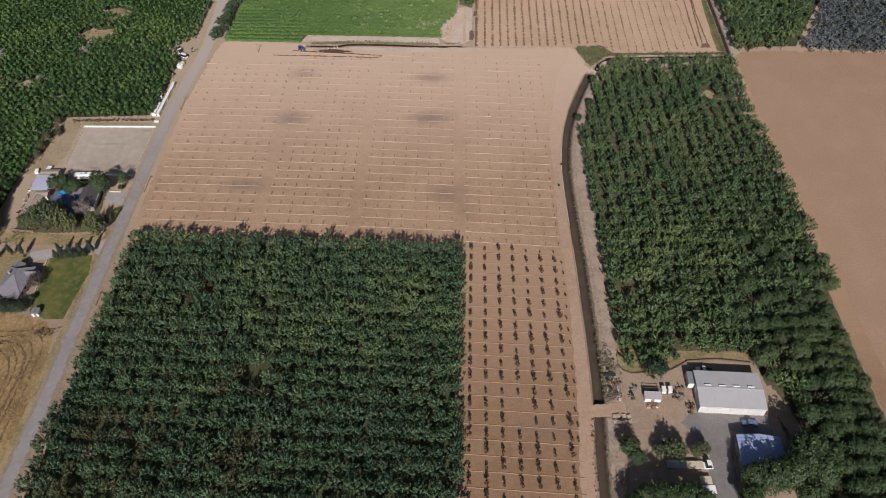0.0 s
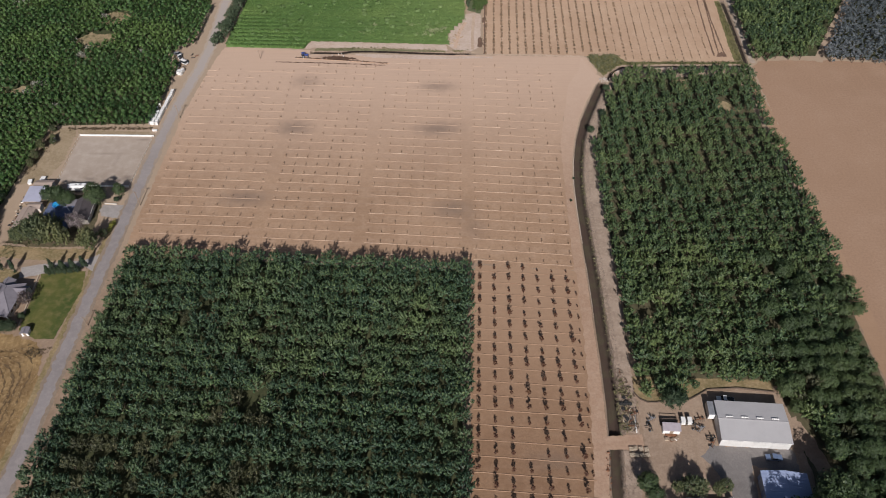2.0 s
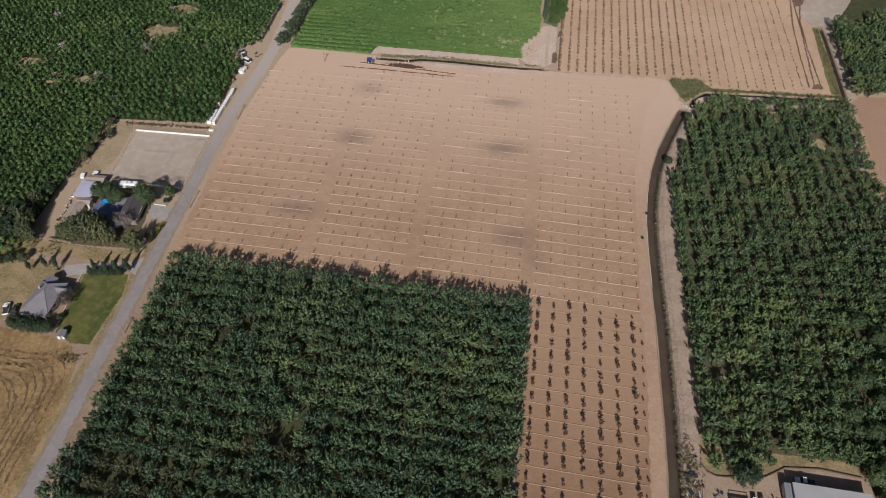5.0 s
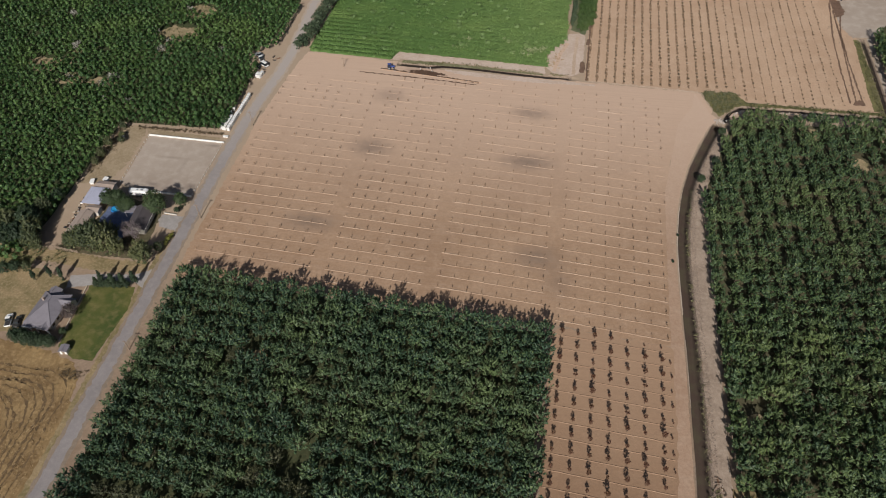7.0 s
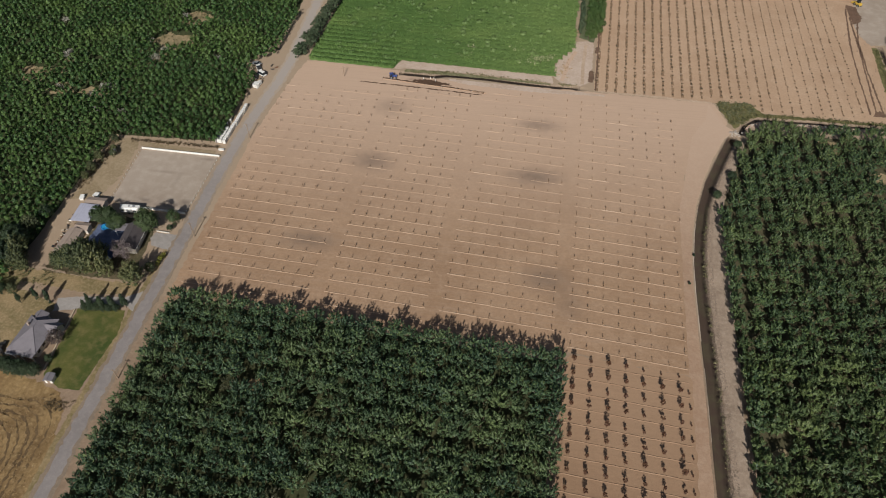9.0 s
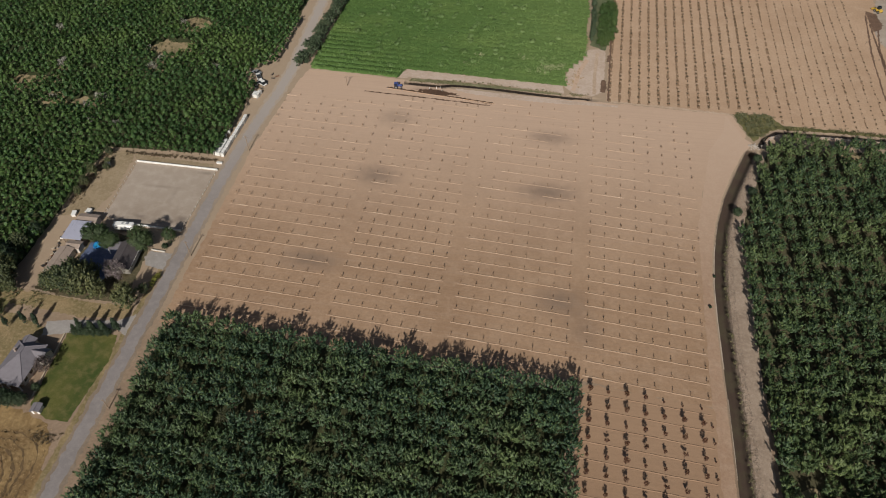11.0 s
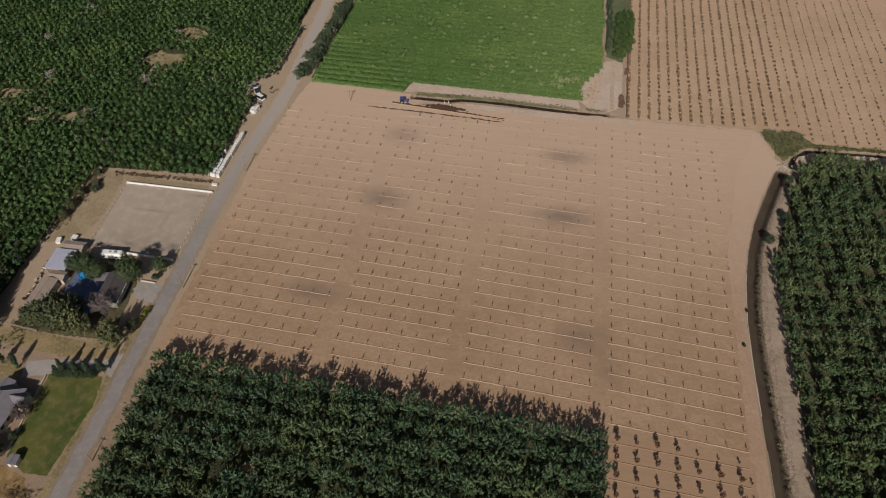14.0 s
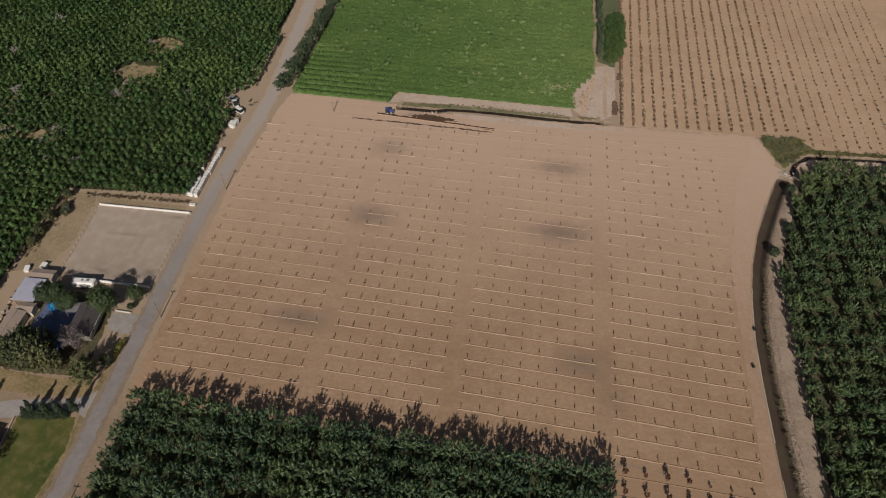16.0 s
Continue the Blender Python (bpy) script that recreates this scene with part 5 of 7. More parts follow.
part("wall", boxed(-3.2, 2.9, 3.55, 3.7, 0, 2.85), WOOD, barn2)
long_shed("brown_shed", -164.0, -157.7, 212.6, 215.6, 2.4, 2.8, BROWNROOF, "low shed with a brown roof at the yard's end", "x")
for cx, cy, turn, w, l in ((-168.2, 217.0, 12, 0.65, 1.0), (-163.8, 218.8, -6, 0.8, 0.85)):
    c = thing("white_shelter", cx, cy, 0, turn, "small white box shelter on bare dirt", "shelter")
    part("box", boxed(-w, w, -l, l, 0, 0.85, bevel=0.05), WHITE, c)
    part("lid", slab(bmesh.new(), [(-w - 0.12, -l - 0.12, 0.95), (w + 0.12, -l - 0.12, 0.95), (w + 0.12, l + 0.12, 1.02), (-w - 0.12, l + 0.12, 1.02)], 0.12), WHITE, c)

# pool
pool = thing("round_pool", -153.2, 204.4, 0, 0, "bright blue round above-ground pool on the patio", "pool")
bm = bmesh.new()
for i in range(20):
    a0, a1 = i * math.pi / 10, (i + 1) * math.pi / 10
    rod(bm, (1.3 * math.cos(a0), 1.3 * math.sin(a0), 0.38), (1.3 * math.cos(a1), 1.3 * math.sin(a1), 0.38), 0.17, sides=6)
    rod(bm, (1.3 * math.cos(a0), 1.3 * math.sin(a0), 0.68), (1.3 * math.cos(a1), 1.3 * math.sin(a1), 0.68), 0.15, sides=6)
part("wall", bm, CYAN, pool)
bm = bmesh.new()
bmesh.ops.create_circle(bm, cap_ends=True, segments=24, radius=1.25, matrix=Matrix.Translation((0, 0, 0.6)))
part("pool_water", bm, POOLWATER, pool)

# dark-roofed house
h1 = thing("house", -140.7, 199.6, 0, 5, "low house with dark shingle roof under trees", "house")
walls(h1, -2.9, 2.9, -5.2, 5.2, 2.6, STUCCO, 4.2, "y")
gable_roof(h1, -2.9, 2.9, -5.2, 5.2, 2.55, 4.25, DARKROOF, 0.5, "y")
part("gutter", boxed(3.4, 3.5, -5.7, 5.7, 2.38, 2.5), WHITE, h1, "white gutter along the eave")
for yy in (-3, 0.4, 3.2):
    window(h1, 2.9, yy, 1.0, 1.2, 1.1, "x+")
part("door", boxed(-0.5, 0.5, -5.26, -5.2, 0.02, 2.05), WOOD, h1)
wing = thing("patio_roof", -145.6, 203.4, 0, 8, "grey flat patio roof on posts beside the house", "patio roof")
part("roof", slab(bmesh.new(), [(-2.2, -1.6, 2.45), (2.2, -1.6, 2.45), (2.2, 1.6, 2.6), (-2.2, 1.6, 2.6)], 0.1), SHINGLE, wing)
for px in (-2.05, 2.05):
    for py in (-1.45, 1.45):
        part("post", boxed(px - 0.06, px + 0.06, py - 0.06, py + 0.06, 0, 2.4), WHITE, wing)

# grey-roofed house
h2 = thing("house", -150.6, 157.6, 0, -2, "single-storey house with grey hipped shingle roof and white porch arches", "house")
walls(h2, -4.9, 3.3, -5.2, 6.3, 2.7, STUCCO)
E0, R = 2.7, 4.9
x0, x1, y0, y1 = -5.4, 3.8, -5.7, 6.8
ra, rb = (-0.6, 1.6, R), (-0.6, 3.8, R)
for pts in ([(x0, y0, E0), (x1, y0, E0), ra], [(x1, y0, E0), (x1, y1, E0), rb, ra], [(x1, y1, E0), (x0, y1, E0), rb], [(x0, y1, E0), (x0, y0, E0), ra, rb]):
    part("roof_slope", slab(bmesh.new(), pts, 0.14), SHINGLE, h2)
part("ridge_cap", boxed(-0.75, -0.45, 1.6, 3.8, R - 0.06, R + 0.06), SHINGLE, h2)
for (ax, ay), (bx, by, bz) in (((x0, y0), ra), ((x1, y0), ra), ((x1, y1), rb), ((x0, y1), rb)):
    part("hip_cap", rod(bmesh.new(), (ax, ay, E0 + 0.02), (bx, by, bz + 0.02), 0.09, sides=5), SHINGLE, h2)
wing = thing("gable_wing", 0, 0)
wing.parent = h2
walls(wing, 3.0, 5.4, 1.6, 5.4, 2.6, STUCCO, 3.9, "x")
gable_roof(wing, 0.4, 5.4, 1.6, 5.4, 2.62, 4.0, SHINGLE, 0.35, "x")
north = thing("gable_wing", 0, 0)
north.parent = h2
walls(north, -4.4, -0.8, 6.0, 8.2, 2.5, STUCCO, 3.7, "y")
gable_roof(north, -4.4, -0.8, 3.4, 8.2, 2.5, 3.8, SHINGLE, 0.3, "y")
for xx in (-3.8, 2.2):
    window(h2, xx, -5.2, 1.0, 1.4, 1.2, "y-")
for yy in (-4.0, -1.6, 0.4):
    window(h2, 3.3, yy, 1.0, 1.3, 1.1, "x+")
part("door", boxed(-0.5, 0.5, -5.26, -5.2, 0.02, 2.05), WOOD, h2)
part("chimney", boxed(-3.4, -2.7, 2.4, 3.1, 2.9, 4.9, bevel=0.03), BROWNROOF, h2)
porch = thing("porch", 0, 0)
porch.parent = h2
gable_roof(porch, 0.2, 3.2, -7.0, -4.6, 2.4, 3.1, SHINGLE, 0.25, "y", 0.1)
part("porch_roof", slab(bmesh.new(), [(-5.4, -6.6, 2.3), (0.0, -6.6, 2.3), (0.0, -4.9, 2.85), (-5.4, -4.9, 2.85)], 0.12), SHINGLE, porch)
for px in (-5.3, -2.4, -0.3, 3.3):
    part("column", boxed(px - 0.14, px + 0.14, -6.95, -6.7, 0, 2.1), WHITE, porch)
for cx, w in ((-3.85, 1.45), (1.5, 1.75)):
    bm = bmesh.new()
    for q in range(10):
        a0, a1 = math.pi * q / 10, math.pi * (q + 1) / 10
        rod(bm, (cx + w * math.cos(a0), -6.95, 1.6 + 0.9 * math.sin(a0)), (cx + w * math.cos(a1), -6.95, 1.6 + 0.9 * math.sin(a1)), 0.17, sides=6)
    part("arch", bm, WHITE, porch)
part("fascia", boxed(-5.5, -0.1, -6.72, -6.61, 2.12, 2.28), WHITE, porch)
path = thing("garden_wall", -145.9, 170.2, 0, -84.3, "pale low concrete edging between house and lawn", "wall")
for i in range(11):
    part("block", boxed(2.0 * i, 2.0 * i + 1.96, -0.17, 0.17, 0, 0.35, bevel=0.03), PALE, path)
for sx, sy, w, l, lab in ((-139.9, 145.7, 1.05, 1.05, "small grey-roofed garden shed at the lawn's corner"),):
    sh = thing("garden_shed", sx, sy, 0, 6, lab, "shed")
    walls(sh, -w, w, -l, l, 1.6, WHITE, 2.0, "y")
    gable_roof(sh, -w, w, -l, l, 1.6, 2.1, SHINGLE, 0.3, "y")
    part("door", boxed(-0.4, 0.4, -l - 0.05, -l, 0.02, 1.5), WOOD, sh)
for i in range(5):
    j = thing("yard_box", -161.6 + 0.9 * i, 152.2 + 0.8 * math.sin(3 * i), 0, 30 * i, "weathered crate of clutter in the yard", "crate")
    part("body", boxed(-0.4, 0.4, -0.3, 0.3, 0, 0.6, bevel=0.03), WOOD if i % 2 else GREYMETAL, j)
    part("lid", boxed(-0.43, 0.43, -0.33, 0.33, 0.6, 0.66), DARKMETAL, j)
fence_line("wood_fence", (-165.2, 184.2), (-156.0, 183.2), 2.3, WOOD, "weathered brown board fence", 1.5, (0.3, 0.6, 0.9, 1.2), 0.07)

vehicle("white_pickup", -162.8, 153.6, 20, WHITE, "white pickup parked in a dry yard", 4.8, 1.85, (0.42, 0.75), 1.6, True)
vehicle("dark_car", -159.8, 153.4, 10, DARKMETAL, "dark car parked in a dry yard", 4.3)
# garden trees
garden = kinds(6, 21, GARDEN, 3.3, 0.2, 8.4, 165, 17, 0.6, fluff=0.5, narrow=0.42, shoot=1.4, spread=0.4, pointed=0.2)
darks = kinds(4, 22, DARKTREE, 3.1, 0.4, 7.6, 190, 16, 0.58, fluff=0.6, narrow=0.5, lump=0.7)
greens = kinds(4, 26, DEEPGREEN, 3.0, 0.3, 8.4, 240, 17, 0.5, fluff=0.6, narrow=0.5, lump=0.75, spread=0.5)
cypress = kinds(3, 23, DARKTREE, 1.3, 0.1, 7.0, 80, 13, 0.55, fluff=0.42, pointed=0.8)
twigs = kinds(2, 24, PURPLE, 2.9, 1.0, 6.6, 70, 12, 1.3, fluff=0.8, narrow=0.06, shoot=1.6, spread=0.5)
yellow = kinds(2, 25, YELLOW, 1.3, 0.2, 2.4, 22, 12, 0.45, fluff=0.4)
for i, (x, y, s) in enumerate(((-154.8, 206.0, 0.95), (-152.2, 207.2, 0.8), (-147.4, 204.6, 0.8), (-149.6, 204.0, 0.62), (-137.1, 205.0, 1.2), (-130.4, 209.8, 0.66), (-142.6, 193.4, 0.5))):
    single_tree(greens, x, y, s, "dark green rounded tree shading a homestead", i=i)
for i, (x, y, s) in enumerate(((-161.4, 187.6, 0.5), (-158.4, 186.0, 0.85), (-154.8, 185.8, 1.12), (-150.6, 185.4, 1.35), (-146.4, 185.2, 1.4), (-142.2, 184.6, 0.9), (-131.6, 182.4, 1.1), (-134.6, 183.6, 0.7), (-129.4, 188.0, 0.5), (-151.4, 190.8, 1.0), (-147.2, 190.4, 1.05))):
    single_tree(garden, x, y, s, "olive-green bushy garden tree", i=i)
plums = kinds(2, 28, PLUM, 3.0, 0.4, 7.4, 120, 15, 0.5, fluff=0.6, narrow=0.4, lump=0.6)
single_tree(plums, -144.2, 157.8, 0.74, "dark reddish-brown thinning tree beside the house", i=0)
single_tree(twigs, -139.6, 191.8, 1.0, "bare greyish-pink twiggy tree without leaves", i=1)
single_tree(twigs, -144.0, 195.2, 0.6, "bare greyish-pink twiggy tree without leaves", i=0)
for i, (x, y, s) in enumerate(((-128.4, 191.0, 0.75), (-128.2, 193.0, 0.85), (-128.0, 194.6, 0.7))):
    single_tree(yellow, x, y, s, "yellow-green shrub at the roadside", "shrub", "shrub", i=i)
for i, (x, y, s) in enumerate(((-140.6, 171.3, 0.95), (-137.4, 171.7, 0.9), (-133.9, 172.0, 0.95), (-130.7, 173.2, 0.9), (-143.0, 171.2, 0.6), (-154.6, 171.6, 0.9), (-159.0, 172.0, 0.8), (-163.6, 170.2, 0.75), (-145.6, 163.0, 0.45))):
    single_tree(cypress, x, y, s, "dark slender cypress casting a long shadow", "cypress", "cypress", i=i)
for i, (x, y, s) in enumerate(((-156.4, 147.8, 0.6), (-154.0, 147.2, 0.66), (-151.6, 146.8, 0.66), (-149.2, 146.6, 0.68), (-146.8, 146.4, 0.62), (-144.8, 146.8, 0.55), (-143.6, 151.6, 0.35), (-142.2, 170.4, 0.38), (-140.4, 170.6, 0.36), (-138.6, 170.8, 0.4), (-136.6, 171.0, 0.38), (-134.8, 171.2, 0.36), (-132.8, 171.6, 0.36), (-130.8, 206.4, 0.3))):
    single_tree(darks, x, y, s, "dark rounded bush in a homestead garden", "bush", "bush", i=i)
for i, (x, y, s) in enumerate(((-175.4, 191.0, 1.2), (-172.0, 183.8, 0.95), (-176.8, 185.6, 1.1), (-169.2, 182.4, 0.62), (-181, 184, 1.1), (-173.6, 187.8, 1.1), (-178, 193, 1.1), (-184, 190, 1.2), (-171.6, 173.0, 0.55), (-167.8, 173.4, 0.5), (-175, 172, 0.6), (-175.5, 199, 0.9), (-174.6, 206, 0.7))):
    single_tree(garden if i % 2 else darks, x, y, s, "broad leafy tree beside the orchard", i=i)
for i, (x, y, s) in enumerate(((-170.9, 248.4, 0.45), (-169.4, 243.6, 0.35), (-168.0, 240.2, 0.4), (-171.6, 237.2, 0.55), (-171.8, 231.4, 0.55), (-171.6, 226.6, 0.45))):
    single_tree(garden, x, y, s, "scrubby bush on the yard's edge", "bush", "bush", i=i)
hut = thing("white_hut", -168.9, 242.6, 0, 20, "tiny white hut beside scrub", "hut")
part("body", boxed(-0.7, 0.7, -0.6, 0.6, 0, 1.2, bevel=0.05), WHITE, hut)
part("roof", slab(bmesh.new(), [(-0.85, -0.75, 1.35), (0.85, -0.75, 1.35), (0.85, 0.75, 1.45), (-0.85, 0.75, 1.45)], 0.1), GREYMETAL, hut)
r = random.Random(5)
for i in range(16):
    j = thing("junk_box", -166.2 + r.uniform(-0.6, 0.6) - 0.02 * i, 193.5 + 1.25 * i, 0, r.uniform(0, 90), "weathered clutter along the back of the sheds", "clutter", "clutter behind the sheds")
    w, l, hh = r.uniform(0.2, 0.45), r.uniform(0.25, 0.55), r.uniform(0.3, 0.7)
    part("body", boxed(-w, w, -l, l, 0, hh, bevel=0.04), r.choice([WOOD, RUST, GREYMETAL, WHITE]), j)
    part("lid", boxed(-w * 1.05, w * 1.05, -l * 1.05, l * 1.05, hh, hh + 0.07), r.choice([WOOD, DARKMETAL, PALE]), j)

# ---- white bins along the road ----
def bin_stack(x, y, turn, tiers, first):
    b = first
    if b is None:
        b = thing("bin_stack", x, y, 0, turn, "stack of white harvest bins on the road verge", "bin", "white bins beside the road")
        for t in range(tiers):
            bn = part("bin", boxed(-0.58, 0.58, -0.58, 0.58, 0.1 + 0.78 * t, 0.8 + 0.78 * t, bevel=0.04), WHITE, b)
            for sx in (-0.42, 0.42):
                part("skid", boxed(sx - 0.09, sx + 0.09, -0.55, 0.55, 0.78 * t + 0.01, 0.1 + 0.78 * t), GREYMETAL, bn)
        part("rim", boxed(-0.63, 0.63, -0.63, 0.63, 0.78 * tiers - 0.03, 0.78 * tiers + 0.05, bevel=0.02), WHITE, b)
        part("lid_rib", boxed(-0.5, 0.5, -0.06, 0.06, 0.78 * tiers + 0.05, 0.78 * tiers + 0.1), GREYMETAL, b)
        return b
    return copy_thing(b, pose(x, y, 0, 0, 0, turn))

proto = bin_stack(-129.6, 253.4, 4, 2, None)
for i in range(1, 17):
    bin_stack(-129.7 + 0.045 * i + r.uniform(-0.1, 0.1), 253.4 + 1.42 * i, r.uniform(-6, 6), 2, proto)
for i in range(6):
    bin_stack(-131.3 + 0.05 * i + r.uniform(-0.12, 0.12), 253.6 + 1.42 * i, r.uniform(-8, 8), 2, proto)
for x, y in ((-132.5, 255.4), (-132.4, 257.4), (-132.6, 259.6), (-132.4, 263.4), (-132.2, 266.4), (-132.5, 253.8), (-129.4, 290.0), (-129.2, 291.3), (-129.0, 292.6), (-130.6, 290.2), (-130.4, 291.6)):
    bin_stack(x, y, r.uniform(-25, 25), 2, proto)
tank = thing("white_trough", -129.3, 249.2, 0, 0, "low white trough on the verge", "trough")
part("tub", boxed(-1.0, 1.0, -0.4, 0.4, 0, 0.55, bevel=0.06), WHITE, tank)
part("rim", boxed(-1.05, 1.05, -0.45, 0.45, 0.5, 0.58, bevel=0.02), WHITE, tank)
vehicle("white_van", -130.4, 299.2, 60, WHITE, "white van parked on the road verge", 4.2, 1.75, (0.05, 0.85), 1.95)
vehicle("pickup_truck", -133.4, 303.8, 30, WHITE, "white pickup parked under orchard trees", 4.8, 1.85, (0.42, 0.75), 1.6, True)
vehicle("dark_car", -132.4, 297.4, 15, DARKMETAL, "dark car parked at the orchard edge", 4.4)
vehicle("grey_car", -135.2, 306.6, 70, GREYMETAL, "grey car parked at the orchard edge", 4.2)
for i, (x, y) in enumerate(((-127.4, 304.0), (-126.2, 305.6), (-128.6, 306.6), (-130.6, 293.2), (-129.6, 296.4))):
    j = thing("junk_pile", x, y, 0, 40 * i, "low heap of dark scrap beside the lane", "scrap")
    part("body", boxed(-0.8, 0.8, -0.4, 0.4, 0, 0.35, bevel=0.1), RUST if i % 2 else DARKMETAL, j)
    part("plank", boxed(-1.1, 1.1, -0.1, 0.1, 0.35, 0.42), WOOD, j)

# ---- utility poles ----
def pole(x, y, high, turn=0.0):
    p = thing("utility_pole", x, y, 0, turn, "weathered wooden utility pole with a crossarm", "pole")
    part("shaft", rod(bmesh.new(), (0, 0, -0.3), (0, 0, high), 0.16, 0.11, 8), WOOD, p)
    arm = part("crossarm", boxed(-0.8, 0.8, -0.06, 0.06, high - 0.6, high - 0.48), WOOD, p)
    for xx in (-0.7, 0.0, 0.7):
        part("insulator", rod(bmesh.new(), (xx, 0, high - 0.48), (xx, 0, high - 0.3), 0.05, 0.03, 6), GREYMETAL, arm)
pole(-121.7, 204.6, 6.8)
pole(-121.2, 257.6, 6.8)
pole(-95.8, 303.0, 4.5, 30)
pole(-121.5, 148.9, 4.6)

# ---- irrigation works at the field's north edge ----
tractor = thing("tractor", -75.2, 304.2, 0, -75, "small dark blue tractor beside the trench", "tractor")
part("hood", boxed(-0.42, 0.42, 0.1, 1.75, 0.75, 1.35, bevel=0.08), BLUEPAINT, tractor)
part("rear_body", boxed(-0.55, 0.55, -1.2, 0.1, 0.7, 1.2, bevel=0.06), BLUEPAINT, tractor)
part("seat", boxed(-0.25, 0.25, -0.8, -0.3, 1.2, 1.6, bevel=0.05), DARKMETAL, tractor)
part("canopy", boxed(-0.75, 0.75, -1.3, 0.3, 2.2, 2.3, bevel=0.03), BLUEPAINT, tractor)
for sx in (-0.65, 0.65):
    part("canopy_post", boxed(sx - 0.04, sx + 0.04, -1.2, -1.12, 1.2, 2.2), DARKMETAL, tractor)
    wheel(tractor, sx * 1.25, -0.7, 0.72, 0.4)
    wheel(tractor, sx * 1.05, 1.25, 0.42, 0.26)
pipe = thing("irrigation_pipe", -79.2, 303.2, 0, -6.6, "long pale pipe laid beside an open trench", "pipe")
for i in range(7):
    part("pipe_length", rod(bmesh.new(), (6.3 * i, 0, 0.12), (6.3 * i + 6.2, 0, 0.12), 0.13, sides=7), BERM, pipe)
    part("coupling", rod(bmesh.new(), (6.3 * i - 0.1, 0, 0.12), (6.3 * i + 0.12, 0, 0.12), 0.17, sides=7), GREYMETAL, pipe)
for x, y in ((-62.4, 304.9), (-59.6, 305.6), (-57.2, 304.2), (-58.2, 306.0)):
    v = thing("valve_riser", x, y, 0, 20, "upright pale irrigation riser beside the ditch", "valve")
    part("riser", rod(bmesh.new(), (0, 0, -0.1), (0, 0, 1.1), 0.1, sides=7), WHITE, v)
    part("hand_wheel", rod(bmesh.new(), (0, 0, 1.1), (0, 0, 1.16), 0.2, sides=8), RUST, v)
exc = thing("yellow_loader", 126.4, 390.0, 0, 30, "yellow loader parked at the field's far corner", "loader")
part("body", boxed(-0.9, 0.9, -1.8, 1.2, 0.6, 1.6, bevel=0.1), YELLOWPAINT, exc)
part("cab", boxed(-0.7, 0.7, -0.8, 0.6, 1.6, 2.8, bevel=0.08), GLASS, exc)
part("bucket", boxed(-1.1, 1.1, 2.2, 3.0, 0.2, 0.8, bevel=0.1), YELLOWPAINT, exc)
for sx in (-0.9, 0.9):
    part("arm", rod(bmesh.new(), (sx * 0.8, 0.8, 1.3), (sx * 0.8, 2.4, 0.6), 0.1, sides=6), YELLOWPAINT, exc)
    for yy in (-1.2, 0.9):
        wheel(exc, sx, yy, 0.6, 0.4)

# ---- farmyard ----
barn = thing("barn", 78.0, 114.4, 0, -3.4, "large metal barn with a white low-pitched roof", "barn")
BX, BY = 9.3, 6.0
barn.scale = (1, 1, 1.17)
walls(barn, -BX, BX, -BY, BY, 3.0, BARNWALL, 3.6, "x")
gable_roof(barn, -BX, BX, -BY, BY, 3.0, 3.6, WHITEROOF, 0.15, "x", 0.12)
for i in range(19):
    x = -BX + 0.3 + i * (2 * BX - 0.6) / 18
    for y0, y1, z0, z1 in ((-BY - 0.1, -0.2, 3.0, 3.58), (0.2, BY + 0.1, 3.58, 3.0)):
        part("roof_seam", slab(bmesh.new(), [(x - 0.03, y0, z0 + 0.02), (x + 0.03, y0, z0 + 0.02), (x + 0.03, y1, z1 + 0.02), (x - 0.03, y1, z1 + 0.02)], 0.05), WHITEROOF, barn)
for i in range(4):
    x = -6.3 + 4.1 * i
    vent = part("roof_vent", boxed(x - 0.95, x + 0.95, 0.5, 0.85, 3.45, 3.8, bevel=0.04), WHITE, barn)
    part("vent_opening", boxed(x - 0.9, x + 0.9, 0.46, 0.495, 3.57, 3.67), DARKMETAL, vent, "dark vent slot")
for x in (-5.5, 1.0, 6.0):
    part("sliding_door", boxed(x - 1.7, x + 1.7, -BY - 0.07, -BY - 0.01, 0.03, 2.5), BARNWALL, barn)
    part("door_rail", boxed(x - 2.0, x + 2.0, -BY - 0.12, -BY - 0.02, 2.52, 2.62), GREYMETAL, barn)
part("gutter", boxed(-BX - 0.1, BX + 0.1, -BY - 0.3, -BY - 0.17, 2.94, 3.06), WHITE, barn)
box_t = thing("box_trailer", 67.8, 118.9, 0, -3, "grey box trailer with a white end beside the barn", "trailer")
part("cargo_box", boxed(-0.85, 0.85, -2.2, 2.2, 0.8, 2.9, bevel=0.05), GREYMETAL, box_t)
part("end_door", boxed(-0.8, 0.8, -2.26, -2.2, 0.85, 2.8), WHITE, box_t)
part("chassis", boxed(-0.5, 0.5, -2.1, 2.7, 0.55, 0.8), DARKMETAL, box_t)
for sx in (-0.8, 0.8):
    for yy in (-1.5, -0.6):
        wheel(box_t, sx, yy, 0.42, 0.26)
shop = thing("workshop", 81.6, 94.3, 0, -4, "workshop with a low blue-grey metal roof in tree shade", "building")
SX, SY = 5.7, 5.1
walls(shop, -SX, SX, -SY, SY, 3.6, SHOPWALL, 4.5, "y")
gable_roof(shop, -SX, SX, -SY, SY, 3.6, 4.5, BLUEROOF, 0.25, "y", 0.12)
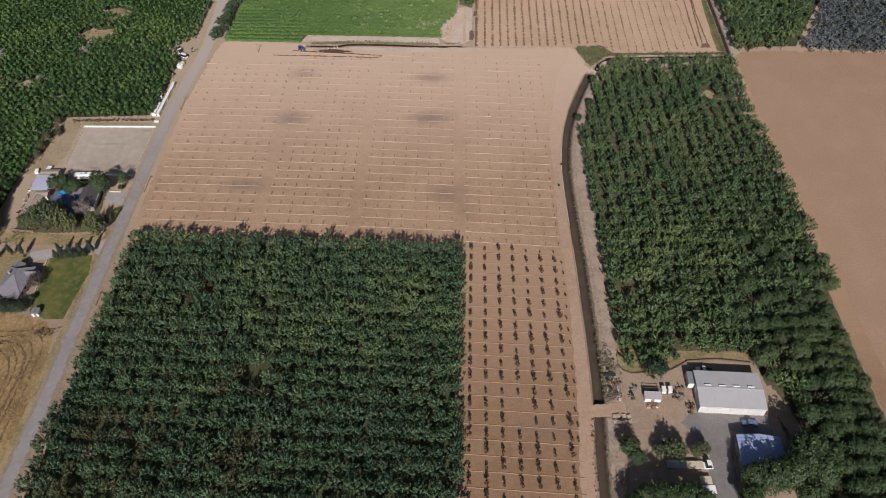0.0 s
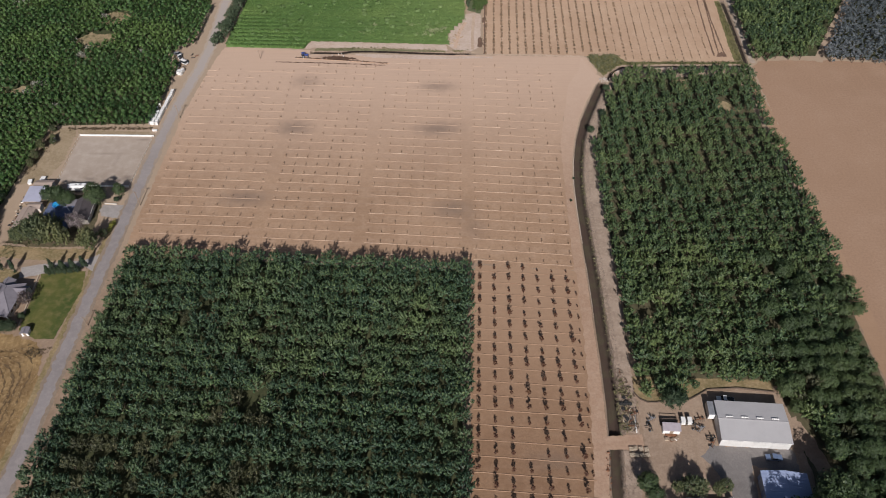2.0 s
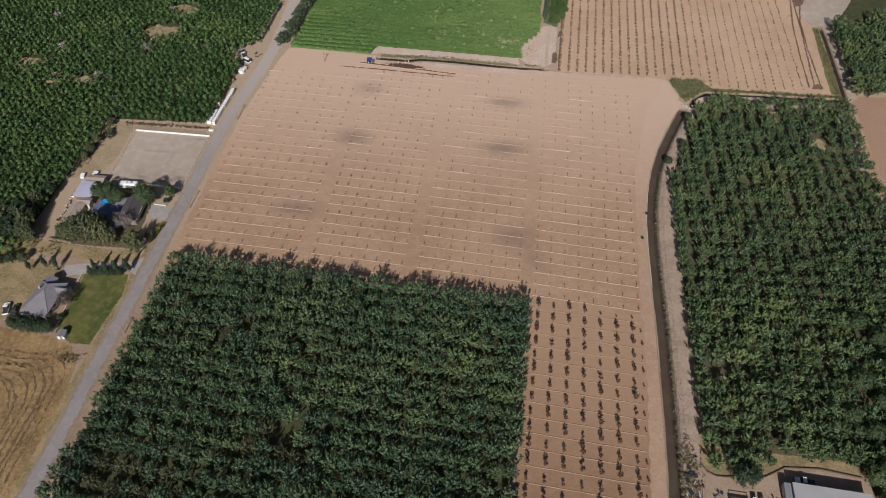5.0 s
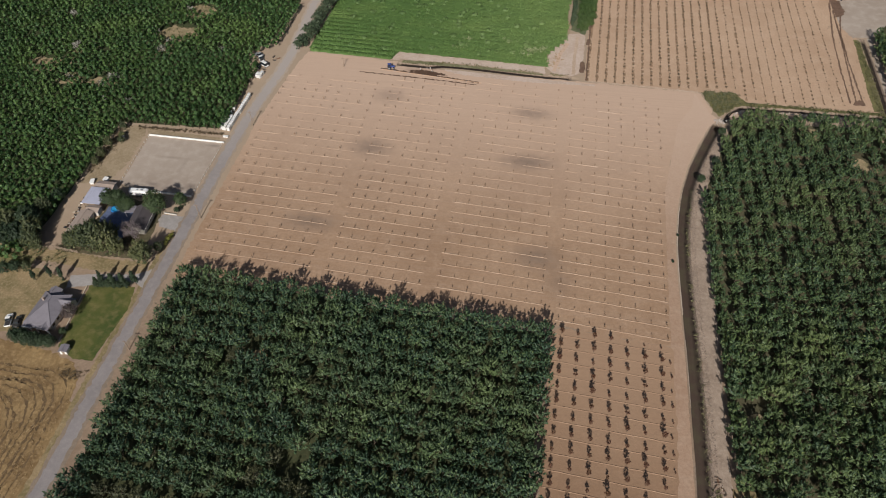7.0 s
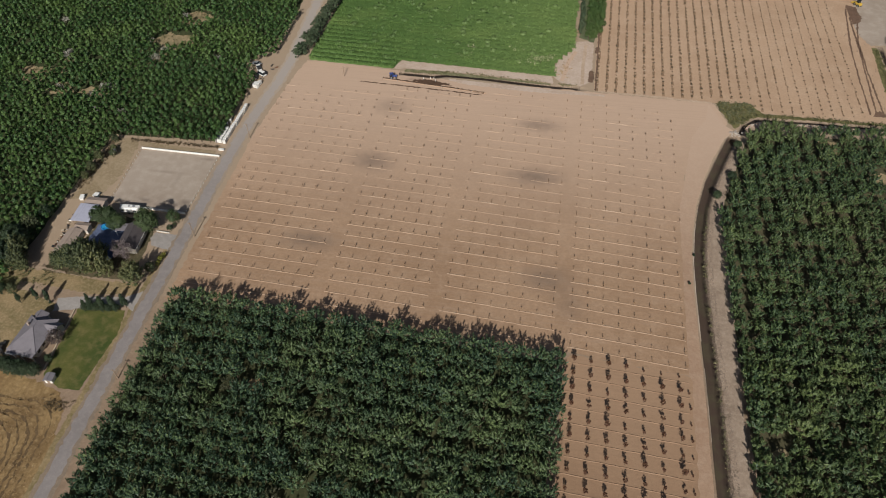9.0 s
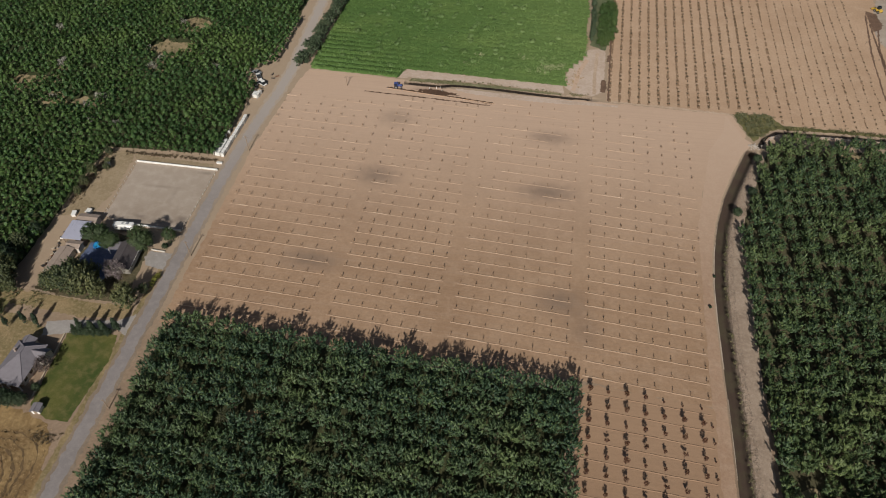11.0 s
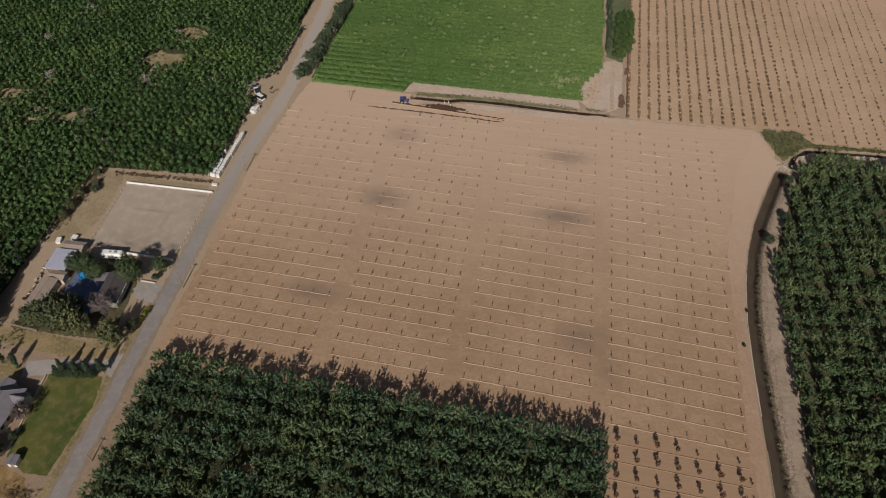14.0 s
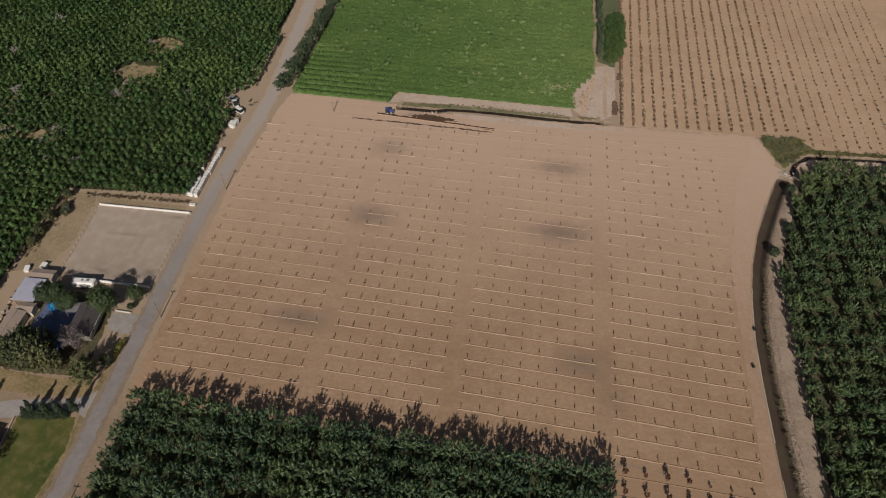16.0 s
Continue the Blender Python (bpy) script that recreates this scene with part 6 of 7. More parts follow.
for i in range(12):
    y = -SY + i * 2 * SY / 11
    for x0, x1, z0, z1 in ((-SX - 0.15, -0.2, 3.64, 4.47), (0.2, SX + 0.15, 4.47, 3.64)):
        part("roof_seam", slab(bmesh.new(), [(x0, y - 0.03, z0 + 0.045), (x1, y - 0.03, z1 + 0.045), (x1, y + 0.03, z1 + 0.045), (x0, y + 0.03, z0 + 0.045)], 0.05), BLUEROOF, shop)
for yy in (-2.4, 2.2):
    door = part("roller_door", boxed(-SX - 0.06, -SX, yy - 1.5, yy + 1.5, 0.03, 3.0), GREYMETAL, shop)
    part("door_frame", boxed(-SX - 0.09, -SX - 0.01, yy - 1.62, yy + 1.62, 3.0, 3.14), DARKMETAL, door)
vehicle("blue_car", 82.0, 105.2, 88, SHADEDBLUE, "blue car parked before the barn, shade painted into its body", 4.4)
vehicle("white_pickup", 73.4, 123.0, 86, WHITE, "white pickup in the shade behind the barn", 5.0, 1.9, (0.42, 0.75), 1.65, True)
hut = thing("tool_shed", 56.0, 113.8, 0, -3, "portable shed with a grey roof, white front and a dark slab for its shadow", "shed")
walls(hut, -2.3, 2.3, -1.5, 0.6, 1.9, WHITE)
shed_roof(hut, -2.3, 2.3, -1.5, 0.6, 2.0, 2.3, SHEDROOF, 0.2)
sheet_ribs(hut, -2.3, 2.3, -1.65, 0.75, 1.98, 2.32, 0.76, SHEDROOF)
part("door", boxed(-0.45, 0.45, -1.56, -1.5, 0.02, 1.8), WOOD, hut)
# added dark slab with posts and rail stands in for the shed's shadow
part("back_deck", boxed(-2.3, 2.3, 0.62, 2.4, 0.0, 0.35), BARK, hut)
for px in (-2.2, 2.2):
    part("post", boxed(px - 0.07, px + 0.07, 2.2, 2.34, 0.35, 1.9), BARK, hut)
part("back_rail", boxed(-2.3, 2.3, 2.22, 2.32, 1.78, 1.9), BARK, hut)
part("front_step", boxed(-1.6, 1.6, -2.3, -1.6, 0.0, 0.3), RUST, hut)
for i, (x, y) in enumerate(((54.4, 110.6), (55.9, 110.3), (57.2, 110.8))):
    cr = thing("crate", x, y, 0, 25 * i, "small weathered crate before the portable shed", "crate", "crates in the yard")
    part("body", boxed(-0.5, 0.5, -0.35, 0.35, 0, 0.5, bevel=0.03), (PALE, RUST, WHITE)[i], cr)
    part("lid", boxed(-0.53, 0.53, -0.38, 0.38, 0.5, 0.56), WOOD, cr)
for x in (59.8, 61.6):
    c = thing("utility_cart", x, 116.0, 0, -2, "small white flat-topped farm cart", "cart", "white carts in the yard")
    part("body", boxed(-0.62, 0.62, -1.1, 1.0, 0.4, 0.95, bevel=0.1), WHITE, c)
    part("canopy", boxed(-0.62, 0.62, -0.98, 0.85, 1.55, 1.63, bevel=0.03), WHITE, c)
    part("seat", boxed(-0.55, 0.55, -0.5, 0.0, 0.95, 1.3, bevel=0.05), DARKMETAL, c)
    for sx in (-0.62, 0.62):
        for yy in (-0.9, 0.8):
            wheel(c, sx, yy, 0.27, 0.18)
        part("canopy_post", boxed(sx - 0.03, sx + 0.03, 0.75, 0.81, 0.95, 1.55), GREYMETAL, c)
        part("canopy_post", boxed(sx - 0.03, sx + 0.03, -0.95, -0.89, 0.95, 1.55), GREYMETAL, c)
def implement(x, y, turn, paint, i):
    m = thing("farm_implement", x, y, 0, turn, "dark three-point farm implement standing in the yard", "implement", "implements in the yard")
    part("toolbar", boxed(-1.3, 1.3, -0.09, 0.09, 0.6, 0.78), paint, m)
    part("mast", boxed(-0.1, 0.1, -0.1, 0.5, 0.78, 1.4), paint, m)
    part("drawbar", boxed(-0.07, 0.07, 0.1, 1.6, 0.55, 0.68), paint, m)
    for k in range(5):
        part("tine", rod(bmesh.new(), (-1.2 + 0.6 * k, -0.1, 0.65), (-1.2 + 0.6 * k, -0.5, 0.0), 0.05, 0.03, 5), DARKMETAL, m)
    for sx in (-1.1, 1.1):
        wheel(m, sx, 0.5, 0.35, 0.2)
for i, (x, y, t) in enumerate(((63.0, 114.6, 80), (64.8, 116.6, 10), (64.6, 113.6, 40), (66.6, 111.0, 0), (66.8, 109.2, 60), (51.4, 116.6, 30), (50.6, 114.2, 100), (46.8, 118.2, 20))):
    implement(x, y, t, (DARKMETAL, RUST, GREYMETAL)[i % 3], i)
# curb wall of the yard
CURB = [(47.8, 125.5), (49.2, 123.2), (51.2, 122.2), (53.8, 122.2), (56, 122.6)]
CURB2 = [(60.6, 122.8), (63.8, 123.4), (66.6, 125), (69.2, 126.6), (78, 127.2), (88.2, 125.9)]
for line in (CURB, CURB2):
    cw = thing("retaining_wall", 0, 0, 0, 0, "low dark timber retaining wall round the yard", "wall")
    for (ax, ay), (bx, by) in zip(line, line[1:]):
        a = math.atan2(by - ay, bx - ax)
        part("timber", boxed(0, math.hypot(bx - ax, by - ay) + 0.05, -0.09, 0.09, -0.05, 0.42), BARK, cw, m=pose(ax, ay, 0, 0, 0, math.degrees(a)))
sheet("dry_grass", [(48, 126), (49.6, 123.6), (51.4, 122.7), (53.8, 122.7), (56, 123), (60.6, 123.2), (63.6, 123.9), (66.4, 125.5), (69, 127.1), (78, 127.6), (88, 126.4), (89, 130), (48, 131)], DRYGRASS, 0.03, 0.15, 1.0, "dry olive grass behind the retaining wall", "grass")
for i, (x, y, s) in enumerate(((74.4, 129.8, 0.85), (78.4, 130.0, 0.8), (82.2, 130.0, 0.9), (86.2, 129.6, 0.85), (89.6, 129.4, 0.9), (92.8, 126.2, 1.0), (92.8, 121.4, 0.95), (94.2, 117.4, 0.95), (96.4, 113.6, 0.95), (97.6, 109.2, 0.95), (98.6, 105.0, 0.95), (65.2, 127.2, 0.55), (51.2, 125.4, 0.5))):
    single_tree(walnuts_e, x, y, s, "small green orchard tree at the edge of the yard", i=i)
single_tree(darks, 57.4, 121.6, 0.95, "round dark tree at the edge of the yard", i=2)
single_tree(darks, 59.6, 122.4, 0.7, "round dark tree at the edge of the yard", i=3)
for i, (x, y, s) in enumerate(((46.2, 96.4, 0.85), (47.6, 93.4, 0.7), (54.2, 96.0, 0.5), (57.0, 95.6, 0.8), (59.8, 95.6, 0.7), (64.4, 95.4, 0.55), (66.4, 96.0, 0.6))):
    single_tree(garden if i > 1 else greens, x, y, s, "rounded olive-green tree in the farmyard", i=i)
for i, (x, y, s) in enumerate(((47.6, 81.6, 1.0), (51.4, 81.2, 1.1), (55.4, 81.0, 1.15), (59.2, 81.2, 1.1), (62.8, 80.6, 0.95), (44, 79, 0.9), (76.8, 87.0, 1.1), (80.4, 86.4, 1.35), (84.2, 87.0, 1.3), (88.2, 87.6, 1.3), (90.6, 91.0, 1.45), (92.4, 93.6, 1.45), (75, 81.5, 1.0), (94.6, 88.0, 1.4), (90.6, 82.4, 1.1), (99.6, 93.4, 0.9), (90.4, 125.0, 0.9), (91.8, 119.6, 0.6))):
    single_tree(greens, x, y, s, "broad deep-green tree shading the farmyard", i=i)
def flatbed(x, y, turn, long, label, load):
    f = thing("flatbed_trailer", x, y, 0, turn, label, "trailer", "trailers in the yard")
    L = long / 2
    part("deck", boxed(-L, L, -1.15, 1.15, 1.0, 1.16, bevel=0.02), load, f)
    part("chassis", boxed(-L + 0.3, L - 0.3, -0.45, 0.45, 0.7, 1.0), DARKMETAL, f)
    for k in range(int(long / 0.9)):
        part("deck_plank", boxed(-L + 0.9 * k + 0.04, -L + 0.9 * k + 0.84, -1.1, 1.1, 1.16, 1.2), load, f)
    for xx in (-L + 0.8, -L + 1.8):
        for yy in (-1.0, 1.0):
            wheel(f, xx, yy, 0.42, 0.26, "x")
    return f
flatbed(58.6, 92.4, 0, 5.2, "grey flatbed trailer parked in a line", GREYMETAL)
flatbed(63.6, 92.2, 0, 4.6, "pale timber flatbed trailer parked in a line", PALE)
vehicle("white_truck", 67.0, 92.2, -90, WHITE, "white truck cab in front of the trailers", 3.0, 2.0, (0.3, 0.9), 2.3)
flatbed(65.6, 87.8, 0, 3.0, "small pale trailer with timber", PALE)
flatbed(65.9, 85.2, 0, 3.4, "small pale trailer with timber", WHITE)
hyd = thing("red_standpipe", 43.3, 87.4, 0, 0, "red-painted irrigation standpipe beside the ditch", "standpipe")
part("pipe", rod(bmesh.new(), (0, 0, -0.1), (0, 0, 1.6), 0.22, sides=9), REDPAINT, hyd)
part("elbow", rod(bmesh.new(), (0, 0, 1.5), (0.1, -1.4, 1.3), 0.16, sides=8), REDPAINT, hyd)
part("flange", rod(bmesh.new(), (0, 0, 1.6), (0, 0, 1.68), 0.3, sides=9), RUST, hyd)
post = thing("white_beam", 46.6, 114.6, 0, 0, "white-painted timber beam lying in the yard", "beam")
part("beam", boxed(-0.13, 0.13, -2.0, 2.0, 0, 0.28, bevel=0.02), WHITE, post)
for i in range(8):
    p = thing("pallet", 44.0 + 1.4 * (i % 4) + r.uniform(-0.2, 0.2), 105.6 + 1.8 * (i // 4) + r.uniform(-0.2, 0.2), 0, r.uniform(-15, 15), "weathered wooden pallet leaning on clutter", "pallet", "pallets beside the ditch")
    for k in range(5):
        part("slat", boxed(-0.6, 0.6, -0.55 + 0.24 * k, -0.42 + 0.24 * k, 0.55, 0.59), PALE, p)
    for sx in (-0.5, 0.0, 0.5):
        part("stringer", boxed(sx - 0.05, sx + 0.05, -0.56, 0.56, 0, 0.55), WOOD, p)
for i in range(9):
    p = thing("bent_pipe", 43.9 + 0.33 * i, 113.2 + 0.1 * i, 0.0, 4 - 2 * i, "long bent pale pipe in a scrap heap", "pipe", "scrap pipes beside the ditch")
    bm = bmesh.new()
    pts = [(0.25 * math.sin(q * 0.6), q * 0.8, 0.12 + 0.02 * i) for q in range(7)]
    for a, b in zip(pts, pts[1:]):
        rod(bm, a, b, 0.09, sides=6)
    part("pipe", bm, (PALE, GREYMETAL, WOOD)[i % 3], p)

def tyre(x, y, z, tilt):
    t = thing("old_tyre", x, y, z, 0, "worn black tyre lying in a scrap heap", "tyre", "tyres in the scrap heap")
    bm = bmesh.new()
    for i in range(12):
        a0, a1 = i * math.pi / 6, (i + 1) * math.pi / 6
        rod(bm, (0.42 * math.cos(a0), 0.42 * math.sin(a0), 0.14), (0.42 * math.cos(a1), 0.42 * math.sin(a1), 0.14), 0.15, sides=6)
    part("tread", bm, TYRE, t, m=pose(0, 0, 0, tilt, 0, 0))
    part("sidewall", rod(bmesh.new(), (0, 0, 0.03), (0, 0, 0.25), 0.38, sides=12), DARKMETAL, t, m=pose(0, 0, 0, tilt, 0, 0))
for i in range(14):
    tyre(44.6 + r.uniform(-1.2, 1.6), 119.5 + r.uniform(-4, 6), r.uniform(0.15, 0.4), r.uniform(-12, 12))
for i in range(26):
    p = thing("scrap_plank", 44.8 + r.uniform(-1.4, 1.6), 121 + r.uniform(-7, 12), 0.25 + r.uniform(0, 0.3), r.uniform(0, 180), "weathered plank thrown on a rubble heap", "plank", "planks in the scrap heap")
    L = r.uniform(0.35, 1.0)
    part("board", boxed(-L, L, -0.12, 0.12, -0.05, 0.05, bevel=0.01), r.choice([WOOD, WOOD, BARK, RUST, PALE]), p)
    part("batten", boxed(-0.1, 0.1, -0.3, 0.3, -0.12, -0.055), r.choice([WOOD, RUST]), p)

# concrete lip of the ditch
lip = thing("ditch_lip", 0, 0, 0, 0, "thin pale concrete lip along the ditch edge, broken in places", "kerb")
lip_r = random.Random(77)
for (ax, ay), (bx, by) in zip(WEST_DITCH[3:9], WEST_DITCH[4:10]):
    d = math.hypot(bx - ax, by - ay)
    n = max(1, int(d / 4))
    for q in range(n):
        y = ay + (by - ay) * q / n
        if lip_r.random() < (0.1 if 185 < y < 235 else 0.5):
            continue
        w = lip_r.uniform(0.1, 0.2) if 185 < y < 235 else lip_r.uniform(0.04, 0.08)
        part("lip_section", boxed(d * q / n, d * (q + 1) / n - 0.04, -w, w, -0.3, 0.1, bevel=0.02), LIPCONC, lip, m=pose(ax - 1.95, ay, 0, 0, 0, math.degrees(math.atan2(by - ay, bx - ax))))

# ---- rubble, weeds and stubble ----
def scattered(name, spots, mat, label, category, size, flat=0.6, seed=1):
    """Broken lumps, each an uneven little block, as one mesh."""
    g = np.random.default_rng(seed)
    cube = np.array([(x, y, z) for x in (-1, 1) for y in (-1, 1) for z in (-1, 1)], float)
    quad = np.array([(0, 1, 3, 2), (4, 6, 7, 5), (0, 4, 5, 1), (2, 3, 7, 6), (0, 2, 6, 4), (1, 5, 7, 3)])
    V, F = [], []
    for i, (x, y) in enumerate(spots):
        s = size * g.uniform(0.4, 1.3)
        v = cube * g.uniform(0.6, 1.0, (8, 3)) * np.array([s, s * g.uniform(0.5, 1), s * flat])
        a = g.uniform(0, 6.28)
        c, q = math.cos(a), math.sin(a)
        V.append(np.stack([v[:, 0] * c - v[:, 1] * q + x, v[:, 0] * q + v[:, 1] * c + y, v[:, 2] + s * flat * 0.6], 1))
        F.append(quad + 8 * i)
    return tagged(new(name, mesh_from(name, np.concatenate(V), np.concatenate(F), mat)), label, category, kind="stuff")

def along(line, n, lo, hi, g):
    """Random places between two distances to the right of a line (negative: to its left)."""
    out = []
    seg = [(a, b, math.dist(a, b)) for a, b in zip(line, line[1:])]
    tot = sum(s[2] for s in seg)
    for _ in range(n):
        k = g.uniform(0, tot)
        for a, b, d in seg:
            if k <= d:
                break
            k -= d
        f, off = k / d, g.uniform(lo, hi)
        nx, ny = (b[1] - a[1]) / d, -(b[0] - a[0]) / d
        out.append((a[0] + (b[0] - a[0]) * f + nx * off, a[1] + (b[1] - a[1]) * f + ny * off))
    return out

g = np.random.default_rng(33)
scattered("rubble", along(WEST_DITCH, 2100, -3.8, -1.9, g), ROCK, "broken concrete and stones along the ditch bank", "rubble", 0.15, seed=2)
scattered("rubble_heap", [(g.normal(45.2, 1.1), g.uniform(113, 128)) for _ in range(190)], HEAP, "heap of broken concrete and timber beside the ditch", "rubble", 0.24, 0.9, seed=3)
scattered("rubble_bank", along(SOUTH_DITCH, 420, -4.6, -1.4, g), ROCK, "broken concrete and stones along the ditch bank", "rubble", 0.17, seed=4)
scattered("clods", along(SOUTH_DITCH, 160, 1.4, 2.8, g), RUST, "dark clods of dredged mud on the ditch edge", "clods", 0.22, seed=5)
scattered("spoil", [(g.uniform(113.2, 122) + 0, 301 + 5 * g.uniform(0, 15)) for _ in range(30)], WOOD, "scattered clods beside the trench", "clods", 0.25, seed=6)

def tufts(name, spots, mat, label, category, size, seed, rise=0.25):
    gg = np.random.default_rng(seed)
    c, d = [], []
    for x, y, s in spots:
        k = 12
        c.append(np.stack([gg.normal(x, 0.3 * s, k), gg.normal(y, 0.3 * s, k), np.abs(gg.normal(rise * s, 0.6 * rise * s, k)) + 0.05], 1))
        w = gg.normal(0, 1, (k, 3))
        w[:, 2] = np.abs(w[:, 2]) + 0.3
        d.append(w)
    v, f = leaves(np.concatenate(c), np.concatenate(d), size, gg, 0.4, 0.7)
    return tagged(new(name, mesh_from(name, v, f, mat)), label, category, kind="stuff")

tufts("ditch_weeds", [(x, y, g.uniform(0.6, 1.5)) for x, y in along(EAST_DITCH[1:], 420, -3.4, -1.2, g)], WEEDS, "scrubby green weeds on the ditch bank", "weeds", 0.5, 41)
tufts("corner_weeds", [(g.uniform(55.5, 69), g.uniform(297, 304.5), g.uniform(0.6, 1.6)) for _ in range(130)] + [(g.uniform(58.5, 65), g.uniform(290, 298), g.uniform(0.6, 1.5)) for _ in range(60)], WEEDS, "bushy weeds at the field corner", "weeds", 0.55, 42)
tufts("bank_weeds", [(x, y, g.uniform(0.4, 1.0)) for x, y in along(WEST_DITCH[3:], 130, -1.8, -0.9, g)], WEEDS, "weeds hanging over the ditch edge", "weeds", 0.4, 43)
tufts("heap_weeds", [(g.normal(44.8, 1.2), g.uniform(113, 130), g.uniform(0.5, 1.3)) for _ in range(70)], WEEDS, "green weeds growing through the rubble", "weeds", 0.5, 47)
tufts("north_weeds", [(x, y, g.uniform(0.5, 1.1)) for x, y in along(NORTH_DITCH, 130, -3.0, -1.0, g)], WEEDS, "weeds along the northern ditch", "weeds", 0.45, 44)
tufts("lawn_weeds", [(g.uniform(-200, -158), g.uniform(176.5, 184), g.uniform(0.5, 1.3)) for _ in range(160)], WEEDS, "rough green weeds in the dry grass", "weeds", 0.5, 45)
for i, (x, y) in enumerate(((40.6, 218.6), (38.4, 206.4), (49.6, 247.0), (59.6, 275.5), (60.9, 266.0), (55.6, 257.5))):
    single_tree(darks, x if i > 1 else x - 0.6, y, 0.13 if i < 2 else 0.45, "low dark bush on the ditch bank", "bush", "bush", i=i)
straw = [(g.uniform(-205, -131.5), g.uniform(60, 142), g.uniform(0.4, 0.9)) for _ in range(700)]
STRAW = leafy("straw_blades", (0.40, 0.285, 0.14), (0.5, 0.37, 0.2), (0.24, 0.155, 0.075), 0.1)
tufts("straw", straw, STRAW, "loose straw lying in the stubble", "straw", 0.24, 46, 0.04)
# ruts follow the road and turn west round the field corner
windrow = []
for k in range(15):
    e, c = -132.4 - 1.8 * k - 0.5 * (k % 2), 138.8 - 1.5 * k - 0.4 * (k % 3)
    rad = 9 + 0.6 * k
    line = [(e, 45)] + [(e + 0.2 * math.sin(y * 0.4 + k), y) for y in np.arange(60, c - rad, 9)]
    line += [(e - rad + rad * math.cos(a), c - rad + rad * math.sin(a)) for a in np.linspace(0, math.pi / 2, 8)]
    line += [(e - rad - 8 - q, c + 0.3 * math.sin(q)) for q in range(0, 50, 9)]
    for (ax, ay), (bx, by) in zip(line[1:], line[2:]):
        windrow += [(ax + (bx - ax) * u + g.normal(1.6, 0.35), ay + (by - ay) * u + g.normal(0, 0.3), g.uniform(0.5, 1.0)) for u in g.uniform(0, 1, max(1, int(math.hypot(bx - ax, by - ay) * 1.3)))]
    strip("harvest_rut", line, (0.12 + 0.18 * (k % 3), 0.16), RUT, 0.05, 0.4, "dark rut between rows of cut straw", "rut", step=0.7)
tufts("windrows", windrow, STRAW, "raked rows of straw curving round the stubble", "straw", 0.3, 49, 0.04)
scattered("bank_rubble", along([(64, 288.5), (70, 292.6), (88, 293.3), (108, 293.0), (124, 292.8)], 260, -0.5, 0.9, g), PALEROCK, "pale broken concrete along the ditch edge", "rubble", 0.24, seed=7)
scattered("culvert_rubble", [(g.normal(60.2, 1.1), g.normal(284.4, 0.8)) for _ in range(70)], PALEROCK, "pale broken concrete over the culvert", "rubble", 0.28, seed=8)
tufts("crop_margin_weeds", [(g.normal(-7.5 + 0.16 * (y - 312), 1.6), y, g.uniform(0.5, 1.1)) for y in g.uniform(313, 352, 90)], STRAW, "dry straw-coloured weeds on the crop's margin", "weeds", 0.45, 50, 0.12)
tufts("corner_straw", [(g.normal(-134.6, 2.2), g.normal(138.4, 1.0), g.uniform(0.5, 1.0)) for _ in range(60)], SEEDLING, "dark dry weeds at the stubble's corner", "weeds", 0.4, 48)
patch_g = np.random.default_rng(61)
tufts("patch_scrub", [(patch_g.normal(cx, cr * 0.8), patch_g.normal(cy, cr * 0.55), patch_g.uniform(0.6, 1.6)) for cx, cy, cr in ((-178.4, 320.4, 6.4), (-174, 340.8, 5.0), (-228, 289, 4.6), (-210.4, 278.6, 3.6)) for _ in range(26)], WEEDS, "dry scrub in the bare patches of the orchard", "weeds", 0.6, 62, 0.3)
edge_g = np.random.default_rng(63)
tufts("orchard_edge_scrub", [(edge_g.uniform(-166, -131), edge_g.normal(250.6, 0.35), edge_g.uniform(0.5, 1.1)) for _ in range(150)] + [(edge_g.normal(-171.6, 1.2), edge_g.uniform(222, 251), edge_g.uniform(0.6, 1.8)) for _ in range(110)], SEEDLING, "low brown scrub along the orchard edge", "weeds", 0.5, 64, 0.22)
# darker, rounder trees in the south-east of the orchard
dark_g = np.random.default_rng(71)
for x, y in dark_spots:
    tree("orchard_tree", greens[dark_g.integers(4)], x + dark_g.normal(0, 0.3), y + dark_g.normal(0, 0.3), dark_g.uniform(0, 6.28), dark_g.uniform(0.74, 0.98) * (0.82 if x > 116 else 1), "dark green round orchard tree", "tree", "orchard east of the ditch")
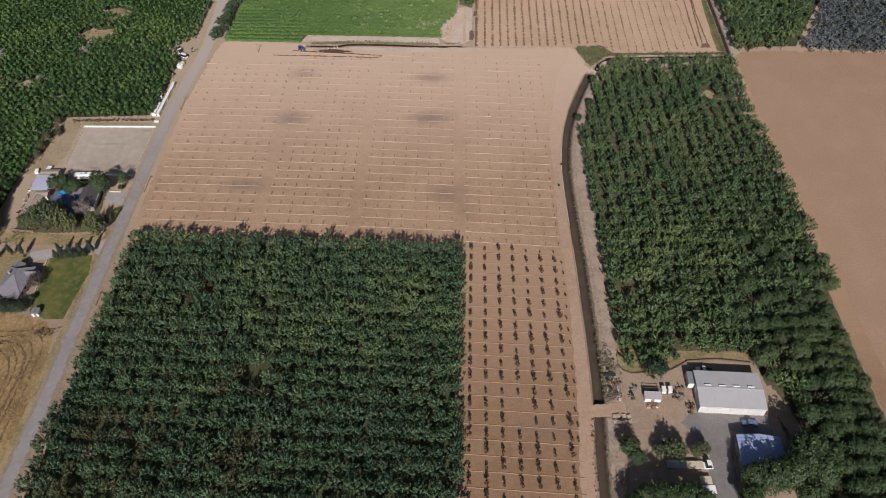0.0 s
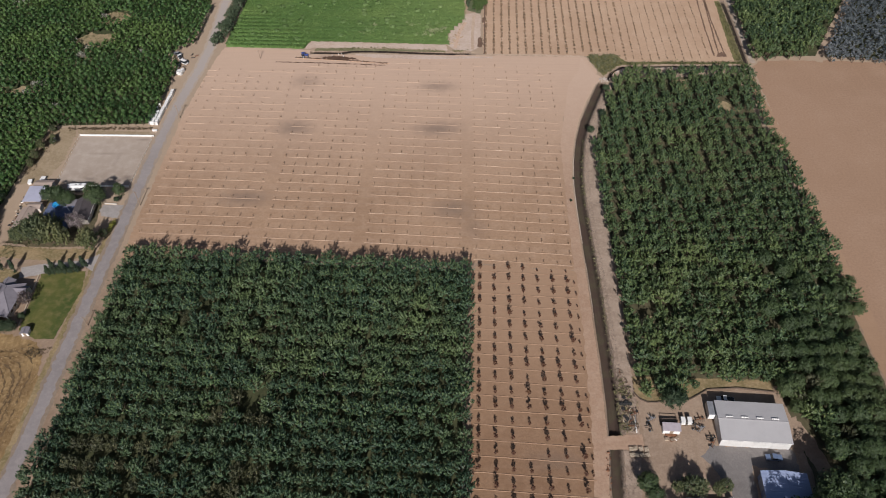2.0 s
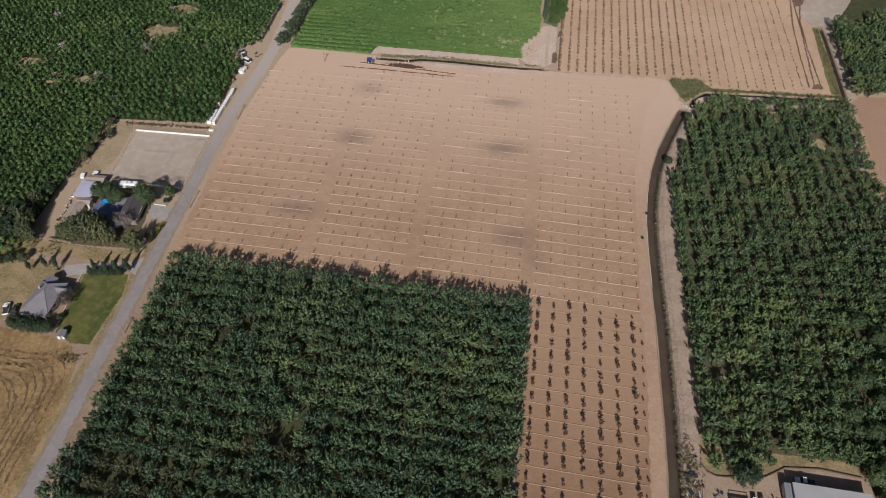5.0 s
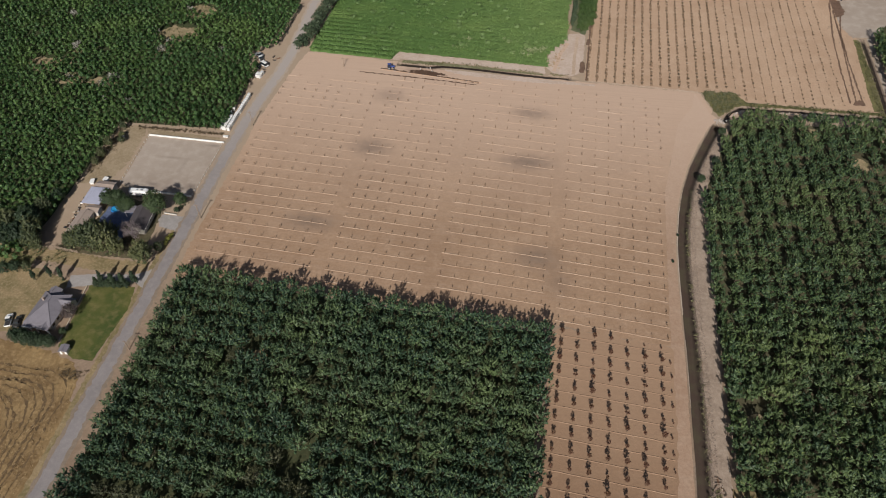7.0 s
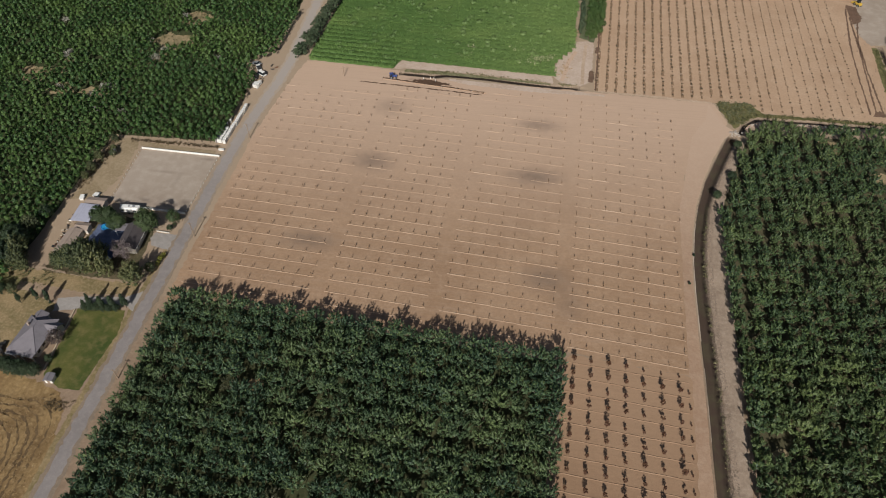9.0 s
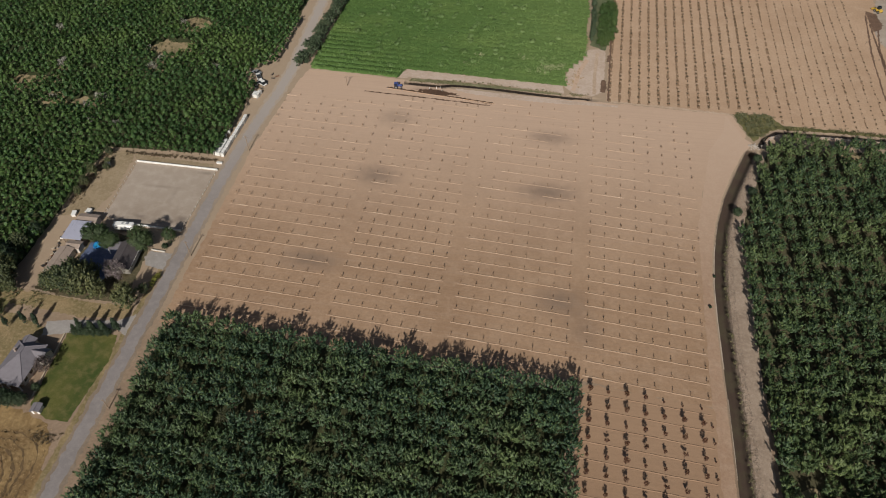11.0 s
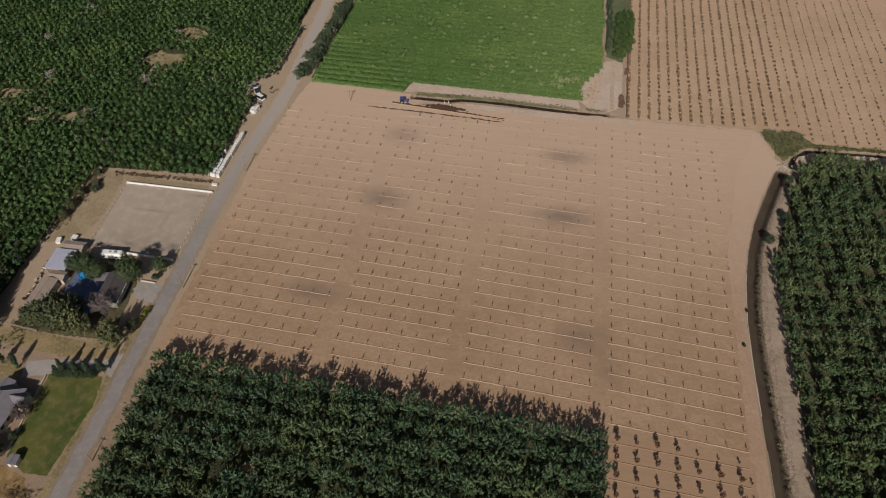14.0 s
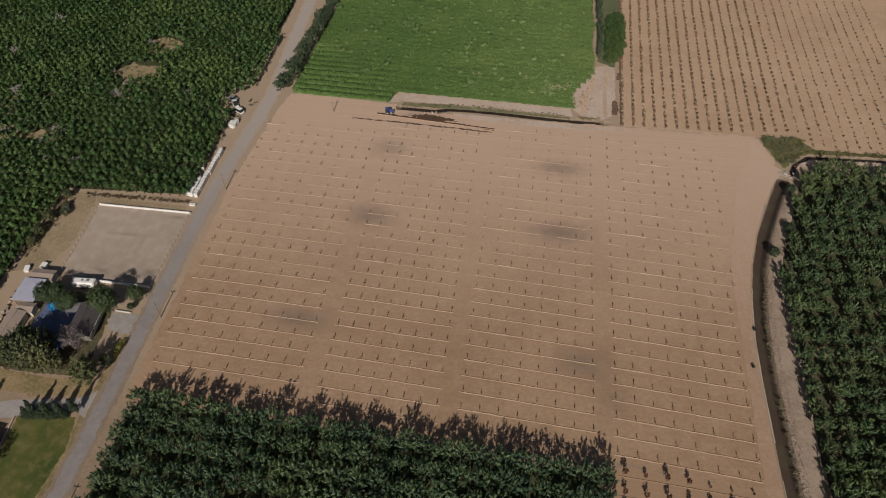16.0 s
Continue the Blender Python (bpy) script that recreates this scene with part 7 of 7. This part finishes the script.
# dead trees that stand grey among the green ones
DEADWOOD = leafy("dead_twigs", (0.4, 0.385, 0.33), (0.5, 0.48, 0.42), (0.25, 0.235, 0.195), 0.05)
dead = kinds(3, 27, DEADWOOD, 1.7, 0.6, 3.8, 30, 10, 1.1, fluff=0.6, narrow=0.07, shoot=1.2, spread=0.5)
for i, (x, y, s) in enumerate(((-235.1, 328.4, 0.9), (-227.2, 353.1, 1.2), (-230.4, 352.2, 0.9), (-218.8, 301.4, 1.1), (-216.0, 299.4, 0.8), (-190.8, 279.5, 1.1), (-193.8, 274.7, 0.9), (-188.6, 281.2, 0.8), (-209.6, 277.4, 0.9), (-180.6, 338.9, 0.9), (-188.2, 318.0, 0.7), (-179.5, 303.4, 1.0), (-178.2, 309.8, 0.9), (-153.0, 306.9, 0.8), (-187.3, 265.2, 0.8), (-176.5, 264.6, 0.8))):
    single_tree(dead, x, y, s, "leafless grey dead tree in the orchard", i=i)
tufts("corner_dry_weeds", [(g.uniform(55.5, 69), g.uniform(297, 304.5), g.uniform(0.6, 1.4)) for _ in range(110)] + [(g.uniform(58.5, 65), g.uniform(290, 298), g.uniform(0.6, 1.3)) for _ in range(50)], GREYWEED, "greyish dry weeds at the field corner", "weeds", 0.5, 63, 0.3)
# loose pale soil thrown up between the seedlings, and straw-coloured plants in the crop
scattered("soil_mounds", [(8.7 + 3.75 * i + 0.03 * (y - 306) + g.normal(0, 0.12), y + g.normal(0, 0.25)) for i in range(15) for y in np.arange(308.4 if i < 12 else 310, 420, 2.8) if g.random() < 0.75], PALELINE, "pale loose soil between the seedlings", "soil", 0.42, 0.3, seed=9)
DEADCROP = leafy("dead_crop_leaves", (0.42, 0.4, 0.24), (0.54, 0.5, 0.33), (0.25, 0.27, 0.13), 0.1)
tufts("dead_crop_plants", [(g.normal(cx, sx), g.normal(cy, 1.0), g.uniform(0.8, 1.6)) for cx, cy, sx, n in ((-16.7, 325.0, 2.4, 26), (-12.5, 326.5, 1.6, 12), (-44.8, 331.6, 1.4, 7), (-47.3, 323.4, 1.6, 5), (-27, 331, 1.8, 6), (-20, 322, 2.5, 8)) for _ in range(n)], DEADCROP, "straw-coloured dead plants in the green crop", "crop", 0.55, 64, 0.75)
